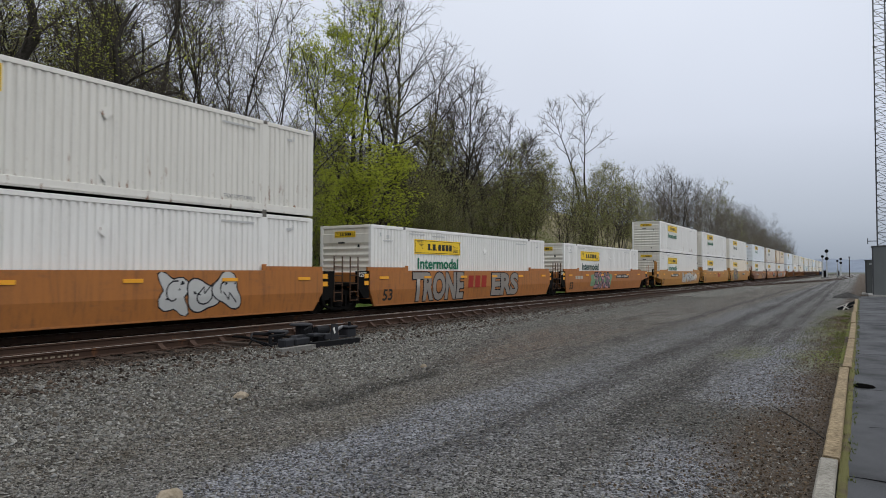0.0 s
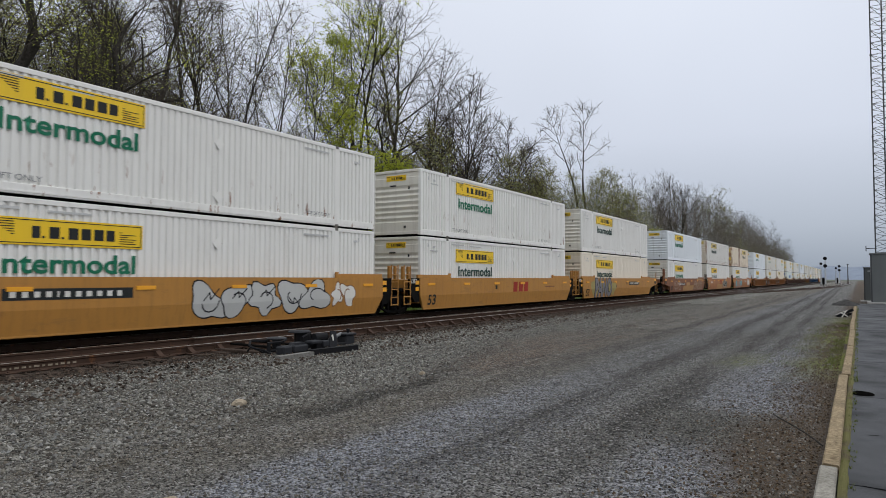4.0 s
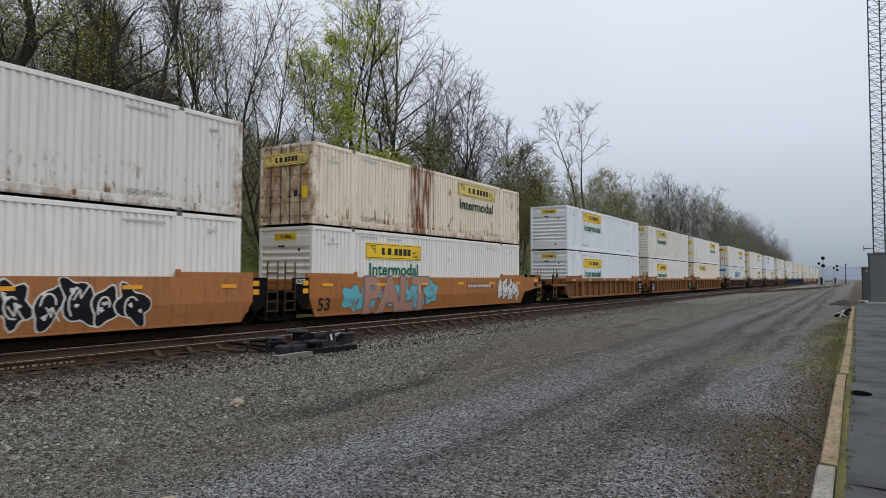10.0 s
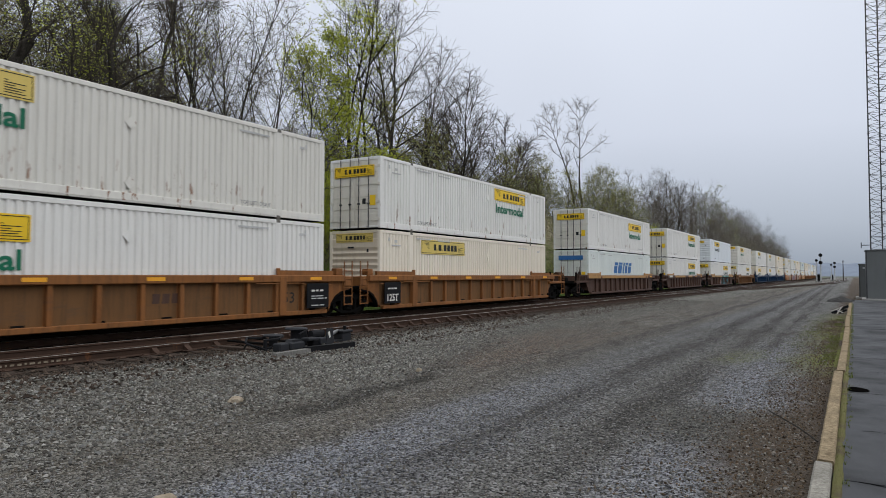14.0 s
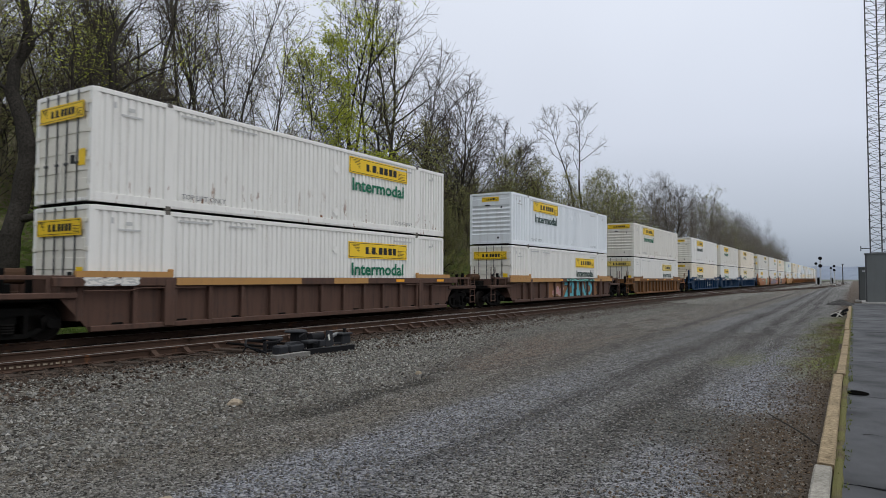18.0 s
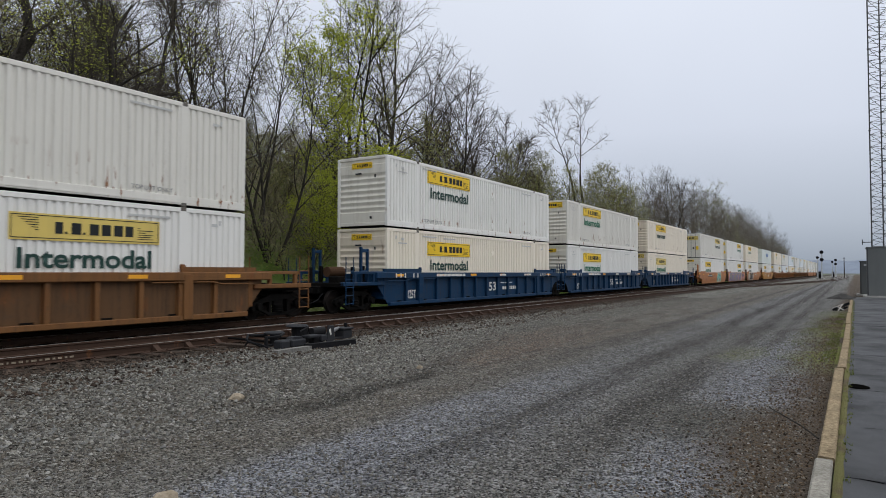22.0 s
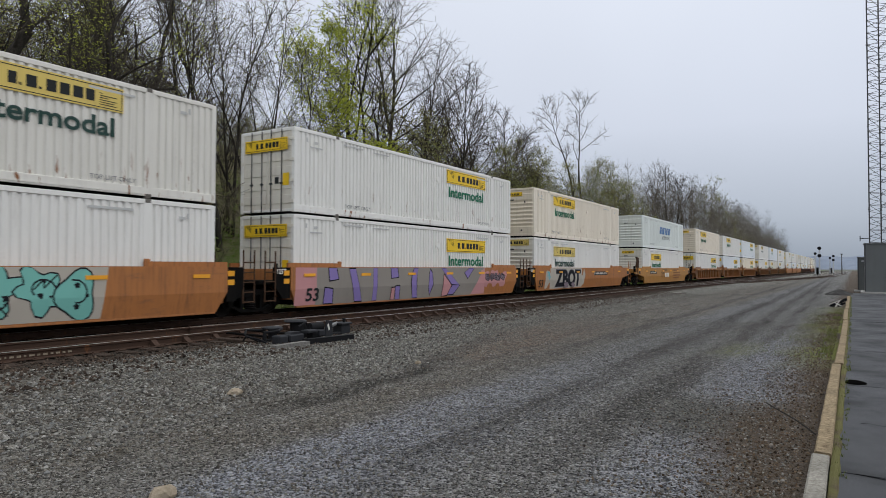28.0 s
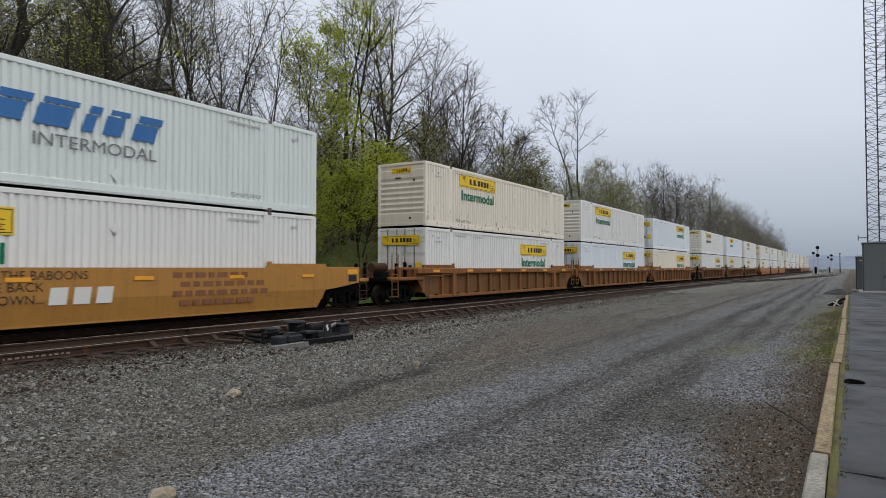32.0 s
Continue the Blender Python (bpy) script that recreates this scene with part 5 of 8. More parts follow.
            for s in (-1, 1):
                if style == "smooth":
                    plate = part("black_end_panel", lambda e=e, s=s: Geo().prism([(e * (HALF + 0.3), 0.50), (e * (HALF + 0.62), 0.50), (e * (HALF + 0.92), 0.86), (e * (HALF + 0.92), 1.5), (e * (HALF + 0.3), 1.5)], 1, *sorted((s * 1.30, s * 1.46))), STEEL, th, "black end plate", key=("endpanel", e, s))
                    for z in (0.98, 1.24):
                        part("end_reflector", lambda e=e, s=s, z=z: Geo().box(*sorted((e * (HALF + 0.34), e * (HALF + 0.58))), *sorted((s * 1.455, s * 1.468)), z, z + 0.16), REFLECT, plate, "yellow reflective square", key=("endrefl", e, s, z))
                    if e < 0 and s < 0:
                        write("125T", 0.15, SPRAY["white"], th, -HALF - 0.88, -1.466, 1.30, 0.40, "lettering", "white painted lettering", bold=0.02)
                else:
                    part("end_sheet", lambda e=e, s=s: Geo().prism([(e * (HALF + 0.18), 0.26), (e * (HALF + 0.30), 0.50), (e * (HALF + 0.50), 0.74), (e * (HALF + 0.78), 0.90), (e * (HALF + 1.32), 0.98), (e * (HALF + 1.32), 1.28), (e * (HALF + 0.18), 1.28)], 1, *sorted((s * 1.350, s * 1.385))), cm, th, "arched end sheet over the wheels", key=ck + ("endsheet", e, s))
                    part("end_cap", lambda e=e, s=s: Geo().box(*sorted((e * (HALF + 0.98), e * (HALF + 1.34))), *sorted((s * 1.22, s * 1.44)), 1.10, 1.46, b=0.02).box(*sorted((e * (HALF + 0.55), e * (HALF + 0.92))), *sorted((s * 1.15, s * 1.40)), 1.50, 1.74, b=0.02), cm, th, key=ck + ("endcap", e, s))
                    part("arch_lining", lambda e=e, s=s: Geo().prism([(e * (HALF + 0.20), 0.30), (e * (HALF + 0.34), 0.50), (e * (HALF + 0.54), 0.71), (e * (HALF + 0.80), 0.86), (e * (HALF + 1.32), 0.94), (e * (HALF + 1.32), 0.99), (e * (HALF + 0.76), 0.91), (e * (HALF + 0.48), 0.76), (e * (HALF + 0.27), 0.52)], 1, *sorted((s * 1.20, s * 1.39))), STEEL, th, "black wheel arch lining", key=("lining", e, s))
                part("step_ladder", lambda e=e, s=s: [g := Geo(), [g.tube((e * (HALF + x), s * 1.44, 0.42), (e * (HALF + x), s * 1.44, 2.02), 0.026, n=6) for x in (0.93, 1.36)], [g.tube((e * (HALF + 0.93), s * 1.44, z), (e * (HALF + 1.36), s * 1.44, z), 0.019, n=6) for z in (0.45, 0.75, 1.05, 1.35, 1.65)]][0], lm, th, key=(lm.name, "jladder", e, s))
                if colour == "yellow":
                    part("ladder_bracket", lambda e=e, s=s: [g := Geo(), [g.box(*sorted((e * (HALF + x), e * (HALF + x + 0.11))), *sorted((s * 1.26, s * 1.38)), 1.46, 1.98, b=0.015) for x in (0.88, 1.26)]][0], cm, th, key=ck + ("jbracket", e, s))
            if e > 0:
                truck_parts(th, HALF + 1.58)
    return th


def place_container(car_s, level, mat, door, art, label, logo=None, word=None, lift=0.0, small=True):
    c = container(mat, door, art, logo, word, lift, small)
    c["label"] = label
    MOVERS.append((c, car_s, (0.39, 3.30)[level], bool(door)))
    return c


WORDS = {"container_white": "white", "container_cool_white": "cool bluish white", "container_cream": "cream-white", "container_grey_white": "greyish white",
         "container_rusty_cream": "badly rusted cream", "container_spotted_white": "rust-spotted white", "container_pale_green_white": "pale green-white"}
CARWORDS = dict(orange="orange", yellow="yellow-orange", redbrown="red-orange", brown="faded brown", ribbed="orange-brown ribbed", maroon="dark maroon ribbed", rust="rusty brown ribbed", blue="dark blue ribbed")


def stack(s, style, colour, ends, low=None, high=None, detail="", small=True):
    car = well_car(style, colour, *ends)
    car["label"] = CARWORDS[colour] + " well car " + (detail or "carrying stacked white containers")
    MOVERS.append((car, s, 0.0, False))
    for level, spec in enumerate((low, high)):
        if spec is None:
            continue
        mat, door, art, *more = spec
        opts = dict(more[0]) if more else {}
        what = {"panel": "with yellow panel and green word", "plain": "with a faded yellow panel", "slant": "with slanted blue wordmark bars", "slant_word": "with blue wordmark and grey word", "none": "with plain ribbed sides"}[art]
        lab = WORDS[mat.name] + " container " + what + (", doors leading" if door else "")
        if level == 0 and "lift" not in opts:
            opts["lift"] = -0.24
        place_container(s, level, mat, door, art, lab, small=small, **opts)
    return car


OLD = {"logo": LOGO_OLD, "word": DKGREEN}
DK = {"word": DKGREEN}
J, FR = "joint", "free"
FJ, JJ, JF, FF = (FR, J), (J, J), (J, FR), (FR, FR)


def at(o):
    return o - HALF


def sheet(car, name, o0, o1, z0, z1, mat, label, y):
    """A painted patch that follows the car's side."""
    g = Geo()
    for q in (1, -1):
        half = cut([(at(o0), z0), (at(o1), z0), (at(o1), z1), (at(o0), z1)], q)
        if len(half) > 2:
            g.add([(u, y + lean(v, y), v) for u, v in half], [tuple(range(len(half)))])
    return part(name, g, mat, car, label)


def panel53(car, o, plate=None, mat=INK, z=0.38, h=0.42, y=-SIDE):
    if plate is not None:
        sheet(car, "number_plate", o - 0.12, o + 0.75, z - 0.07, min(z + h + 0.07, 1.45), plate, "painted panel", y - 0.004)
    w = write("53", h, mat, car, at(o), y - 0.012 + lean(z, y), z, 0.62, "lettering", "painted size number", bold=0.02)
    if lean(z, y) > 0:
        w.rotation_euler = (math.atan(0.08 / 0.57), 0, 0)


def plate_bars(car, o0, o1, z=1.0, h=0.26, bg=None, fg=None, y=-SIDE):
    part("number_board", Geo().box(at(o0), at(o1), y - 0.004, y, z, z + h), bg or INK, car, "black board with white bars")
    n = 9
    w = (o1 - o0 - 0.3) / n
    bars(car, at(o0) + 0.15, z + 0.06, [w * 0.42] * 4 + [w * 0.12] + [w * 0.42] * 6, h - 0.13, fg or SPRAY["white"], y - 0.003, w * 0.42)


def emblem(car, o0, o1, z0, z1, mat, y=-SIDE):
    """Three plain letter-like shapes of the owner's mark."""
    g = Geo()
    w = (o1 - o0) / 3.2
    for i in range(3):
        a = at(o0) + i * w * 1.1
        g.prism([(a, z0), (a + w * 0.8, z0), (a + w * 0.9, z1), (a + w * 0.1, z1)], 1, y - 0.007, y)
    part("owner_mark", g, mat, car, "plain painted mark shapes")


def weight_panel(car, o, y=-SIDE, text="125T"):
    part("capacity_panel", Geo().box(at(o), at(o + 1.05), y - 0.03, y, 0.40, 1.22), BLACKM, car, "black panel with white lettering")
    if text:
        write(text, 0.26, SPRAY["white"], car, at(o + 0.16), y - 0.036, 0.50, 0.72, "lettering", "white painted lettering", bold=0.02)
    else:
        for z, row in ((0.47, [0.34, 0.2]), (0.70, [0.22, 0.30, 0.12]), (0.78, [0.16, 0.34])):
            bars(car, at(o + 0.2), z, row, 0.035, SPRAY["silver"], y - 0.032)
    bars(car, at(o + 0.2), 0.95, [0.16, 0.12, 0.16], 0.06, SPRAY["white"], y - 0.032)


RED = paint("red_mark", (0.28, 0.03, 0.02), (0.2, 0.08, 0.05), 0.4, 0, 0.55)
W, C = WHITE, CREAM

# first three-unit car
car = stack(0.2, "smooth", "orange", JJ, (W, 0, "panel", DK), (GREYW, 0, "panel", DK), "with pale sprayed shapes")
graffiti(car, at(10.3), at(12.9), 0.26, 1.48, 11, SPRAY["silver"], SPRAY["black"], letters=3, style=1)
bars(car, at(4.5), 0.95, [0.2], 0.22, INK)
car = stack(19.5, "smooth", "orange", JJ, (W, 0, "panel"), None, "with one container and silver graffiti")
panel53(car, 0.5)
sprayed_word(car, "TRONE", at(2.4), at(6.6), 0.16, 1.56, SPRAY["drab"], SPRAY["black"])
emblem(car, 6.95, 8.8, 0.74, 1.30, RED)
sprayed_word(car, "ERS", at(9.2), at(12.3), 0.20, 1.52, SPRAY["drab"], SPRAY["black"])
car = stack(38.7, "smooth", "orange", JF, (W, 0, "panel", DK), None, "with one container and pink-dotted graffiti")
panel53(car, 0.4)
graffiti(car, at(4.3), at(8.9), 0.34, 1.3, 14, SPRAY["green"], SPRAY["green"], letters=2)
sprayed_word(car, "ZOOR", at(4.8), at(8.4), 0.22, 1.52, SPRAY["mauve"], SPRAY["black"], y=-SIDE - 0.006)
dots = Geo()
dot_rng = random.Random(8)
for i in range(26):
    o, z, r = 4.95 + 3.3 * (i % 13) / 12.5, (1.15 if i < 13 else 0.5) + dot_rng.uniform(-0.18, 0.22), dot_rng.uniform(0.06, 0.1)
    for q in (1, -1):
        half = cut([(at(o) + r * math.cos(a * 0.6283), z + r * math.sin(a * 0.6283)) for a in range(10)], q)
        if len(half) > 2:
            dots.add([(u, -SIDE - 0.0175 + lean(v), v) for u, v in half], [tuple(range(len(half)))])
part("spray_dots", dots, SPRAY["pink"], car, "pink sprayed dots")["kind"] = "stuff"
bars(car, at(1.4), 1.0, [0.3, 0.5, 0.4], 0.2, SPRAY["pale"])
plate_bars(car, 9.7, 12.8)
# second
car = stack(62.1, "smooth", "yellow", FJ, (W, 0, "panel"), (W, 0, "panel"), "with a number board and grey scroll graffiti")
panel53(car, 0.0)
plate_bars(car, 3.2, 6.2)
graffiti(car, at(7.8), at(13.4), 0.32, 1.46, 15, SPRAY["silver"], SPRAY["black"], letters=5)
graffiti(car, at(13.6), at(14.8), 0.5, 1.4, 16, SPRAY["white"], SPRAY["brownish"], letters=2)
car = stack(81.4, "smooth", "yellow", JJ, (W, 0, "panel", DK), (W, 0, "panel"), "with a red owner's mark")
panel53(car, 0.3)
emblem(car, 8.4, 10.3, 0.8, 1.32, RED)
bars(car, at(6.4), 0.95, [0.2], 0.2, INK)
bars(car, at(12.6), 1.0, [0.5, 0.4, 0.3], 0.07, CAR["brown"])
car = stack(100.5, "smooth", "yellow", JF, (C, 0, "panel", DK), (W, 0, "panel", DK), "with grey bubble graffiti and a number board")
panel53(car, 0.3, z=0.34, h=0.46)
graffiti(car, at(1.3), at(6.6), 0.3, 1.4, 17, SPRAY["haze"], SPRAY["haze"], letters=5)
sprayed_word(car, "PANO", at(2.0), at(5.7), 0.10, 1.62, SPRAY["grey"], SPRAY["black"], y=-SIDE - 0.008)
graffiti(car, at(5.7), at(6.7), 0.6, 1.2, 18, SPRAY["pale"], SPRAY["black"], letters=2)
plate_bars(car, 10.0, 12.8)
bars(car, at(9.3), 1.05, [0.18], 0.2, INK)
# third
car = stack(124.0, "smooth", "brown", FJ, (W, 0, "panel"), (COOL, 0, "panel"), "with faded white tags and tan patches")
panel53(car, 0.3)
graffiti(car, at(1.6), at(4.4), 0.3, 1.3, 19, CAR["brown"], SPRAY["pale"], letters=4)
for a, b, c, d in ((5.65, 10.57, 0.24, 0.775), (7.0, 8.6, 0.79, 1.1), (12.3, 15.4, 1.3, 1.5)):
    sheet(car, "repaint_patch", a, b, c, d, PATCH, "tan repainted patch", -SIDE - 0.002)
plate_bars(car, 3.6, 6.3, z=0.80, h=0.27)
graffiti(car, at(10.6), at(14.9), 0.28, 1.28, 20, SPRAY["brownish"], SPRAY["pale"], letters=5)
car = stack(143.3, "smooth", "redbrown", JJ, (W, 0, "panel", DK), (RUSTDOT, 0, "panel", OLD), "with black and white bubble graffiti")
panel53(car, 0.3, PATCH)
bars(car, at(1.5), 0.95, [0.2, 0.3, 0.2], 0.2, SPRAY["white"])
sheet(car, "repaint_patch", 5.4, 9.4, 0.24, 0.80, PATCH, "tan repainted patch", -SIDE - 0.002)
sheet(car, "repaint_patch", 7.15, 9.5, 0.80, 1.4, PATCH, "tan repainted patch", -SIDE - 0.0025)
emblem(car, 7.3, 9.3, 0.82, 1.32, RED, -SIDE - 0.003)
graffiti(car, at(9.5), at(13.0), 0.25, 1.5, 21, SPRAY["black"], SPRAY["white"], letters=5, style=1)
car = stack(162.5, "smooth", "orange", JF, (W, 0, "panel"), (RUSTY, 1, "panel", OLD), "with pink and blue graffiti")
panel53(car, 0.1)
graffiti(car, at(1.3), at(7.6), 0.25, 1.4, 22, SPRAY["aqua"], SPRAY["brownish"], letters=6)
sprayed_word(car, "PALT", at(2.5), at(6.95), 0.10, 1.64, SPRAY["salmon"], SPRAY["mauve"], y=-SIDE - 0.008)
plate_bars(car, 10.1, 12.7, bg=CAR["brown"])
graffiti(car, at(13.2), at(15.6), 0.3, 1.48, 24, SPRAY["white"], SPRAY["black"], letters=4)
# fourth: ribbed
for s, ends, low, high in ((185.8, FJ, (COOL, 0, "panel"), (COOL, 0, "panel")), (205.15, JJ, (W, 0, "panel"), (GREYW, 0, "panel", {"logo": LOGO_OLD})), (224.5, JF, (C, 0, "plain", {"logo": LOGO_OLD, "lift": -0.05}), (W, 1, "panel"))):
    car = stack(s, "ribbed", "ribbed", ends, low, high, "with black capacity panels")
    if s > 200:
        weight_panel(car, 0.0, y=-1.52)
    if s < 220:
        weight_panel(car, 15.1, y=-1.52, text="")
    write("53", 0.34, INK, car, at(14.2), -1.352, 0.6, 0.5, "lettering", "painted size number")
    if 200 < s < 220:
        emblem(car, 9.55, 10.4, 0.74, 1.0, CAR["maroon"], -1.347)
# four single cars
car = stack(248.2, "ribbed", "maroon", FF, (PALEGREEN, 1, "slant"), (W, 1, "panel", {"word": GREEN, "logo": LOGO_Y, "lift": -0.2}), "with tan strips on its top edge")
part("repaint_patch", Geo().box(at(-0.6), at(14.6), -1.5245, -1.519, 1.285, 1.492), PATCH, car, "tan repainted strip")
car = stack(271.0, "ribbed", "maroon", FF, (W, 1, "panel"), (W, 1, "panel"), "with tan-patched top edge")
for a, b in ((2.3, 7.0), (8.6, 10.5)):
    part("repaint_patch", Geo().box(at(a), at(b), -1.5245, -1.519, 1.29, 1.49), PATCH, car, "tan repainted patch")
graffiti(car, at(-0.2), at(1.2), 1.29, 1.5, 25, SPRAY["white"], SPRAY["silver"], y=-1.524, letters=3)
car = stack(294.1, "ribbed", "maroon", FF, (W, 1, "panel", DK), (COOL, 0, "panel", DK), "with turquoise and pink graffiti")
sheet(car, "sprayed_background", 4.8, 14.6, 0.34, 1.27, SPRAY["brownish"], "faded sprayed ground", -1.3465)
sprayed_word(car, "ZNAD", at(7.3), at(12.7), 0.20, 1.40, SPRAY["aqua"], SPRAY["black"], y=-1.346)
graffiti(car, at(7.4), at(12.6), 1.28, 1.49, 27, SPRAY["teal"], SPRAY["black"], y=-1.5205, letters=7)
for a, b in ((-0.6, 6.4), (12.8, 16.6)):
    part("repaint_patch", Geo().box(at(a), at(b), -1.5245, -1.519, 1.285, 1.492), PATCH, car, "tan repainted strip")
graffiti(car, at(5.6), at(7.3), 0.34, 1.0, 28, SPRAY["pink"], SPRAY["pale"], y=-1.3475, letters=3)
panel53(car, 13.5, z=0.6, h=0.36, y=-1.352)
car = stack(317.4, "ribbed", "rust", FF, (W, 1, "panel", OLD), (GREYW, 0, "panel"), "streaked with rust")
part("repaint_patch", Geo().box(at(-0.6), at(0.9), -1.5245, -1.519, 1.29, 1.49), PATCH, car, "tan repainted strip")
# blue three-unit car
for s, ends, low, high in ((340.7, FJ, (C, 0, "panel", DK), (W, 0, "panel", DK)), (359.9, JJ, (W, 0, "panel"), (GREYW, 0, "panel")), (379.2, JF, (C, 0, "panel", {"word": GREEN, "logo": LOGO_OLD}), (C, 0, "panel", DK))):
    car = stack(s, "ribbed", "blue", ends, low, high, "with white bars along the top")
    bars(car, at(3.3), 1.33, [0.12, 0.3, 0.28, 0.3, 0.3, 0.3, 0.28, 0.2], 0.11, SPRAY["white"], -1.522, 0.05, "wordmark_bars", "white bars in a row")
    bars(car, at(9.3), 1.34, [0.12, 0.5], 0.09, SPRAY["white"], -1.522)
    bars(car, at(12.2), 1.34, [0.2, 0.25, 0.3], 0.1, SPRAY["white"], -1.522)
    for o in (0.3, 0.6, 0.9, 1.5, 1.8, 14.4, 14.7, 15.0, 15.5):
        bars(car, at(o), 1.29, [0.06], 0.18, SPRAY["white"], -1.522)
    write("53", 0.42, SPRAY["white"], car, at(8.4), -1.352, 0.60, 0.75, "lettering", "white painted size number", bold=0.02)
    write("125T", 0.33, SPRAY["white"], car, at(1.37), -1.352, 0.44, 0.55, "lettering", "white painted lettering", bold=0.02)
    bars(car, at(9.9), 0.62, [0.22, 0.22, 0.22, 0.05, 0.2, 0.2, 0.2, 0.2], 0.17, SPRAY["white"], -1.346)
    bars(car, at(9.7), 0.95, [0.4, 0.5, 0.3], 0.05, SPRAY["white"], -1.346)
# orange three-unit car
car = stack(402.8, "smooth", "redbrown", FJ, (W, 0, "panel"), (GREYW, 1, "panel", OLD), "with turquoise graffiti and a number board")
plate_bars(car, 3.5, 6.4)
graffiti(car, at(9.8), at(12.6), 0.25, 1.5, 30, SPRAY["teal"], SPRAY["black"], letters=3, style=1, back=SPRAY["pale"])
write("A", 0.30, INK, car, at(7.4), -SIDE - 0.006, 0.93, 0.28)
car = stack(422.1, "smooth", "redbrown", JJ, (W, 1, "panel"), (W, 1, "panel"), "covered in pink and grey graffiti")
sheet(car, "sprayed_background", -0.1, 12.9, 0.24, 1.5, SPRAY["pink"], "sprayed pink ground", -SIDE - 0.002)
block = Geo()
lay = 0.0035


def swatch(points, slot):
    """A flat sprayed shape that follows the car's side, with a dark edge round it."""
    global lay
    cx, cz = sum(p[0] for p in points) / len(points), sum(p[1] for p in points) / len(points)
    for slots, push in (((2, 0.055) if slot != 0 else (0, 0.0)), (slot, 0.0)):
        ring = []
        for o, z in points:
            d = math.hypot(o - cx, z - cz)
            ring.append((at(cx + (o - cx) * (1 + push / d)), min(1.5, max(0.23, cz + (z - cz) * (1 + push / d)))))
        for q in (1, -1):
            half = cut(ring, q)
            if len(half) > 2:
                block.add([(u, -SIDE - lay + lean(v), v) for u, v in half], [tuple(range(len(half)))], slots)
        lay += 0.0006


swatch([(0.9, 0.23), (11.55, 0.23), (12.78, 1.5), (0.9, 1.5)], 0)
for shape in ([(4.0, 1.48), (4.25, 1.48), (4.25, 0.25), (4.0, 0.25)], [(5.13, 1.48), (5.55, 1.48), (5.62, 1.12), (5.16, 1.10)], [(5.42, 0.75), (5.71, 0.77), (5.75, 0.24), (5.49, 0.24)],
              [(6.72, 1.47), (7.02, 1.47), (6.93, 1.16), (6.90, 0.85), (7.01, 0.27), (6.68, 0.26), (6.54, 0.86), (6.60, 1.23)], [(7.95, 1.44), (8.11, 1.27), (8.17, 0.80), (7.96, 0.35), (7.83, 0.68), (7.89, 1.21)],
              [(10.89, 1.28), (11.33, 1.47), (11.79, 1.48), (11.18, 1.01)], [(1.5, 1.48), (1.9, 1.48), (2.0, 1.1), (1.55, 1.05)], [(2.6, 1.45), (2.95, 1.45), (3.35, 0.28), (2.95, 0.28)], [(1.3, 0.8), (1.7, 0.75), (1.75, 0.26), (1.3, 0.26)]):
    swatch(shape, 1)
for arm in ([(8.88, 1.47), (9.21, 1.47), (10.42, 0.70), (9.78, 0.71)], [(9.78, 0.71), (10.42, 0.70), (9.92, 0.31), (9.40, 0.30)]):
    swatch(arm, 1)
for shape in ([(9.05, 1.20), (9.70, 0.71), (9.38, 0.28), (8.94, 0.25)], [(5.17, 0.70), (5.39, 0.71), (5.37, 0.24), (5.14, 0.24)]):
    swatch(shape, 3)
part("sprayed_block", block, [SPRAY["drab"], SPRAY["purple"], SPRAY["black"], SPRAY["pink"]], car, "sprayed grey block letters with purple gaps")
sheet(car, "sprayed_end", 14.2, 16.2, 0.24, 1.5, CAR["orange"], "bare orange end", -SIDE - 0.0025)
graffiti(car, at(12.6), at(15.2), 0.55, 1.4, 43, SPRAY["pink"], SPRAY["pink"], y=-SIDE - 0.0045, letters=3)
graffiti(car, at(13.0), at(15.0), 0.85, 1.25, 32, SPRAY["mauve"], SPRAY["black"], y=-SIDE - 0.009, letters=5)
panel53(car, 0.4, y=-SIDE - 0.006)
car = stack(441.4, "smooth", "orange", JF, (W, 0, "panel", OLD), (C, 0, "panel"), "with black block graffiti on a pale ground")
panel53(car, 0.2)
sheet(car, "sprayed_background", 1.9, 7.3, 0.24, 1.5, SPRAY["pale"], "sprayed pale ground", -SIDE - 0.002)
for a, b, sd in ((1.2, 2.6, 41), (6.8, 7.9, 42)):
    graffiti(car, at(a), at(b), 0.26, 1.5, sd, SPRAY["pale"], SPRAY["pale"], y=-SIDE - 0.001, letters=2)
sprayed_word(car, "ZBOT", at(2.6), at(7.1), 0.24, 1.52, SPRAY["black"], SPRAY["grey"], y=-SIDE - 0.004)
graffiti(car, at(1.5), at(1.85), 0.75, 1.35, 43, SPRAY["aqua"], SPRAY["pale"], y=-SIDE - 0.005, letters=1)
for a, b, sd in ((4.05, 4.75, 44), (5.4, 5.9, 45)):
    graffiti(car, at(a), at(b), 0.26, 0.6, sd, SPRAY["mauve"], SPRAY["mauve"], y=-SIDE - 0.016, letters=1)
plate_bars(car, 9.7, 12.7)
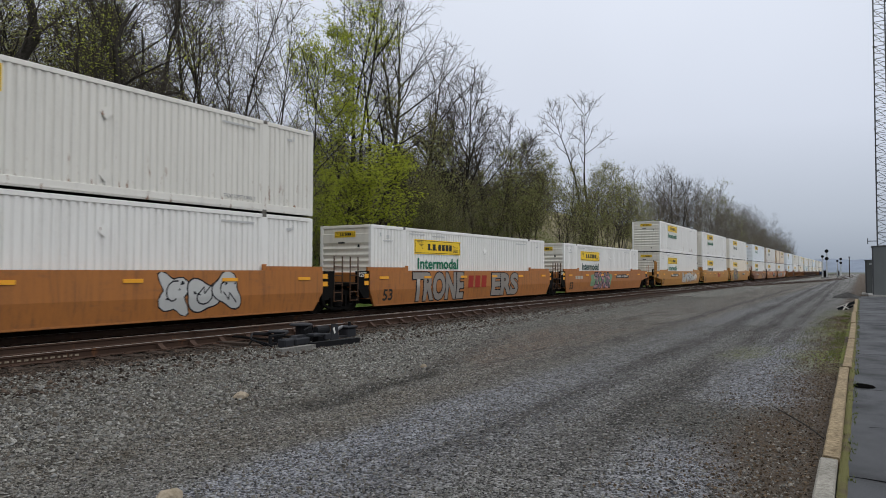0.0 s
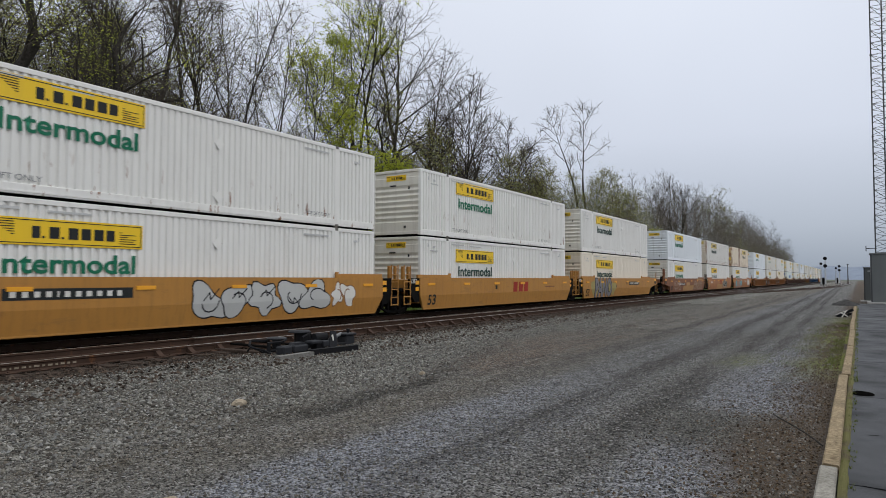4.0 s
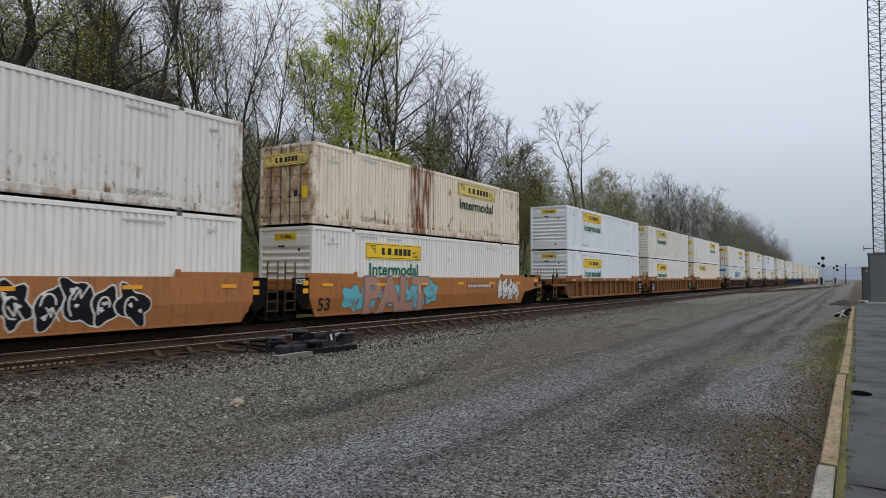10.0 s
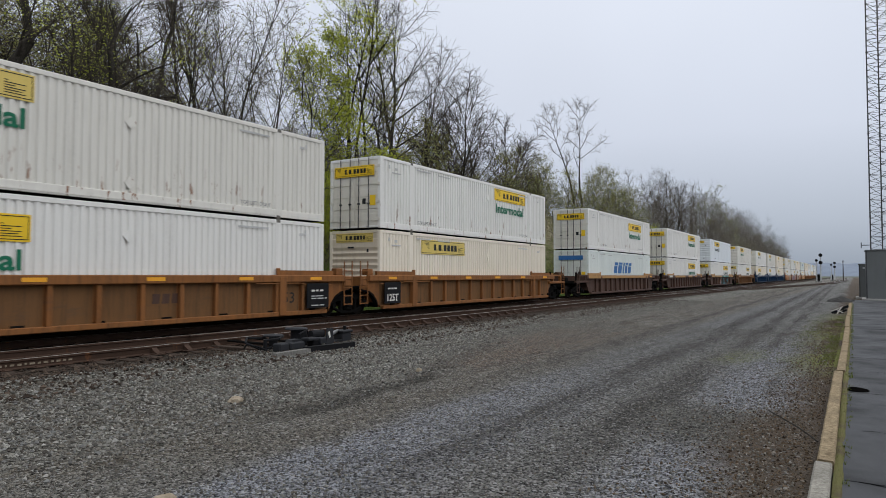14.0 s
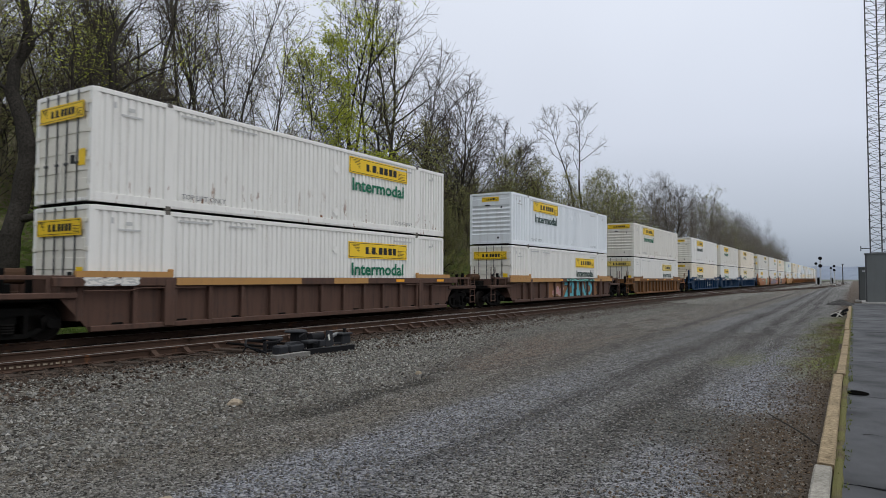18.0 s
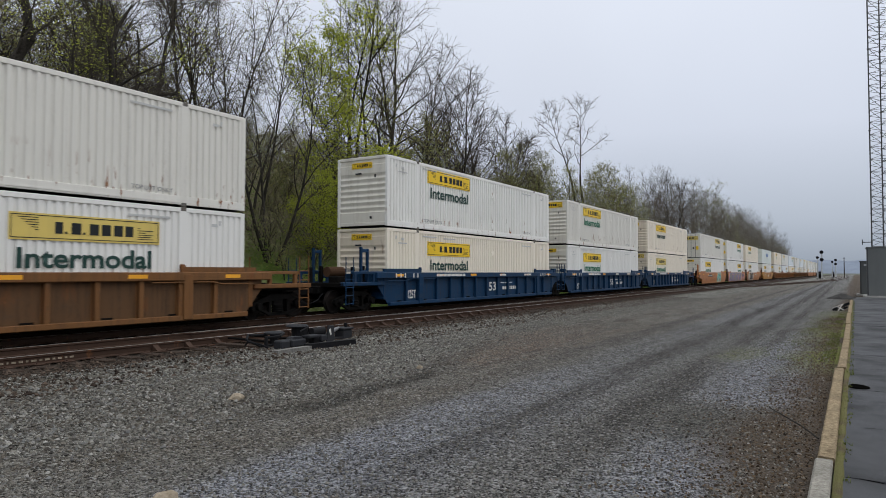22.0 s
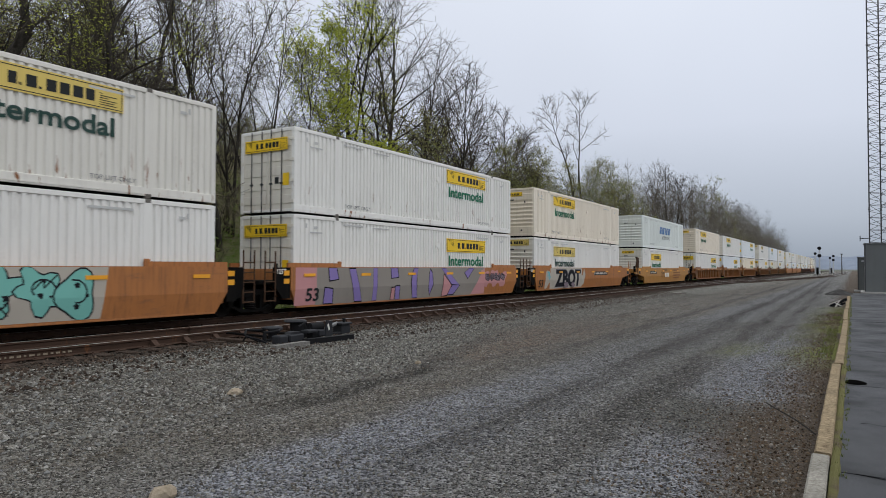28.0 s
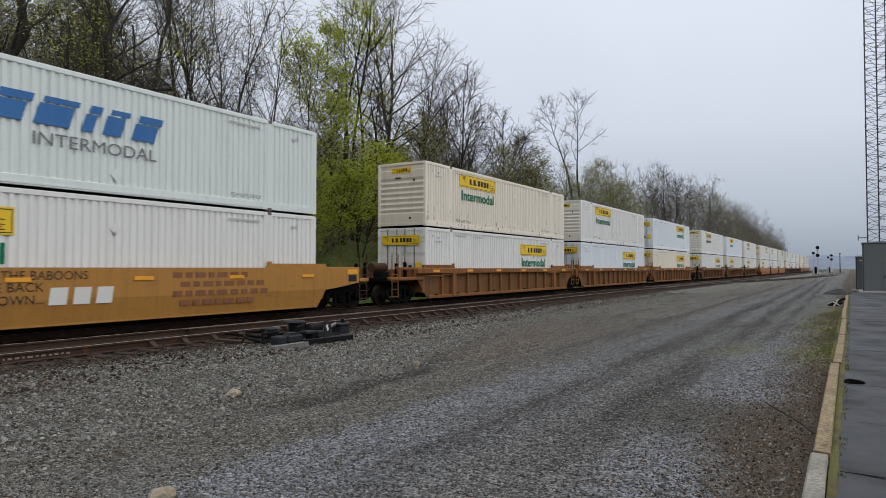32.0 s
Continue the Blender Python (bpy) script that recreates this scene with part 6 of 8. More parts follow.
# single yellow car
car = stack(464.5, "smooth", "yellow", FF, (W, 0, "panel", {"lift": -0.24}), (PALEGREEN, 0, "slant_word"), "with white mark and brushed words")
plate_bars(car, 1.7, 4.0)
emblem(car, 7.2, 8.8, 0.66, 1.06, SPRAY["white"])
for i, (txt, o, z) in enumerate((("THE BABOONS", 6.2, 1.24), ("ARE BACK", 5.7, 0.98), ("IN TOWN...", 5.6, 0.70))):
    write(txt, 0.20, INK, car, at(o), -SIDE - 0.004, z, (1.9, 1.4, 1.5)[i], "brushed_words", "brushed dark words")
for i in range(4):
    bars(car, at(10.4 + 0.25 * (i % 2)), 1.24 - 0.25 * i, [0.3, 0.22, 0.34, 0.2, 0.36, 0.3, 0.25, 0.3, 0.3][: 7 + i % 3], 0.15, CAR["brown"], gap=0.1)
# the tail
tail_rng = random.Random(21)
s = 487.5
k = 0
kinds = [("ribbed", "ribbed"), ("ribbed", "rust"), ("smooth", "orange"), ("ribbed", "maroon"), ("smooth", "brown")]
mats = [W, W, C, GREYW, COOL, W]
while s < 780:
    st, co = kinds[k % len(kinds)]
    for i, ends in enumerate((FJ, JJ, JF)):
        d1, d2 = tail_rng.random() < 0.25, tail_rng.random() < 0.3
        stack(s, st, co, ends, (mats[tail_rng.randrange(6)], d1, "panel"), (mats[tail_rng.randrange(6)], d2, "panel", OLD if tail_rng.random() < 0.3 else {}), small=(s < 560))
        s += 19.3
    s += 4.05
    k += 1


# ---- trees ----
def grow(seed, height, lean_out, leaders, spread, fork=0.32, twigs=2, order=7):
    """A tree's limbs as (start, end, radius, radius, depth): leaders, boughs, branches, twigs."""
    rng = random.Random(seed)
    limbs = []

    def run(p, d, length, r, n, depth, wob, rise, taper):
        """Lays n pieces from p along d; yields each joint."""
        q = p.copy()
        for i in range(n):
            d = (d + Vector((rng.gauss(0, wob), rng.gauss(0, wob), rng.gauss(0, wob * 0.5) + rise))).normalized()
            r2 = max(0.008, r * taper)
            e = q + d * (length / n)
            limbs.append((q.copy(), e.copy(), r, r2, depth))
            q, r = e, r2
            yield (i + 1) / n, q, d, r

    def side(d, angle):
        a = rng.uniform(0, 2 * math.pi)
        u = d.orthogonal().normalized()
        u = u * math.cos(a) + d.cross(u) * math.sin(a)
        return (d * math.cos(angle) + u * math.sin(angle)).normalized()
    def shoots(q, d, r, depth):
        """Thin twigs along a limb."""
        for _ in range(twigs):
            for t, q1, d1, r1 in run(q, side(d, 0.75 * rng.uniform(0.5, 1.2)), rng.uniform(0.4, 1.1), min(r * 0.5, 0.010 if order > 5 else 0.022), 2, 5, 0.10, 0.05, 0.7):
                if t < 1 or rng.random() < 0.5:
                    for _ in run(q1, side(d1, 0.6), rng.uniform(0.25, 0.6), 0.0065 if order > 5 else 0.014, 1, 5, 0.1, 0.03, 0.7):
                        pass

    def limb(p, d, length, r, level):
        """One limb; it forks at its end, the stronger fork keeping its line."""
        for t, q, d1, r1 in run(p, d, length, r, 3, min(level, 4), 0.055 + 0.006 * level, 0.035 if spread < 0.7 else 0.012, 0.97):
            if level >= 4 and rng.random() < 0.62 and (t < 0.99 or level >= order):
                shoots(q, d1, r1, level)
            elif level == 2 and t < 0.9 and rng.random() < 0.6:
                limb(q, side(d1, spread * rng.uniform(0.7, 1.1)), length * rng.uniform(0.45, 0.7), r1 * 0.4, 4)
        if level < order:
            limb(q, side(d1, 0.22 * rng.uniform(0.3, 1.2)), length * rng.uniform(0.76, 0.88), r1 * 0.78, level + 1)
            limb(q, side(d1, spread * rng.uniform(0.6, 1.05)), length * rng.uniform(0.6, 0.8), r1 * 0.66, level + 1 + (level > 2 and rng.random() < 0.4))
    for i in range(leaders):
        a = 2 * math.pi * (i + rng.random() * 0.6) / leaders
        off = 0.2 if leaders > 1 else 0.0
        base = Vector((off * math.cos(a), off * math.sin(a), -0.4))
        d = Vector((lean_out * math.cos(a), lean_out * math.sin(a), 1)).normalized()
        tall = height * (1.0 if i == 0 else rng.uniform(0.75, 0.95))
        last = None
        for t, q, d1, r in run(base, d, tall * fork, height * 0.0088 + 0.03, 5, 0, 0.05, 0.02, 0.94):
            if t > 0.5 and rng.random() < 0.55:
                limb(q, side(d1, 1.1 * spread), tall * (1 - fork) / 5.0, r * 0.45, 3)
        limb(q, side(d1, 0.15), tall * (1 - fork) / 4.1, r * 0.85, 1)
        limb(q, side(d1, spread * 0.75), tall * (1 - fork) / 4.4, r * 0.66, 2)
    return limbs


def tree_kind(name, seed, height, lean_out, leaders, spread, fork=0.32, twigs=2, leaf=None, leaves=0, size=0.06, low=0.2, order=7):
    limbs = grow(seed, height, lean_out, leaders, spread, fork, twigs, order)
    wood, fine, crown = Geo(), Geo(), Geo()
    limbs = [b for b in limbs if math.hypot(b[1].x, b[1].y) < 0.42 * height + 0.4 * (height < 5)]
    for p, q, r0, r1, depth in limbs:
        if depth <= 3:
            wood.tube(p, q, r0, r1, 8 if depth == 0 else 5 if depth < 3 else 4, caps=False)
        else:
            fine.tube(p, q, r0, r1, 3, caps=False)
    rng = random.Random(seed + 1)
    pts = [q for _, q, _, _, d in limbs if d >= 4 and q.z > low * height]
    for _ in range(leaves):
        c = rng.choice(pts) + Vector((rng.gauss(0, 0.14), rng.gauss(0, 0.14), rng.gauss(0, 0.12)))
        u = Vector((rng.gauss(0, 1), rng.gauss(0, 1), rng.gauss(0, 0.6))).normalized()
        w = u.orthogonal().normalized()
        s = size * rng.uniform(0.6, 1.5)
        crown.add([tuple(c - u * s), tuple(c + w * s * 0.5), tuple(c + u * s), tuple(c - w * s * 0.5)], [(0, 1, 2, 3)])
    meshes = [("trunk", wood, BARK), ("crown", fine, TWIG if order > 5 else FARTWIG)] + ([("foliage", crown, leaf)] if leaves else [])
    out = []
    for n, g, m in meshes:
        me = bpy.data.meshes.new(n)
        me.from_pydata([tuple(v) for v in g.v], [], g.f)
        me.materials.append(m)
        if n == "trunk":
            me.polygons.foreach_set("use_smooth", [True] * len(me.polygons))
        out.append((n, me))
    zs = sorted(v[2] for v in fine.v)
    return name, out, zs[int(len(zs) * 0.985)]


def bough(limbs, rng, p, d, length, r, level, rise, top, coarse=False):
    """One limb with its side shoots, level 1 (limb) to 3 (twig); it bends up as it goes."""
    n = ((0, 4, 2, 1) if coarse else (0, 6, 4, 2))[level]
    q, r0 = p.copy(), r
    spin = rng.uniform(0, 6.28)
    for i in range(n):
        wob = (0, 0.12, 0.17, 0.22)[level]
        d = (d + Vector((rng.gauss(0, wob), rng.gauss(0, wob), rng.gauss(0, wob * 0.6) + rise))).normalized()
        r1 = max((0, 0.018, 0.011, 0.006)[level] * (top[2] if len(top) > 2 else 1.0), r0 * (1 - 0.85 * (i + 1) / n))
        e = q + d * (length / n)
        limbs.append((q.copy(), e.copy(), r, r1, level + 1 if level < 3 else 5))
        q, r = e, r1
        if level < 3 and (i > 0 or level == 2):
            for _ in range(top[level - 1]):
                spin += 2.4 + rng.uniform(-0.5, 0.5)
                u = d.orthogonal().normalized()
                u = u * math.cos(spin) + d.cross(u) * math.sin(spin)
                ang = rng.uniform(0.6, 1.15)
                left = length * (1 - 0.6 * i / n)
                bough(limbs, rng, q, (d * math.cos(ang) + u * math.sin(ang)).normalized(), left * rng.uniform(0.30, 0.52) if level == 1 else rng.uniform(0.3, 1.1), r * 0.6, level + 1, 0.05, top, coarse)


def stemmed(seed, height, stems, lean_out, first, limbs_at, reach, angle, rise=0.06, top=(2, 2), thick=1.0, bow=0.0, coarse=False):
    """A wood's tree: straight stems that keep on to the top, limbs from 'first' upward, shorter towards the tip."""
    rng = random.Random(seed)
    limbs = []
    for k in range(stems):
        a = 6.28 * k / stems + rng.uniform(0, 1.2)
        d = Vector((lean_out * math.cos(a), lean_out * math.sin(a), 1)).normalized()
        tall = height * (1.0 if k == 0 else rng.uniform(0.78, 0.97))
        q = Vector((0.12 * math.cos(a), 0.12 * math.sin(a), -0.4)) if stems > 1 else Vector((0, 0, -0.4))
        n = 9 if coarse else 16
        r0 = (0.0075 * height + 0.03) * thick * (1.0 if stems == 1 else 0.8)
        r, spin = r0, rng.uniform(0, 6.28)
        for i in range(n):
            t = (i + 1) / n
            d = (d + Vector((rng.gauss(0, 0.05) + bow * math.cos(a) * 0.02, rng.gauss(0, 0.05) + bow * math.sin(a) * 0.02, 0.03))).normalized()
            r1 = max(0.012, r0 * (1 - 0.93 * t ** 0.9))
            e = q + d * (tall / n)
            limbs.append((q.copy(), e.copy(), r, r1, 0 if t < 0.6 else 1))
            q, r = e, r1
            if t < first:
                continue
            up = (t - first) / (1 - first)
            for _ in range(limbs_at if rng.random() < 0.8 else limbs_at - 1):
                spin += 2.4 + rng.uniform(-0.4, 0.4)
                u = Vector((math.cos(spin), math.sin(spin), 0))
                tops = top if up < 0.65 else (1, 1, *top[2:])
                ang = angle * rng.uniform(0.75, 1.15) * (1 - 0.35 * up)
                bough(limbs, rng, q, (d * math.cos(ang) + u * math.sin(ang)).normalized(), reach * height * (0.72 + 0.9 * up - 1.35 * up * up) * rng.uniform(0.6, 1.2), max(0.025, r * 0.68), 1, rise, tops, coarse)
    return limbs


def gnarled(seed, paths, top=(2, 2)):
    """An old tree by its main limbs, each a run of (x, y, z, radius); boughs spring from all along them."""
    rng = random.Random(seed)
    limbs = []
    for path in paths:
        spin = rng.uniform(0, 6.28)
        for (ax, ay, az, ar), (bx, by, bz, br) in zip(path, path[1:]):
            p, e = Vector((ax, ay, az)), Vector((bx, by, bz))
            n = max(2, int((e - p).length / 0.7))
            prev = p
            for i in range(1, n + 1):
                t = i / n
                q = p.lerp(e, t) + (Vector((rng.gauss(0, 0.07), rng.gauss(0, 0.07), rng.gauss(0, 0.07))) if i < n else Vector())
                r_a, r_b = ar + (br - ar) * (i - 1) / n, ar + (br - ar) * t
                limbs.append((prev.copy(), q.copy(), r_a, r_b, 0 if r_a > 0.12 else 1))
                d = (q - prev).normalized()
                prev = q
                if r_b < 0.24 and q.z > 2.0 and rng.random() < 0.75:
                    spin += 2.4
                    u = d.orthogonal().normalized()
                    u = u * math.cos(spin) + d.cross(u) * math.sin(spin)
                    bough(limbs, rng, q, (d * 0.55 + u * 0.8 + Vector((0, 0, 0.25))).normalized(), rng.uniform(1.6, 3.4), min(0.07, r_b * 0.5), 1, 0.05, top)
    return limbs


def tree_meshes(name, limbs, seed, leaf=None, leaves=0, size=0.06, band=(0.0, 9e9), bark=None, twig=None):
    """Trunk, crown of branches and, where there is any, foliage."""
    wood, fine, crown = Geo(), Geo(), Geo()
    for p, q, r0, r1, depth in limbs:
        if depth <= 2:
            lap = (q - p).normalized() * min(r0, 0.2) * 0.5
            wood.tube(p - lap, q + lap, r0, r1, 8 if depth == 0 else 4, caps=False)
        else:
            fine.tube(p, q, r0, r1, 3, caps=False)
    rng = random.Random(seed + 1)
    pts = [q for _, q, _, _, d in limbs if d >= 3 and band[0] < q.z < band[1]]
    for _ in range(leaves if pts else 0):
        c = rng.choice(pts) + Vector((rng.gauss(0, 0.13), rng.gauss(0, 0.13), rng.gauss(0, 0.12)))
        u = Vector((rng.gauss(0, 1), rng.gauss(0, 1), rng.gauss(0, 0.6))).normalized()
        w = u.orthogonal().normalized()
        k = size * rng.uniform(0.6, 1.5)
        crown.add([tuple(c - u * k), tuple(c + w * k * 0.5), tuple(c + u * k), tuple(c - w * k * 0.5)], [(0, 1, 2, 3)])
    out = []
    for n, g, m in [("trunk", wood, bark or BARK), ("crown", fine, twig or TWIG)] + ([("foliage", crown, leaf)] if leaves else []):
        me = bpy.data.meshes.new(n)
        me.from_pydata([tuple(v) for v in g.v], [], g.f)
        me.materials.append(m)
        if n == "trunk":
            me.polygons.foreach_set("use_smooth", [True] * len(me.polygons))
        out.append((n, me))
    zs = sorted(v[2] for v in fine.v)
    return name, out, zs[int(len(zs) * 0.99)]


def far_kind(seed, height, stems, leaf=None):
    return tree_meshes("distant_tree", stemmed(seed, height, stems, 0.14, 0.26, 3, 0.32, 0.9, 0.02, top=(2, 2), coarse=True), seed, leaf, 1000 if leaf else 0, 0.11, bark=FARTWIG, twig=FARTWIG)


TREES = {
    "slim": [tree_meshes("bare_tree", stemmed(201 + i, 17, (1, 2, 1, 2)[i], 0.10, (0.40, 0.45, 0.30, 0.35)[i], 2, 0.22, 0.75, 0.03, (2, 1)), 201 + i, LEAF_OLIVE, 1100, 0.045) for i in range(4)],
    "dome": [tree_meshes("bare_tree", stemmed(211 + i, 18, (1, 2)[i], 0.14, (0.30, 0.34)[i], 2, 0.34, 0.95, 0.03, (2, 1, 1.2), 1.5), 211 + i) for i in range(2)],
    "oak": [tree_meshes("bare_tree", stemmed(215 + i, 15, 2, (0.16, 0.24)[i], 0.26, 2, 0.36, 0.95, 0.03, (2, 1, 1.6), 1.6), 215 + i) for i in range(2)],
    "twin": [tree_meshes("bare_tree", stemmed(221, 20, 2, 0.11, 0.58, 2, 0.24, 1.0, 0.03, (1, 1, 1.9), 1.7), 221)],
    "vase": [tree_meshes("blossoming_tree", stemmed(231, 13, 3, 0.42, 0.28, 1, 0.32, 0.7, 0.03, (2, 1)), 231, BLOSSOM, 3000, 0.035, (4, 99)), tree_meshes("bare_tree", stemmed(232, 14, 3, 0.36, 0.32, 1, 0.30, 0.7, 0.03, (2, 1)), 232, LEAF_OLIVE, 1800, 0.045)],
    "lean": [tree_meshes("bare_tree", stemmed(241, 13, 2, 0.40, 0.30, 2, 0.34, 0.9, 0.01, (2, 1, 1.6), 1.5, bow=1.0), 241)],
    "bud": [tree_meshes("budding_tree", stemmed(251 + i, 11, 2, (0.18, 0.30)[i], 0.20, 2, 0.34, 0.95, 0.03, (2, 1), 0.8), 251 + i, LEAF_OLIVE, 5600, 0.068) for i in range(2)],
    "green": [tree_meshes("leafing_tree", stemmed(261, 14, 2, 0.12, 0.40, 2, 0.30, 0.95, 0.03, (1, 1), 0.8), 261, LEAF_BRIGHT, 8000, 0.08, (7.5, 99)), tree_meshes("leafing_tree", stemmed(262, 9, 2, 0.18, 0.16, 2, 0.33, 1.0, 0.02, (1, 1), 0.7), 262, LEAF_BRIGHT, 7000, 0.080), tree_meshes("leafing_tree", stemmed(263, 17, 2, 0.07, 0.45, 1, 0.24, 0.8, 0.04, (1, 2), 1.0), 263, LEAF_BRIGHT, 6000, 0.075, (5.0, 15.5))],
    "gnarled": [tree_meshes("old_gnarled_tree", gnarled(271, (
        ((0, 0, -0.5, 0.34), (0.40, 0, 2.2, 0.29), (0.75, 0.1, 4.0, 0.27), (0.85, 0.1, 5.0, 0.25), (0.55, 0.5, 6.6, 0.20), (0.95, 0.6, 9.2, 0.13), (0.7, 0.4, 12.0, 0.06)),
        ((0.85, 0.1, 5.0, 0.19), (1.35, -0.1, 5.2, 0.18), (1.9, -0.3, 5.8, 0.16), (2.7, -0.5, 6.1, 0.14), (3.1, -0.6, 7.0, 0.11), (3.0, -0.6, 8.4, 0.08), (3.6, -0.8, 10.0, 0.04)),
        ((2.7, -0.5, 6.1, 0.09), (3.6, -0.8, 6.9, 0.07), (5.2, -1.0, 7.3, 0.05)),
        ((0.35, 0, 2.6, 0.13), (1.5, -0.7, 3.1, 0.10), (2.8, -1.0, 3.0, 0.08), (4.3, -1.2, 2.0, 0.04)))), 271, LEAF_BRIGHT, 4200, 0.042, (7.5, 99))],
    "front": [tree_meshes("leaning_tree", gnarled(281, (
        ((0, 0, -0.5, 0.24), (0.35, 0, 2.6, 0.19), (0.55, 0.1, 4.6, 0.16), (0.75, 0.2, 6.6, 0.13), (1.3, 0.3, 9.3, 0.08), (1.9, 0.3, 12.5, 0.04)),
        ((0.5, 0, 3.6, 0.09), (-0.7, -0.4, 5.4, 0.08), (-1.3, -0.6, 7.8, 0.05), (-1.5, -0.6, 10.5, 0.03)),
        ((0.4, 0, 3.0, 0.08), (1.5, -0.5, 4.3, 0.07), (2.6, -0.8, 5.0, 0.05), (3.8, -0.9, 6.6, 0.03)),
        ((0.6, 0.1, 5.2, 0.08), (0.2, 0.6, 7.4, 0.06), (0.4, 0.8, 10.4, 0.03)))), 281)],
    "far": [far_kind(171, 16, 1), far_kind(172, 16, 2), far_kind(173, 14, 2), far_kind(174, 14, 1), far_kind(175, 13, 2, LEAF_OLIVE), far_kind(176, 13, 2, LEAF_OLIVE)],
    "brush": [tree_meshes("bare_shrub", stemmed(291 + i, 3.8, 5, (0.45, 0.7)[i], 0.12, 2, 0.30, 0.7, 0.04, (1, 2), 0.5, coarse=True), 291 + i, LEAF_OLIVE, (600, 1100)[i], 0.045, twig=BRUSHTWIG) for i in range(2)],
    "shrub": [tree_kind("shrub", 151, 3.6, 0.7, 4, 0.9, 0.15, 0, LEAF_DARK, 2600, 0.042, 0.02, order=5), tree_kind("shrub", 152, 3.2, 0.8, 4, 0.9, 0.15, 0, LEAF_OLIVE, 1800, 0.040, 0.02, order=5)],
}
TREE_LABEL = {"gnarled": "thick old tree with crooked dark limbs and thin yellow-green leaf", "front": "bare leaning tree with wide low limbs", "slim": "tall slender bare grey-brown tree on the bank", "dome": "tall bare dark tree with a rounded crown", "oak": "stout bare dark tree with strong spreading limbs", "twin": "tall bare tree with two parallel stems", "vase": "tree fanning out in pale spring twigs", "lean": "bare spreading tree leaning over the line", "bud": "tree with olive-brown opening buds", "far": "distant bare tree in the lineside wood", "green": "slender tree in bright yellow-green leaf", "brush": "tangle of bare brown brush on the slope", "shrub": "tangled low green shrub on the slope"}
BUSHES = ("shrub", "brush")


def plant(kind, x, y, height, turn, variant=None, lean=0.0):
    var = TREES[kind][(variant if variant is not None else int(turn * 7)) % len(TREES[kind])]
    name, parts, top = var
    s = height / top
    ob = thing(name, TREE_LABEL[kind], "shrub" if kind in BUSHES else "tree", "shrubs on the bank" if kind in BUSHES else "trees on the bank")
    for n, me in parts:
        part(n, me, None, ob)
    s *= 1.0 if kind in BUSHES else 1 - 0.8 / max(6.0, height)
    ob.matrix_basis = pose(x, y, ground_z(x, y) - 0.1, lean, 0, turn * 57.3)
    ob.scale = (s, s, s)
    return ob


trng = random.Random(77)
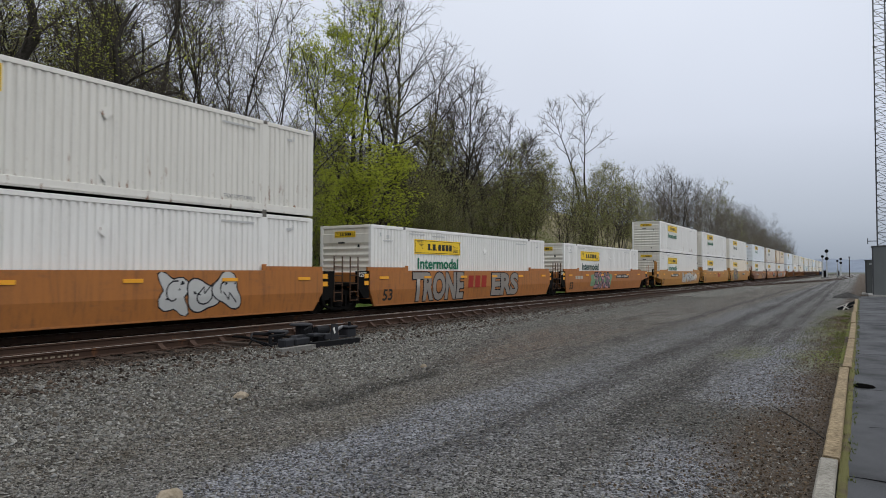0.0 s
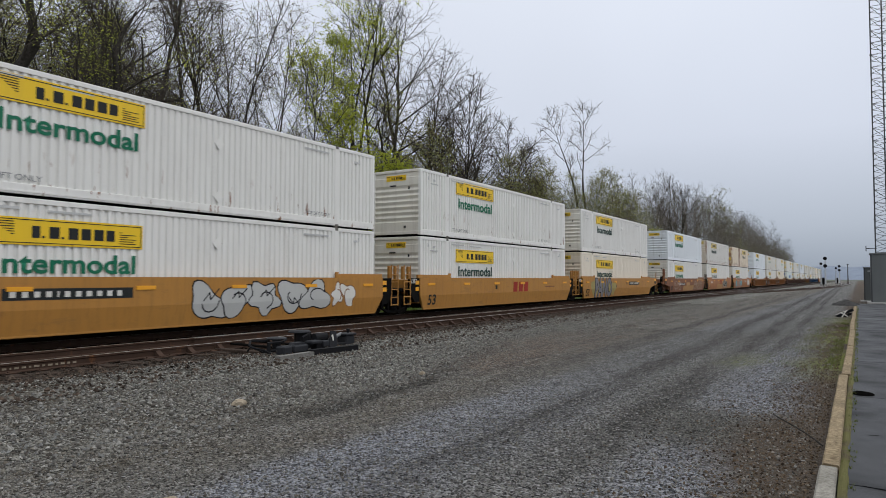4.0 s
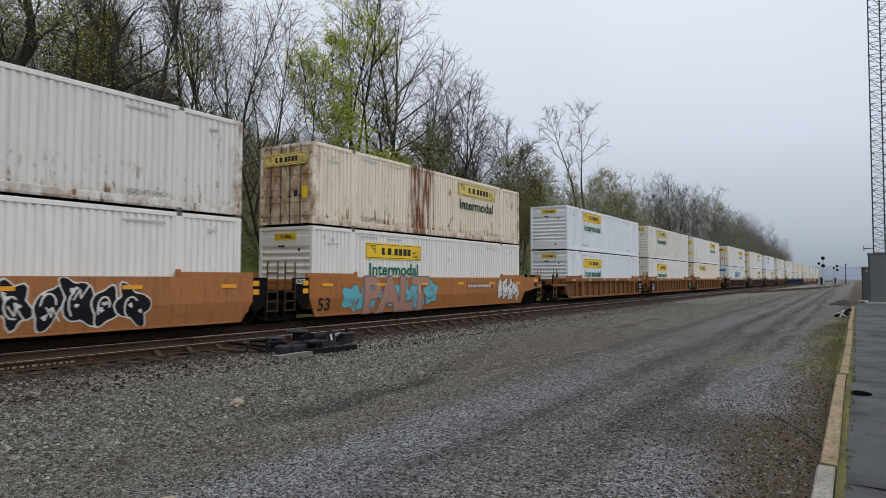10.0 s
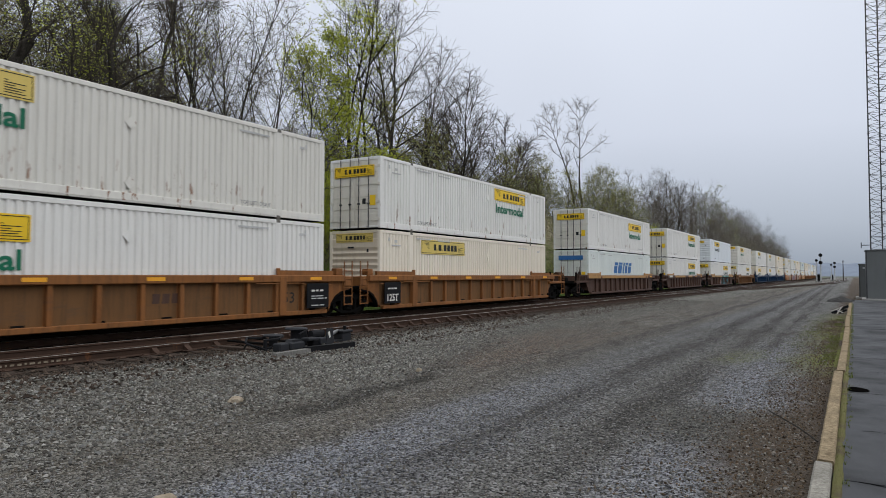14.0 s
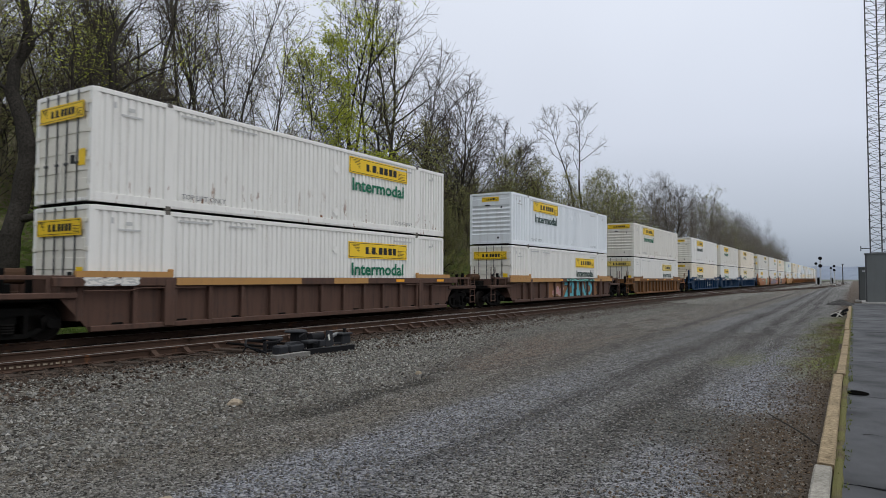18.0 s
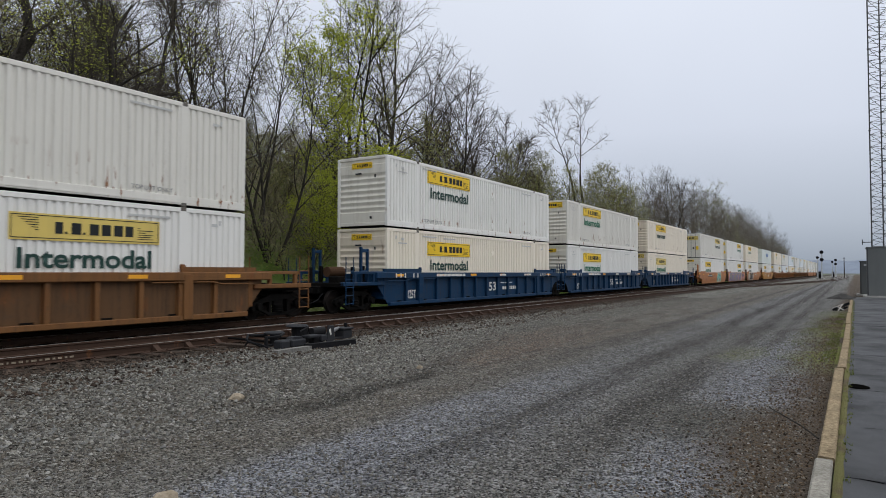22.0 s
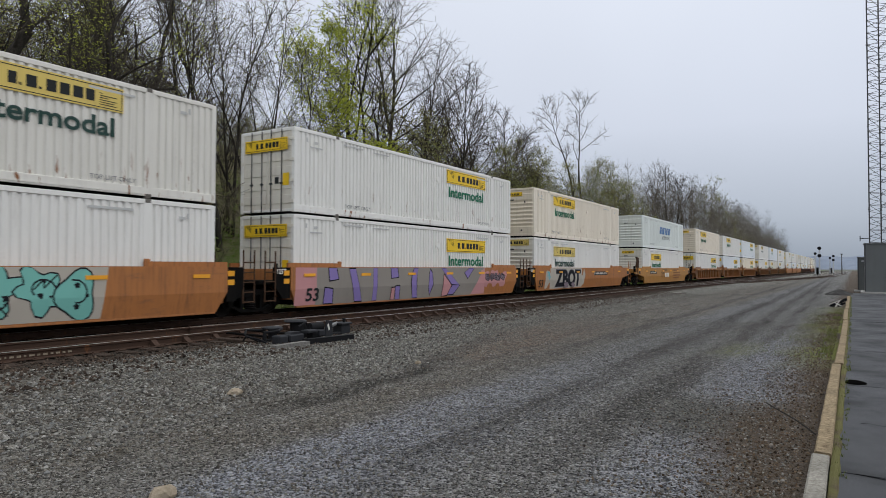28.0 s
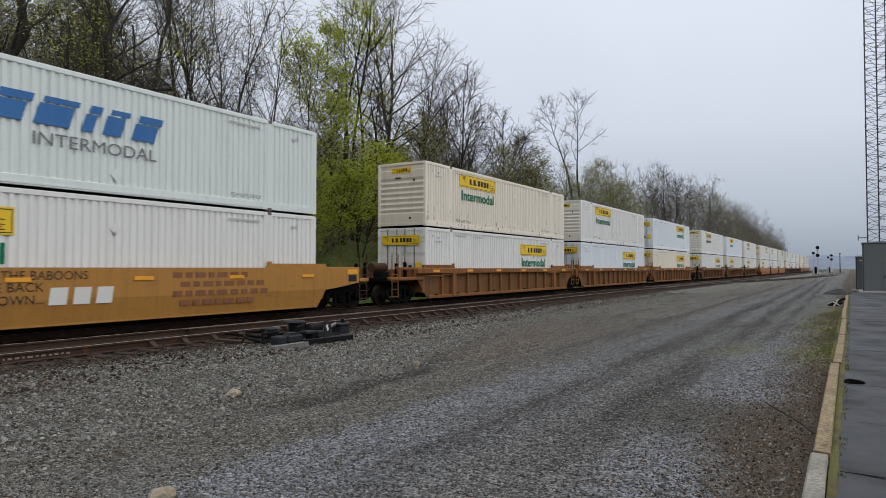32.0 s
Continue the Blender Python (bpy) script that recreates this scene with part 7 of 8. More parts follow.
# the marked trees of the skyline: kind, x, y, height of the tip, variant, turn
for kind, x, y, tip, v, turn in (
    ("gnarled", 9.9, 22.6, 16.5, 0, 0.0), ("bud", 36.6, 24.6, 8.6, 1, 0.4), ("bud", 39.5, 24.6, 8.0, 0, 2.4), ("green", 37.6, 25.6, 7.2, 1, 5.3), ("bud", 43.0, 25.2, 9.4, 1, 4.9), ("bud", 54.0, 25.6, 11.0, 0, 1.3), ("front", 15.2, 23.6, 16.0, 0, 0.0), ("slim", 18.7, 25.0, 18.5, 1, 0.4), ("slim", 20.6, 25.2, 19.5, 2, 3.3), ("slim", 22.7, 27.0, 18.5, 3, 4.4), 
    ("slim", 15.1, 27.0, 18.0, 3, 1.2), ("slim", 13.4, 28.0, 17.0, 2, 2.9), ("slim", 16.9, 29.5, 18.5, 1, 0.9), ("bud", 12.2, 29.5, 15.5, 0, 0.3), ("bud", 16.2, 28.2, 14.0, 1, 2.3), ("bud", 15.0, 33.0, 17.5, 0, 4.0), ("bud", 18.6, 32.0, 16.0, 1, 5.0), ("dome", 17.6, 26.0, 16.5, 0, 2.2),
    ("dome", 13.0, 25.5, 17.5, 0, 0.2), 
    ("vase", 23.3, 24.8, 15.4, 0, 0.5), ("vase", 25.2, 28.0, 17.0, 1, 2.2), ("green", 30.0, 26.5, 18.0, 0, 0.6), ("green", 31.0, 25.2, 12.4, 1, 2.9), ("green", 29.0, 25.8, 10.2, 1, 1.7), ("green", 25.9, 24.4, 7.6, 1, 4.4),
    ("green", 31.2, 26.8, 23.0, 2, 0.2), ("slim", 33.0, 27.2, 24.0, 1, 1.5), ("dome", 35.5, 27.0, 22.8, 0, 0.3), ("dome", 41.0, 28.5, 24.6, 1, 2.0), ("slim", 34.6, 26.4, 17.0, 0, 3.9), ("bud", 38.5, 27.0, 15.0, 0, 1.0), ("bud", 42.2, 28.0, 14.6, 1, 4.0), ("bud", 35.8, 25.4, 10.6, 1, 2.6),
    ("oak", 44.8, 27.0, 18.2, 0, 4.1), ("oak", 50.2, 28.0, 20.4, 1, 5.2), ("oak", 47.0, 28.5, 15.6, 1, 1.0), ("lean", 55.0, 27.5, 16.4, 0, 5.6), ("bud", 59.0, 28.0, 15.2, 1, 0.8), ("bud", 64.0, 29.0, 14.9, 0, 2.7), ("bud", 48.6, 26.0, 12.6, 0, 3.3),
    ("twin", 78.0, 28.0, 24.0, 0, 0.5), ("bud", 69.0, 28.0, 14.4, 0, 4.4), ("bud", 80.8, 27.0, 16.1, 1, 1.9), ("bud", 89.0, 28.0, 17.4, 0, 5.5), ("bud", 75.5, 26.5, 14.2, 1, 3.1), ("green", 101.0, 25.0, 10.0, 1, 1.0), ("green", 107.0, 25.0, 9.4, 1, 2.0),
    ("far", 102.3, 28.0, 15.2, 0, 0.4), ("far", 114.8, 29.0, 18.6, 1, 1.6), ("oak", 128.5, 29.0, 21.2, 0, 2.4), ("oak", 122.0, 29.0, 17.5, 1, 0.4), ("far", 136.0, 28.5, 20.0, 2, 3.0), ("far", 144.6, 29.0, 20.9, 0, 4.1), ("far", 156.0, 29.0, 21.0, 3, 5.2), ("far", 166.8, 29.0, 22.2, 1, 0.2), ("far", 193.0, 30.0, 22.6, 2, 1.2)):
    plant(kind, x, y, tip - ground_z(x, y), turn, v)


def sightline_cap(x, y):
    """Tree height cap by slope from the camera's eye, shaped to fit its view."""
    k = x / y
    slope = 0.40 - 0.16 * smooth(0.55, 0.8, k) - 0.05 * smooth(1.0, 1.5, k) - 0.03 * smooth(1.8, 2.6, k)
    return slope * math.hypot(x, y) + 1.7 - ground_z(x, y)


for y0, x0, x1, step, lo, hi in ((24.2, 58, 130, 5.5, 6.5, 9.0), (31.0, 10, 60, 6.5, 8.0, 12.0), (37.0, 14, 60, 6.0, 9.0, 13.0), (46.0, 18, 80, 5.5, 9.0, 12.0), (57.0, 20, 100, 5.5, 9.0, 12.0), (70.0, 24, 110, 6.0, 9.0, 12.0), (29.0, 60, 130, 4.6, 9.5, 12.5), (36.0, 60, 130, 6.0, 9.0, 12.0),
                             (25.5, 130, 320, 6.0, 8.5, 13.0), (30.0, 130, 365, 5.2, 13.0, 18.5), (37.0, 130, 380, 7.0, 14.0, 17.0)):
    x = x0
    while x < x1:
        px = x + trng.uniform(-1.8, 1.8)
        py = y0 + trng.uniform(-1.8, 1.8) + bend(px)[0] * 0.8
        r = trng.random()
        kind = "slim" if r < 0.45 else "bud" if r < 0.9 else "vase"
        leafy = trng.random() < (0.6 if px < 104 else 0.05)
        v = None
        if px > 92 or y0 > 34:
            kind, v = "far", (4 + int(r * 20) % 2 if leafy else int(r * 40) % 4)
        h = trng.uniform(lo, hi) * (1.0 if px < 130 else 1.08)
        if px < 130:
            h = max(3.5, min(h, sightline_cap(px, py) * trng.uniform(0.8, 1.05)))
        plant(kind, px, py, h, trng.uniform(0, 6), v)
        x += step
x = 6
while x < 300:
    plant("shrub" if trng.random() < 0.45 else "brush", x + trng.uniform(-1, 1), 22.8 + trng.uniform(-0.3, 2.4) + bend(x)[0], trng.uniform(1.2, 2.4), trng.uniform(0, 6))
    if x < 62:
        for row, lo, hi in ((27.0, 2.0, 4.0), (32.0, 2.5, 4.5), (38.0, 2.5, 4.5), (46.0, 3.0, 5.0)):
            plant("shrub" if trng.random() < 0.18 else "brush", x * row / 29 + trng.uniform(-1, 1), row + trng.uniform(-2, 3), trng.uniform(lo, hi), trng.uniform(0, 6))
    x += 3.4 if x < 62 else 5.0


def undergrowth(n, seed, x0, x1, y0, y1, tall):
    """Low green and brown growth all over the foot of the slope, in leaf-sized pieces."""
    rs = random.Random(seed)
    g = Geo()
    while len(g.f) < n:
        x = x0 + (x1 - x0) * rs.random() ** 1.4
        y = y0 + (y1 - y0) * rs.random() ** 1.3
        if noise.noise((x * 0.35, y * 0.35, 9)) < rs.uniform(-0.5, 0.1):
            continue
        h = 0.1 + tall * max(0.0, noise.noise((x * 0.5, y * 0.5, 2)) + 0.3)
        c = Vector((x, y, ground_z(x, y) + rs.random() * h))
        u = Vector((rs.gauss(0, 1), rs.gauss(0, 1), rs.gauss(0, 0.8))).normalized()
        w = u.orthogonal().normalized()
        s = rs.uniform(0.03, 0.10)
        g.add([tuple(c - u * s), tuple(c + w * s * 0.5), tuple(c + u * s), tuple(c - w * s * 0.5)], [(0, 1, 2, 3)])
    me = bpy.data.meshes.new("undergrowth")
    me.from_pydata(g.v, [], g.f)
    me.materials.append(leaf_material("slope_growth", [(0.10, 0.16, 0.025), (0.17, 0.26, 0.04), (0.22, 0.18, 0.11), (0.13, 0.21, 0.035), (0.27, 0.31, 0.10)]))
    tagged(new("undergrowth", me), "low green undergrowth and dead leaves on the slope", "undergrowth", kind="stuff")


undergrowth(60000, 31, 4, 80, 20.3, 36.3, 0.5)
undergrowth(55000, 32, 6, 46, 24.0, 52.0, 3.2)

# ---- lattice tower, huts, signals, poles ----
def lattice_tower(x, y):
    tw = thing("lattice_tower", "tall grey guyed lattice radio tower behind the huts", "radio tower")
    H = 34.0
    legs = [(0.0, 0.77), (1.30, 0.02), (0.0, -0.73)]
    for lx, ly in legs:
        part("leg", Geo().tube((lx, ly, 0), (lx, ly, H), 0.045, n=8), GALV, tw)
    g = Geo()
    n = int(H / 0.9)
    for k in range(3):
        (ax, ay), (bx, by) = legs[k], legs[(k + 1) % 3]
        g = Geo()
        for i in range(n):
            z0, z1 = i * 0.9, i * 0.9 + 0.9
            g.tube((ax, ay, z0), (bx, by, z0 + 0.45), 0.019, n=4).tube((bx, by, z0 + 0.45), (ax, ay, z1), 0.019, n=4).tube((ax, ay, z0), (bx, by, z0), 0.017, n=4)
        part("bracing", g, GALV, tw)
    for z in range(6, int(H), 6):
        for lx, ly in legs:
            part("flange", lambda: Geo().lathe([(0.0, -0.03), (0.085, -0.03), (0.085, 0.03), (0.0, 0.03)], 10, axis=2), GALV, tw, key="flange").location = (lx, ly, z)
    part("cable", Geo().path([(0.1, -0.5, z) for z in range(0, 35, 2)], 0.03), BLACKM, tw, "dark cable run")
    arm = Geo().tube((-0.1, 0.7, 3.9), (0.0, 1.35, 3.9), 0.03, n=6).tube((0, 1.35, 3.7), (0, 1.35, 4.1), 0.03, n=6)
    part("side_arm", arm, GALV, tw)
    tw.location = (x, y, 0)


lattice_tower(56.5, -1.82)


def relay_hut(x, y, w, d, h, label, doors=True):
    hut = thing("relay_hut", label, "hut")
    part("body", Geo().box(-d / 2, d / 2, -w / 2, w / 2, 0.12, h, b=0.02), HUTM, hut)
    part("roof", Geo().box(-d / 2 - 0.06, d / 2 + 0.06, -w / 2 - 0.06, w / 2 + 0.06, h, h + 0.07, b=0.02), HUTM, hut)
    part("slab", Geo().box(-d / 2 - 0.25, d / 2 + 0.25, -w / 2 - 0.25, w / 2 + 0.25, -0.05, 0.12, b=0.02), grainy("pale_slab_concrete", (0.30, 0.29, 0.27), (0.45, 0.44, 0.41), 30), hut, "pale concrete slab")
    for s in (-1, 1):
        part("corner_trim", Geo().box(-d / 2 - 0.02, -d / 2 + 0.05, *sorted((s * (w / 2 - 0.06), s * (w / 2 + 0.02))), 0.12, h, b=0.008), GALV, hut)
    if doors:
        dr = part("door", Geo().box(-d / 2 - 0.035, -d / 2, -0.45, 0.45, 0.2, 2.2, b=0.01), HUTM, hut)
        part("handle", Geo().box(-d / 2 - 0.09, -d / 2 - 0.03, 0.3, 0.36, 1.05, 1.2, b=0.01), BLACKM, dr)
    hut.location = (x, y, 0)
    return hut


relay_hut(55.2, -2.25, 3.1, 3.0, 3.4, "tall grey sheet-metal equipment hut on a slab")
hut = relay_hut(58.2, -0.62, 0.62, 1.0, 2.5, "narrow dark grey equipment cabinet on a slab", False)
part("lamp", Geo().box(-0.58, -0.5, -0.08, 0.08, 2.2, 2.32, b=0.01), SILVER, hut, "small white wall lamp")


def signal_mast(x, y, h, heads, label):
    sg = thing("railway_signal", label, "railway signal", "signals by the line")
    part("base", Geo().box(-0.35, 0.35, -0.35, 0.35, -0.1, 0.35, b=0.04), grainy("signal_base_concrete", (0.2, 0.2, 0.19), (0.36, 0.35, 0.33), 20), sg)
    part("mast", Geo().tube((0, 0, 0.3), (0, 0, h), 0.11, 0.09, 8), SILVER, sg)
    part("ladder", [g := Geo(), [g.tube((0.25, dy, 0.3), (0.25, dy, h - 0.4), 0.02, n=5) for dy in (-0.18, 0.18)], [g.tube((0.25, -0.18, 0.5 + 0.35 * i), (0.25, 0.18, 0.5 + 0.35 * i), 0.012, n=4) for i in range(int(h / 0.35) - 2)]][0], SILVER, sg)
    for dy, z, r in heads:
        hd = part("signal_head", Geo().tube((-0.30, dy, z), (-0.22, dy, z), r, r, 20).tube((-0.24, dy, z), (0.05, dy, z), 0.26 * r / 0.6, 0.2, 10).box(-0.1, 0.02, min(0, dy), max(0, dy) + 0.02, z - 0.04, z + 0.04), BLACKM, sg, "round black target")
        for k in range(3):
            a = 2 * math.pi * k / 3 + 0.5
            part("lens_hood", Geo().tube((-0.55, dy + 0.5 * r * math.cos(a), z + 0.5 * r * math.sin(a)), (-0.29, dy + 0.5 * r * math.cos(a), z + 0.5 * r * math.sin(a)), 0.13, 0.12, 10), BLACKM, hd)
    sg.location = (x, y, ground_z(x, y))


signal_mast(190, 7.1, 6.6, [(0.0, 6.8, 0.44), (0.0, 4.9, 0.44)], "tall silver railway signal mast with two black targets")
signal_mast(192, 8.1, 5.2, [(0.0, 5.5, 0.34)], "silver railway signal mast with one black target")
signal_mast(250, 5.4, 5.5, [(0.0, 5.8, 0.4), (0.0, 4.5, 0.4)], "distant railway signal mast with two black targets")
signal_mast(252, 6.4, 5.0, [(0.0, 5.2, 0.34)], "distant railway signal mast with one black target")


def pole(x, y, h, label):
    p = thing("utility_pole", label, "pole")
    part("shaft", Geo().tube((0, 0, -0.3), (0, 0, h), 0.16, 0.11, 10), TIE, p)
    part("cap", Geo().box(-0.25, 0.25, -0.3, 0.3, h, h + 0.25, b=0.05), GALV, p)
    p.location = (x, y, 0)


pole(250, 3.03, 6.3, "slim dark pole far down the line")


def lineside_box(x, y):
    b = thing("lineside_case", "small dark lineside equipment case", "equipment case")
    part("body", Geo().box(-0.4, 0.4, -0.35, 0.35, 0.1, 1.9, b=0.03), STEEL, b)
    part("lid", Geo().box(-0.45, 0.45, -0.4, 0.4, 1.9, 1.98, b=0.02), STEEL, b)
    b.location = (x, y, ground_z(x, y))


lineside_box(193, 7.75)
lineside_box(253, 6.25)

# low wooded rise far down the line; distance haze painted as blue-grey
def far_ridge():
    g = Geo()
    n = 90
    rr = random.Random(3)
    h = [30 + 18 * noise.noise((i * 0.13, 0, 5)) + rr.uniform(-1.5, 1.5) for i in range(n + 1)]
    for i in range(n + 1):
        y = -900 + 1500 * i / n
        for k, (dx, f) in enumerate(((0, 0.0), (60, 0.55), (130, 0.9), (220, 1.0), (420, 0.3))):
            g.v.append((1500 + dx + rr.uniform(-8, 8), y, -2 + h[i] * f))
    for i in range(n):
        for k in range(4):
            g.f.append((i * 5 + k, (i + 1) * 5 + k, (i + 1) * 5 + k + 1, i * 5 + k + 1))
    g.m = [0] * len(g.f)
    return g


ridge = part("backdrop_ridge", far_ridge(), grainy("far_woods_haze", (0.17, 0.20, 0.25), (0.22, 0.25, 0.30), 0.05, 1.0, 0.01, 0.2, 1.0), smooth=True)
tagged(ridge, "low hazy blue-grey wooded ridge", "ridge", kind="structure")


# ---- things on the ground ----
def switch_machine(x, y):
    sm = thing("switch_machine", "black railway switch machine on heavy timbers beside the siding", "switch machine")
    greyblack = paint("worn_black_iron", (0.021, 0.022, 0.025), (0.05, 0.047, 0.043), 0.5, 0.05, 0.5)
    part("timber", Geo().box(0.75, 1.75, -0.22, -0.02, -0.03, 0.11, b=0.015), BLACKM, sm)
    part("timber", Geo().box(-1.0, -0.78, -0.2, 2.4, -0.08, 0.05, b=0.015), TIE, sm)
    part("timber", Geo().box(0.05, 0.28, -0.2, 2.4, -0.08, 0.05, b=0.015), TIE, sm)
    part("plank", Geo().prism([(-1.75, -0.86), (-1.75, -0.68), (-0.45, -0.66), (-0.45, -0.84)], 2, -0.01, 0.085), grainy("grey_plank", (0.12, 0.115, 0.105), (0.28, 0.27, 0.25), 20), sm, "grey weathered plank")
    part("timber", Geo().prism([(-0.50, -0.62), (-0.46, -0.78), (1.25, -1.02), (1.32, -0.84)], 2, -0.02, 0.12), BLACKM, sm)
    part("crank", Geo().tube((-1.25, 0.0, 0.10), (-1.25, 0.0, 0.30), 0.05, n=8).path([(-1.25, 0.0, 0.28), (-0.95, -0.2, 0.30), (-0.7, -0.1, 0.34)], 0.03), BLACKM, sm)
    part("conduit", Geo().path([(-1.3, -0.2, 0.05), (-1.55, -0.1, 0.16), (-1.7, 0.2, 0.22), (-1.5, 0.5, 0.10)], 0.022), BLACKM, sm)
    part("cover_plate", Geo().box(-0.10, 0.34, -0.48, -0.20, 0.20, 0.27, b=0.02).box(0.44, 0.70, -0.44, -0.22, 0.10, 0.24, b=0.02), greyblack, sm)
    part("side_box", Geo().box(-1.15, -0.80, -0.42, -0.14, 0.02, 0.22, b=0.03), greyblack, sm)
    part("gearbox", Geo().box(-0.70, -0.12, -0.38, -0.08, 0.04, 0.21, b=0.03).prism([(-0.64, 0.21), (-0.18, 0.21), (-0.26, 0.26), (-0.58, 0.26)], 1, -0.33, -0.12), greyblack, sm)
    part("disc", Geo().lathe([(0.0, 0.28), (0.27, 0.28), (0.28, 0.31), (0.24, 0.33), (0.0, 0.35)], 18, axis=2), greyblack, sm).location = (-0.55, 0.38, 0.02)
    part("disc_post", Geo().tube((-0.55, 0.38, 0.0), (-0.55, 0.38, 0.32), 0.12, n=10), BLACKM, sm)
    part("housing", Geo().lathe([(0.0, 0.06), (0.24, 0.06), (0.24, 0.42), (0.0, 0.42)], 16, axis=2), BLACKM, sm).location = (0.32, 0.22, 0.0)
    part("housing_lid", Geo().lathe([(0.0, 0.42), (0.31, 0.42), (0.32, 0.44), (0.28, 0.47), (0.0, 0.49)], 18, axis=2), greyblack, sm).location = (0.22, 0.25, 0.0)
    part("motor", Geo().tube((0.40, -0.12, 0.30), (0.92, -0.12, 0.30), 0.10, 0.10, 14).tube((0.92, -0.12, 0.30), (0.98, -0.12, 0.30), 0.07, 0.06, 12), BLACKM, sm)
    part("foot_block", Geo().box(0.22, 0.62, -0.36, -0.14, 0.02, 0.19, b=0.02), BLACKM, sm)
    pl = part("tilted_plate", Geo().prism([(0.86, 0.05), (1.22, 0.05), (1.16, 0.42), (0.92, 0.44)], 1, -0.30, -0.26), greyblack, sm)
    part("tag", Geo().prism([(0.93, 0.33), (1.00, 0.36), (1.05, 0.22), (1.00, 0.20)], 1, -0.315, -0.305), SPRAY["white"], pl, "small white tag")
    part("lever", Geo().tube((-0.30, -0.30, 0.36), (0.10, -0.25, 0.44), 0.022, n=6).tube((0.10, -0.25, 0.44), (0.16, -0.25, 0.30), 0.02, n=6), BLACKM, sm)
    part("pipe", Geo().tube((1.15, -0.05, 0.20), (1.80, 0.02, 0.31), 0.045, n=10), paint("bare_pipe", (0.17, 0.17, 0.17), (0.08, 0.07, 0.06), 0.4, 0.1, 0.5, 0.4), sm, "dull grey pipe")
    part("end_box", Geo().box(1.78, 2.22, -0.18, 0.16, 0.0, 0.27, b=0.03).box(1.74, 2.26, -0.22, 0.2, 0.27, 0.32, b=0.015), greyblack, sm)
    part("knob", Geo().tube((2.12, 0.0, 0.32), (2.12, 0.0, 0.42), 0.04, 0.06, 10), BLACKM, sm)
    part("throw_rod", Geo().tube((-0.4, 0.3, 0.10), (-0.4, 2.3, 0.12), 0.03, n=6), STEEL, sm)
    part("throw_rod", Geo().tube((0.5, 0.3, 0.10), (0.5, 2.3, 0.12), 0.03, n=6), STEEL, sm)
    part("linkage", Geo().path([(-1.1, -0.1, 0.12), (-1.35, 0.1, 0.10), (-1.45, 0.5, 0.22), (-1.2, 0.7, 0.30), (-0.7, 0.5, 0.28)], 0.03), BLACKM, sm)
    sm.location = (x, y, 0.0)
    sm.rotation_euler = (0, 0, radians(2))
    sm.scale = (0.80, 0.85, 1.0)


switch_machine(10.95, 10.75)


def scrap_pile(x, y):
    sp = thing("scrap_barrier", "small heap of black and white crossed boards by the kerb", "barrier")

    def board(name, a, b, w, x0, mat, label=""):
        """A board leaning in the yz plane from a to b."""
        d = (Vector((0, *b)) - Vector((0, *a))).normalized()
        u = Vector((0, -d.z, d.y)) * w / 2
        pts = [Vector((0, *a)) + u, Vector((0, *b)) + u, Vector((0, *b)) - u, Vector((0, *a)) - u]
        part(name, Geo().prism([(p.y, p.z) for p in pts], 0, x0, x0 + 0.05), mat, sp, label)
    board("dark_board", (0.86, 0.06), (-0.16, 0.56), 0.17, 0.0, BLACKM)
    board("pale_edge", (0.88, 0.16), (0.18, 0.50), 0.035, -0.06, SPRAY["white"], "white-painted edge")
    board("pale_board", (0.52, 0.03), (0.26, 0.47), 0.07, -0.14, SPRAY["white"], "white-painted board")
    board("pale_board", (0.60, 0.34), (0.16, 0.08), 0.06, -0.20, SPRAY["white"], "white-painted board")
    board("dark_board", (0.40, 0.04), (-0.05, 0.30), 0.12, 0.10, BLACKM)
    board("dark_board", (0.70, 0.02), (0.45, 0.22), 0.08, -0.10, BLACKM)
    part("foot", Geo().tube((0.3, 0.20, 0.0), (0.05, 0.12, 0.40), 0.04, n=6).tube((0.35, 0.62, 0.0), (0.05, 0.52, 0.26), 0.035, n=6), BLACKM, sp)
    sp.location, sp.scale = (x, y, 0.0), (0.64, 0.64, 0.64)


scrap_pile(34.0, 0.34)


def gravel_heap(x, y, r, h):
    rs = random.Random(19)
    g = Geo()
    n = 22
    g.v = [(0, 0, h)] + [(r * k / 5 * math.cos(6.2832 * i / n) * rs.uniform(0.9, 1.1), r * k / 5 * math.sin(6.2832 * i / n) * rs.uniform(0.9, 1.1), h * (1 - k / 5) ** 0.9 + rs.uniform(-0.03, 0.03) - 0.05 * (k == 5)) for k in range(1, 6) for i in range(n)]
    g.f = [(0, 1 + i, 1 + (i + 1) % n) for i in range(n)] + [(1 + k * n + i, 1 + (k + 1) * n + i, 1 + (k + 1) * n + (i + 1) % n, 1 + k * n + (i + 1) % n) for k in range(4) for i in range(n)]
    g.m = [0] * len(g.f)
    ob = part("mound", g, grainy("dark_heap_gravel", (0.02, 0.019, 0.018), (0.11, 0.105, 0.10), 22, 0.95, 2.0, 1.0, 0.05))
    ob.location = (x, y, 0.02)
    tagged(ob, "low mound of dark gravel at the kerb's end", "mound")


gravel_heap(49.5, 0.75, 0.85, 0.36)


def fallen_stick(x0, y0, x1, y1):
    g = Geo()
    pts = [(x0 + (x1 - x0) * t, y0 + (y1 - y0) * t + 0.02 * math.sin(5 * t), 0.025 + 0.03 * math.sin(3 * t)) for t in [i / 6 for i in range(7)]]
    g.path(pts, 0.008, 5)
    tagged(part("fallen_stick", g, BARK), "thin dark stick lying on the dead leaves", "stick")


fallen_stick(9.11, 0.93, 7.65, 0.36)


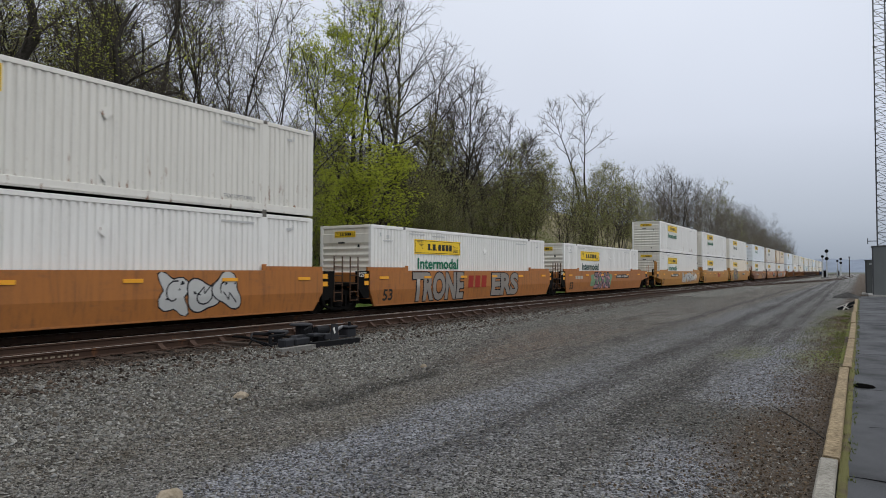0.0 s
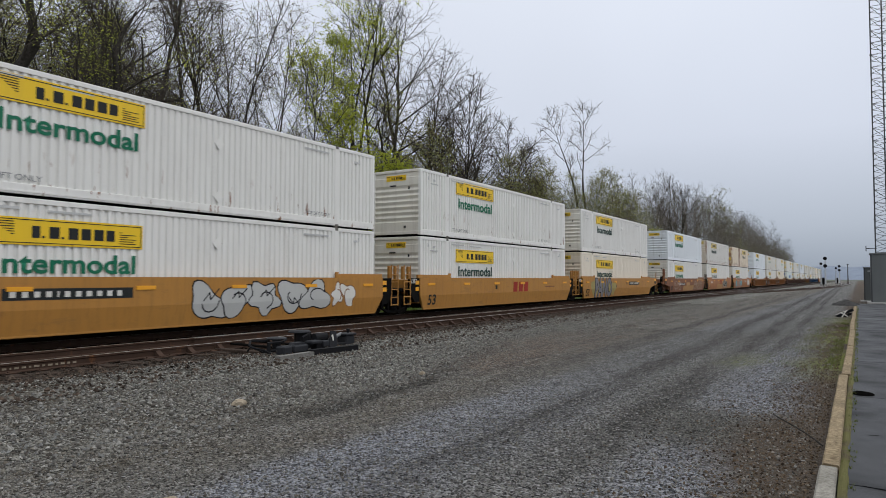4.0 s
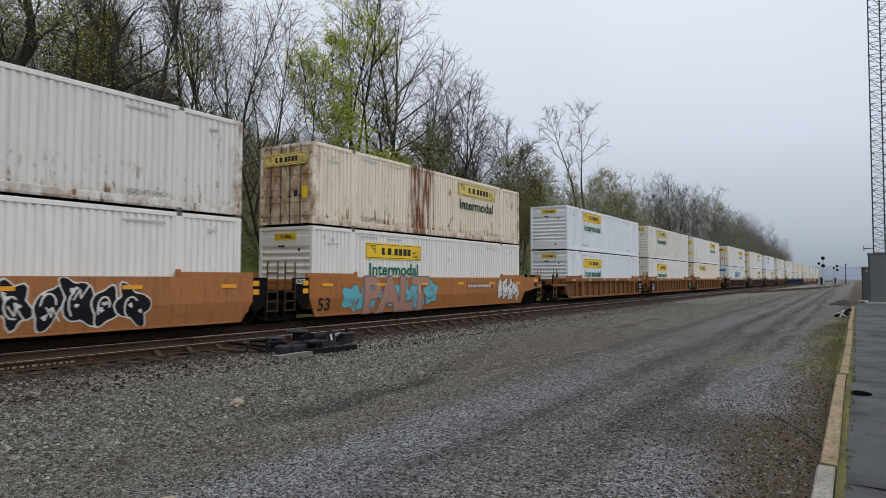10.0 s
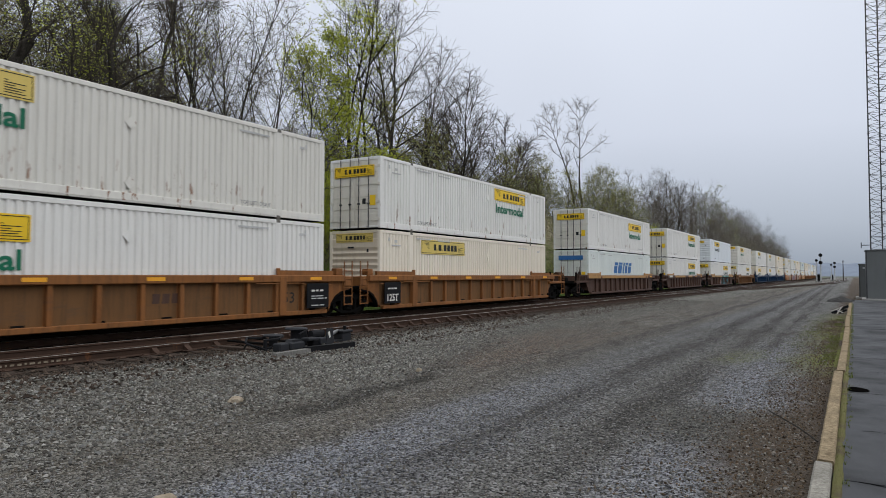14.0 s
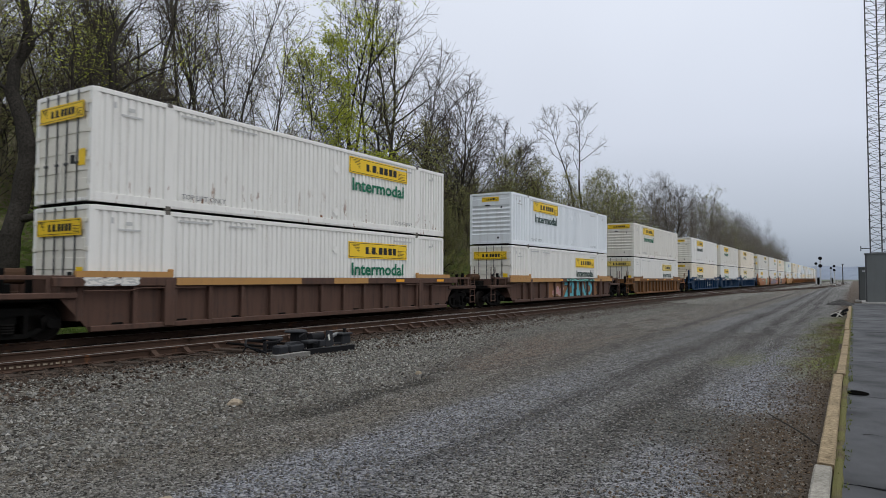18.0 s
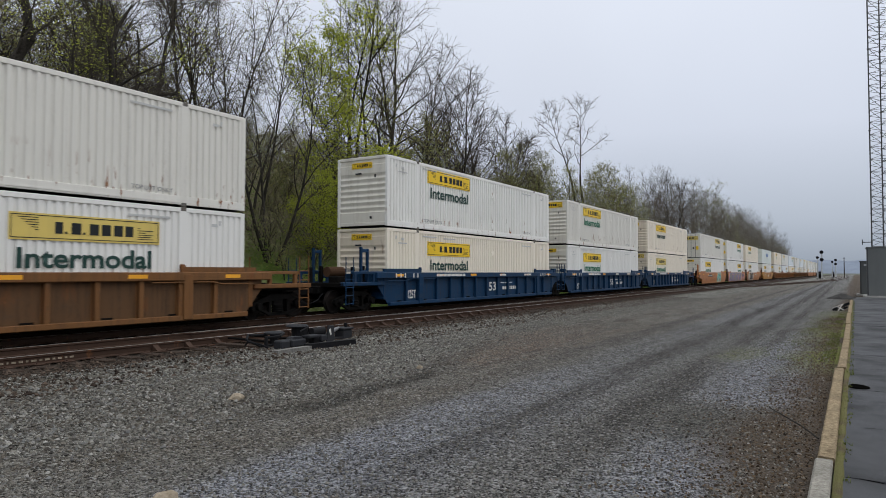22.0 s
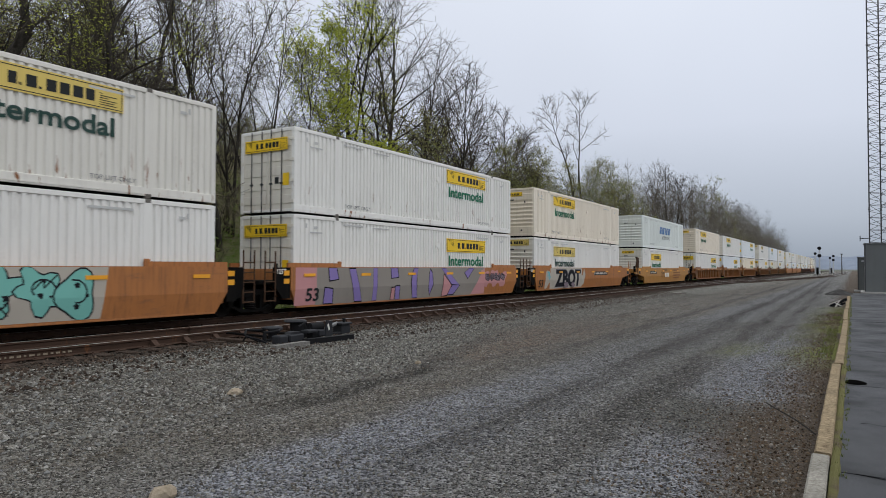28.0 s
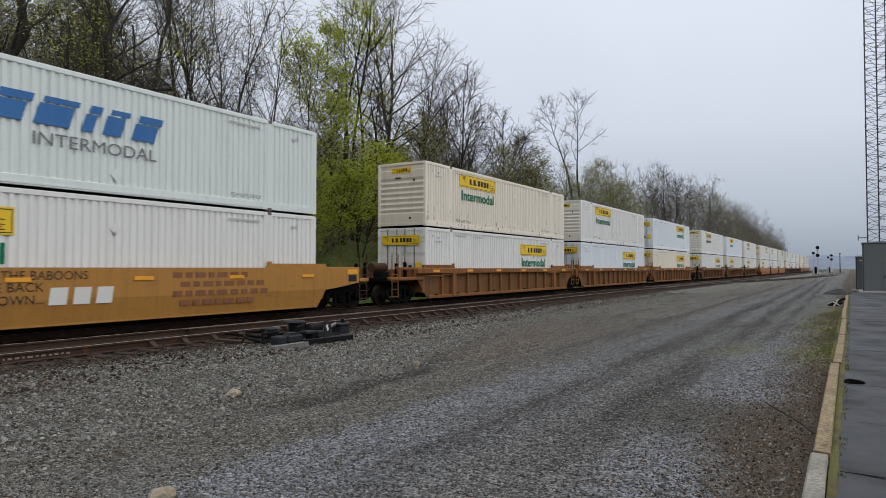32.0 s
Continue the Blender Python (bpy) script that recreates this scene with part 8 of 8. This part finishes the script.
def lone_rock(name, x, y, size, label, seed):
    rr = random.Random(seed)
    bm = bmesh.new()
    bmesh.ops.create_icosphere(bm, subdivisions=2, radius=size)
    for v in bm.verts:
        d = v.co.normalized()
        f = 1 + 0.28 * noise.noise(d * 1.6 + Vector((seed, 0, 0)))
        v.co = Vector((d.x * 1.25, d.y * 0.9, d.z * 0.72)) * size * f
        if v.co.z < -0.3 * size:
            v.co.z = -0.3 * size
    me = bpy.data.meshes.new(name)
    bm.to_mesh(me)
    bm.free()
    me.materials.append(ROCK)
    ob = new(name, me)
    ob.location = (x, y, ground_z(x, y) + 0.28 * size)
    tagged(ob, label, "rock")


lone_rock("rock", 3.06, 4.34, 0.088, "angular tan rock lying on the gravel", 5)
lone_rock("rock", 5.95, 6.95, 0.085, "rounded pinkish-tan stone on the ballast", 8)
lone_rock("rock", 9.6, 6.5, 0.06, "small pale stone on the ballast", 9)


def scatter(name, label, n, place, smin, smax, seed, mat=None):
    """Broken stones by the thousand, joined in one mesh."""
    rs = np.random.RandomState(seed)
    base = np.array([(0, 0, 1), (0.9, 0, 0.25), (0.28, 0.86, 0.2), (-0.73, 0.53, 0.25), (-0.73, -0.53, 0.2), (0.28, -0.86, 0.25), (0.1, 0.05, -0.6)])
    faces = np.array([(0, 1, 2), (0, 2, 3), (0, 3, 4), (0, 4, 5), (0, 5, 1), (6, 2, 1), (6, 3, 2), (6, 4, 3), (6, 5, 4), (6, 1, 5)])
    x, y = place(rs, n)
    n = len(x)
    s = smin + (smax - smin) * rs.rand(n) ** 2
    ang = rs.rand(n) * 6.283
    v = np.repeat(base[None], n, 0) * (0.65 + 0.7 * rs.rand(n, 7, 1))
    v *= np.stack([s * (0.9 + 0.5 * rs.rand(n)), s * (0.7 + 0.4 * rs.rand(n)), s * (0.75 + 0.5 * rs.rand(n))], 1)[:, None]
    tilt = (rs.rand(n) - 0.5) * 0.9
    ct, st = np.cos(tilt)[:, None], np.sin(tilt)[:, None]
    vy, vz = v[..., 1] * ct - v[..., 2] * st, v[..., 1] * st + v[..., 2] * ct
    ca, sa = np.cos(ang)[:, None], np.sin(ang)[:, None]
    vx, vy = v[..., 0] * ca - vy * sa, v[..., 0] * sa + vy * ca
    gz = np.array([ground_z(float(a), float(b)) for a, b in zip(x, y)])
    out = np.stack([vx + x[:, None], vy + y[:, None], vz + (gz + s * 0.18)[:, None]], 2).reshape(-1, 3)
    fs = (faces[None] + 7 * np.arange(n)[:, None, None]).reshape(-1, 3)
    me = bpy.data.meshes.new(name)
    me.from_pydata(out.tolist(), [], fs.tolist())
    me.materials.append(mat or STONES)
    return tagged(new(name, me), label, "gravel", kind="stuff")


def on_ballast(rs, n):
    x = 1.5 + 44 * rs.rand(n) ** 1.6
    y = 5.2 + 6.9 * rs.rand(n)
    edge = np.minimum(np.maximum(3.87 + 0.27 * x, 6.25), 8.2)
    keep = (y > edge - 0.1 + rs.randn(n) * 0.35) & (y < 10.7 + rs.randn(n) * 0.45)
    return x[keep], y[keep]


def on_road(rs, n):
    x = 2.5 + 20 * rs.rand(n) ** 1.8
    y = 0.45 + 8.6 * rs.rand(n)
    return x, y


def in_bed(rs, n):
    x = 1 + 45 * rs.rand(n) ** 1.5
    y = 9.4 + 6.0 * rs.rand(n)
    return x, y


scatter("ballast_stone", "grey broken ballast stones", 66000, on_ballast, 0.013, 0.031, 1)
scatter("road_gravel", "fine grey gravel on the yard road", 72000, on_road, 0.005, 0.016, 2)
scatter("track_stone", "dirty brown ballast between the rails", 15000, in_bed, 0.016, 0.046, 3, island_mix("dirty_ballast", [(0.018, 0.013, 0.010), (0.060, 0.043, 0.032), (0.12, 0.088, 0.066), (0.03, 0.021, 0.016)]))


def grass_tufts(n, seed):
    rs = random.Random(seed)
    g = Geo()
    for _ in range(n):
        x = rs.uniform(14, 33)
        y = rs.choice((rs.gauss(0.85, 0.42), rs.uniform(0.36, 0.6)))
        if not 0.34 < y < 2.6 or noise.noise((x * 0.7, y * 1.5, 0)) < rs.uniform(-0.1, 0.35):
            continue
        z = ground_z(x, y)
        for _ in range(5):
            a, h = rs.uniform(0, 6.28), rs.uniform(0.012, 0.045)
            dx, dy = math.cos(a), math.sin(a)
            g.add([(x - dy * 0.006, y + dx * 0.006, z - 0.01), (x + dy * 0.006, y - dx * 0.006, z - 0.01), (x + dx * h * 0.6, y + dy * h * 0.6, z + h)], [(0, 1, 2)])
    for _ in range(1600):
        x = rs.uniform(3.5, 44)
        y = 0.10 + rs.uniform(-0.05, 0.06)
        if noise.noise((x * 1.3, 0, 7)) < rs.uniform(-0.3, 0.4):
            continue
        for _ in range(7):
            a, h = rs.uniform(0, 6.28), rs.uniform(0.012, 0.04)
            dx, dy = math.cos(a), math.sin(a)
            g.add([(x - dy * 0.006, y + dx * 0.006, 0.03), (x + dy * 0.006, y - dx * 0.006, 0.03), (x + dx * h * 0.6, y + dy * h * 0.6, 0.05 + h)], [(0, 1, 2)])
    me = bpy.data.meshes.new("grass")
    me.from_pydata(g.v, [], g.f)
    me.materials.append(island_mix("yard_grass", [(0.06, 0.09, 0.015), (0.12, 0.15, 0.03), (0.19, 0.20, 0.06), (0.10, 0.12, 0.03)], 0.7))
    tagged(new("grass", me), "thin yellow-green grass along the kerb", "grass", kind="stuff")


grass_tufts(3500, 6)


def along_kerb(rs, n):
    x = 3.2 + 26 * rs.rand(n) ** 1.6
    y = 0.36 + np.abs(rs.randn(n)) * np.where((x > 5) & (x < 10), 0.62, 0.45)
    return x, y


scatter("leaf_litter", "brown dead leaves and stone chips along the kerb", 13000, along_kerb, 0.005, 0.017, 12, island_mix("dead_leaves", [(0.015, 0.011, 0.008), (0.09, 0.062, 0.038), (0.20, 0.145, 0.095), (0.03, 0.022, 0.016), (0.13, 0.085, 0.05), (0.30, 0.27, 0.23)]))


# ---- movement ----
def along(d):
    """The line at d metres from the camera's foot: x, y and heading in degrees."""
    off, slope = bend(d)
    return d, TRACK_Y + off, math.degrees(math.atan(slope))


def motions():
    for ob, s, z, turned in MOVERS:
        far = s + HALF > BEND
        times = [i * 2.0 for i in range(17)] if far else [i * 8.0 for i in range(5)]
        rows = []
        for t in times:
            x, y, h = along(s + HALF - SPEED * t + SLOW * t * t)
            rows.append((t, pose(x, y, RAIL_Z + z, 0, 0, h + (180 if turned else 0))))
        walk(ob, rows)
    # all wheels are alike and roll together: one set of turns serves them all
    first = WHEELS[0]
    walk(first, [(k / FPS, pose(0, 0, 0, 0, -math.degrees((SPEED * k / FPS - SLOW * (k / FPS) ** 2) / 0.42), 0)) for k in range(32 * FPS + 1)])
    for w in WHEELS[1:]:
        w.rotation_mode = "QUATERNION"
        w.animation_data_create()
        w.animation_data.action = first.animation_data.action
        w.animation_data.action_slot = first.animation_data.action_slot


motions()
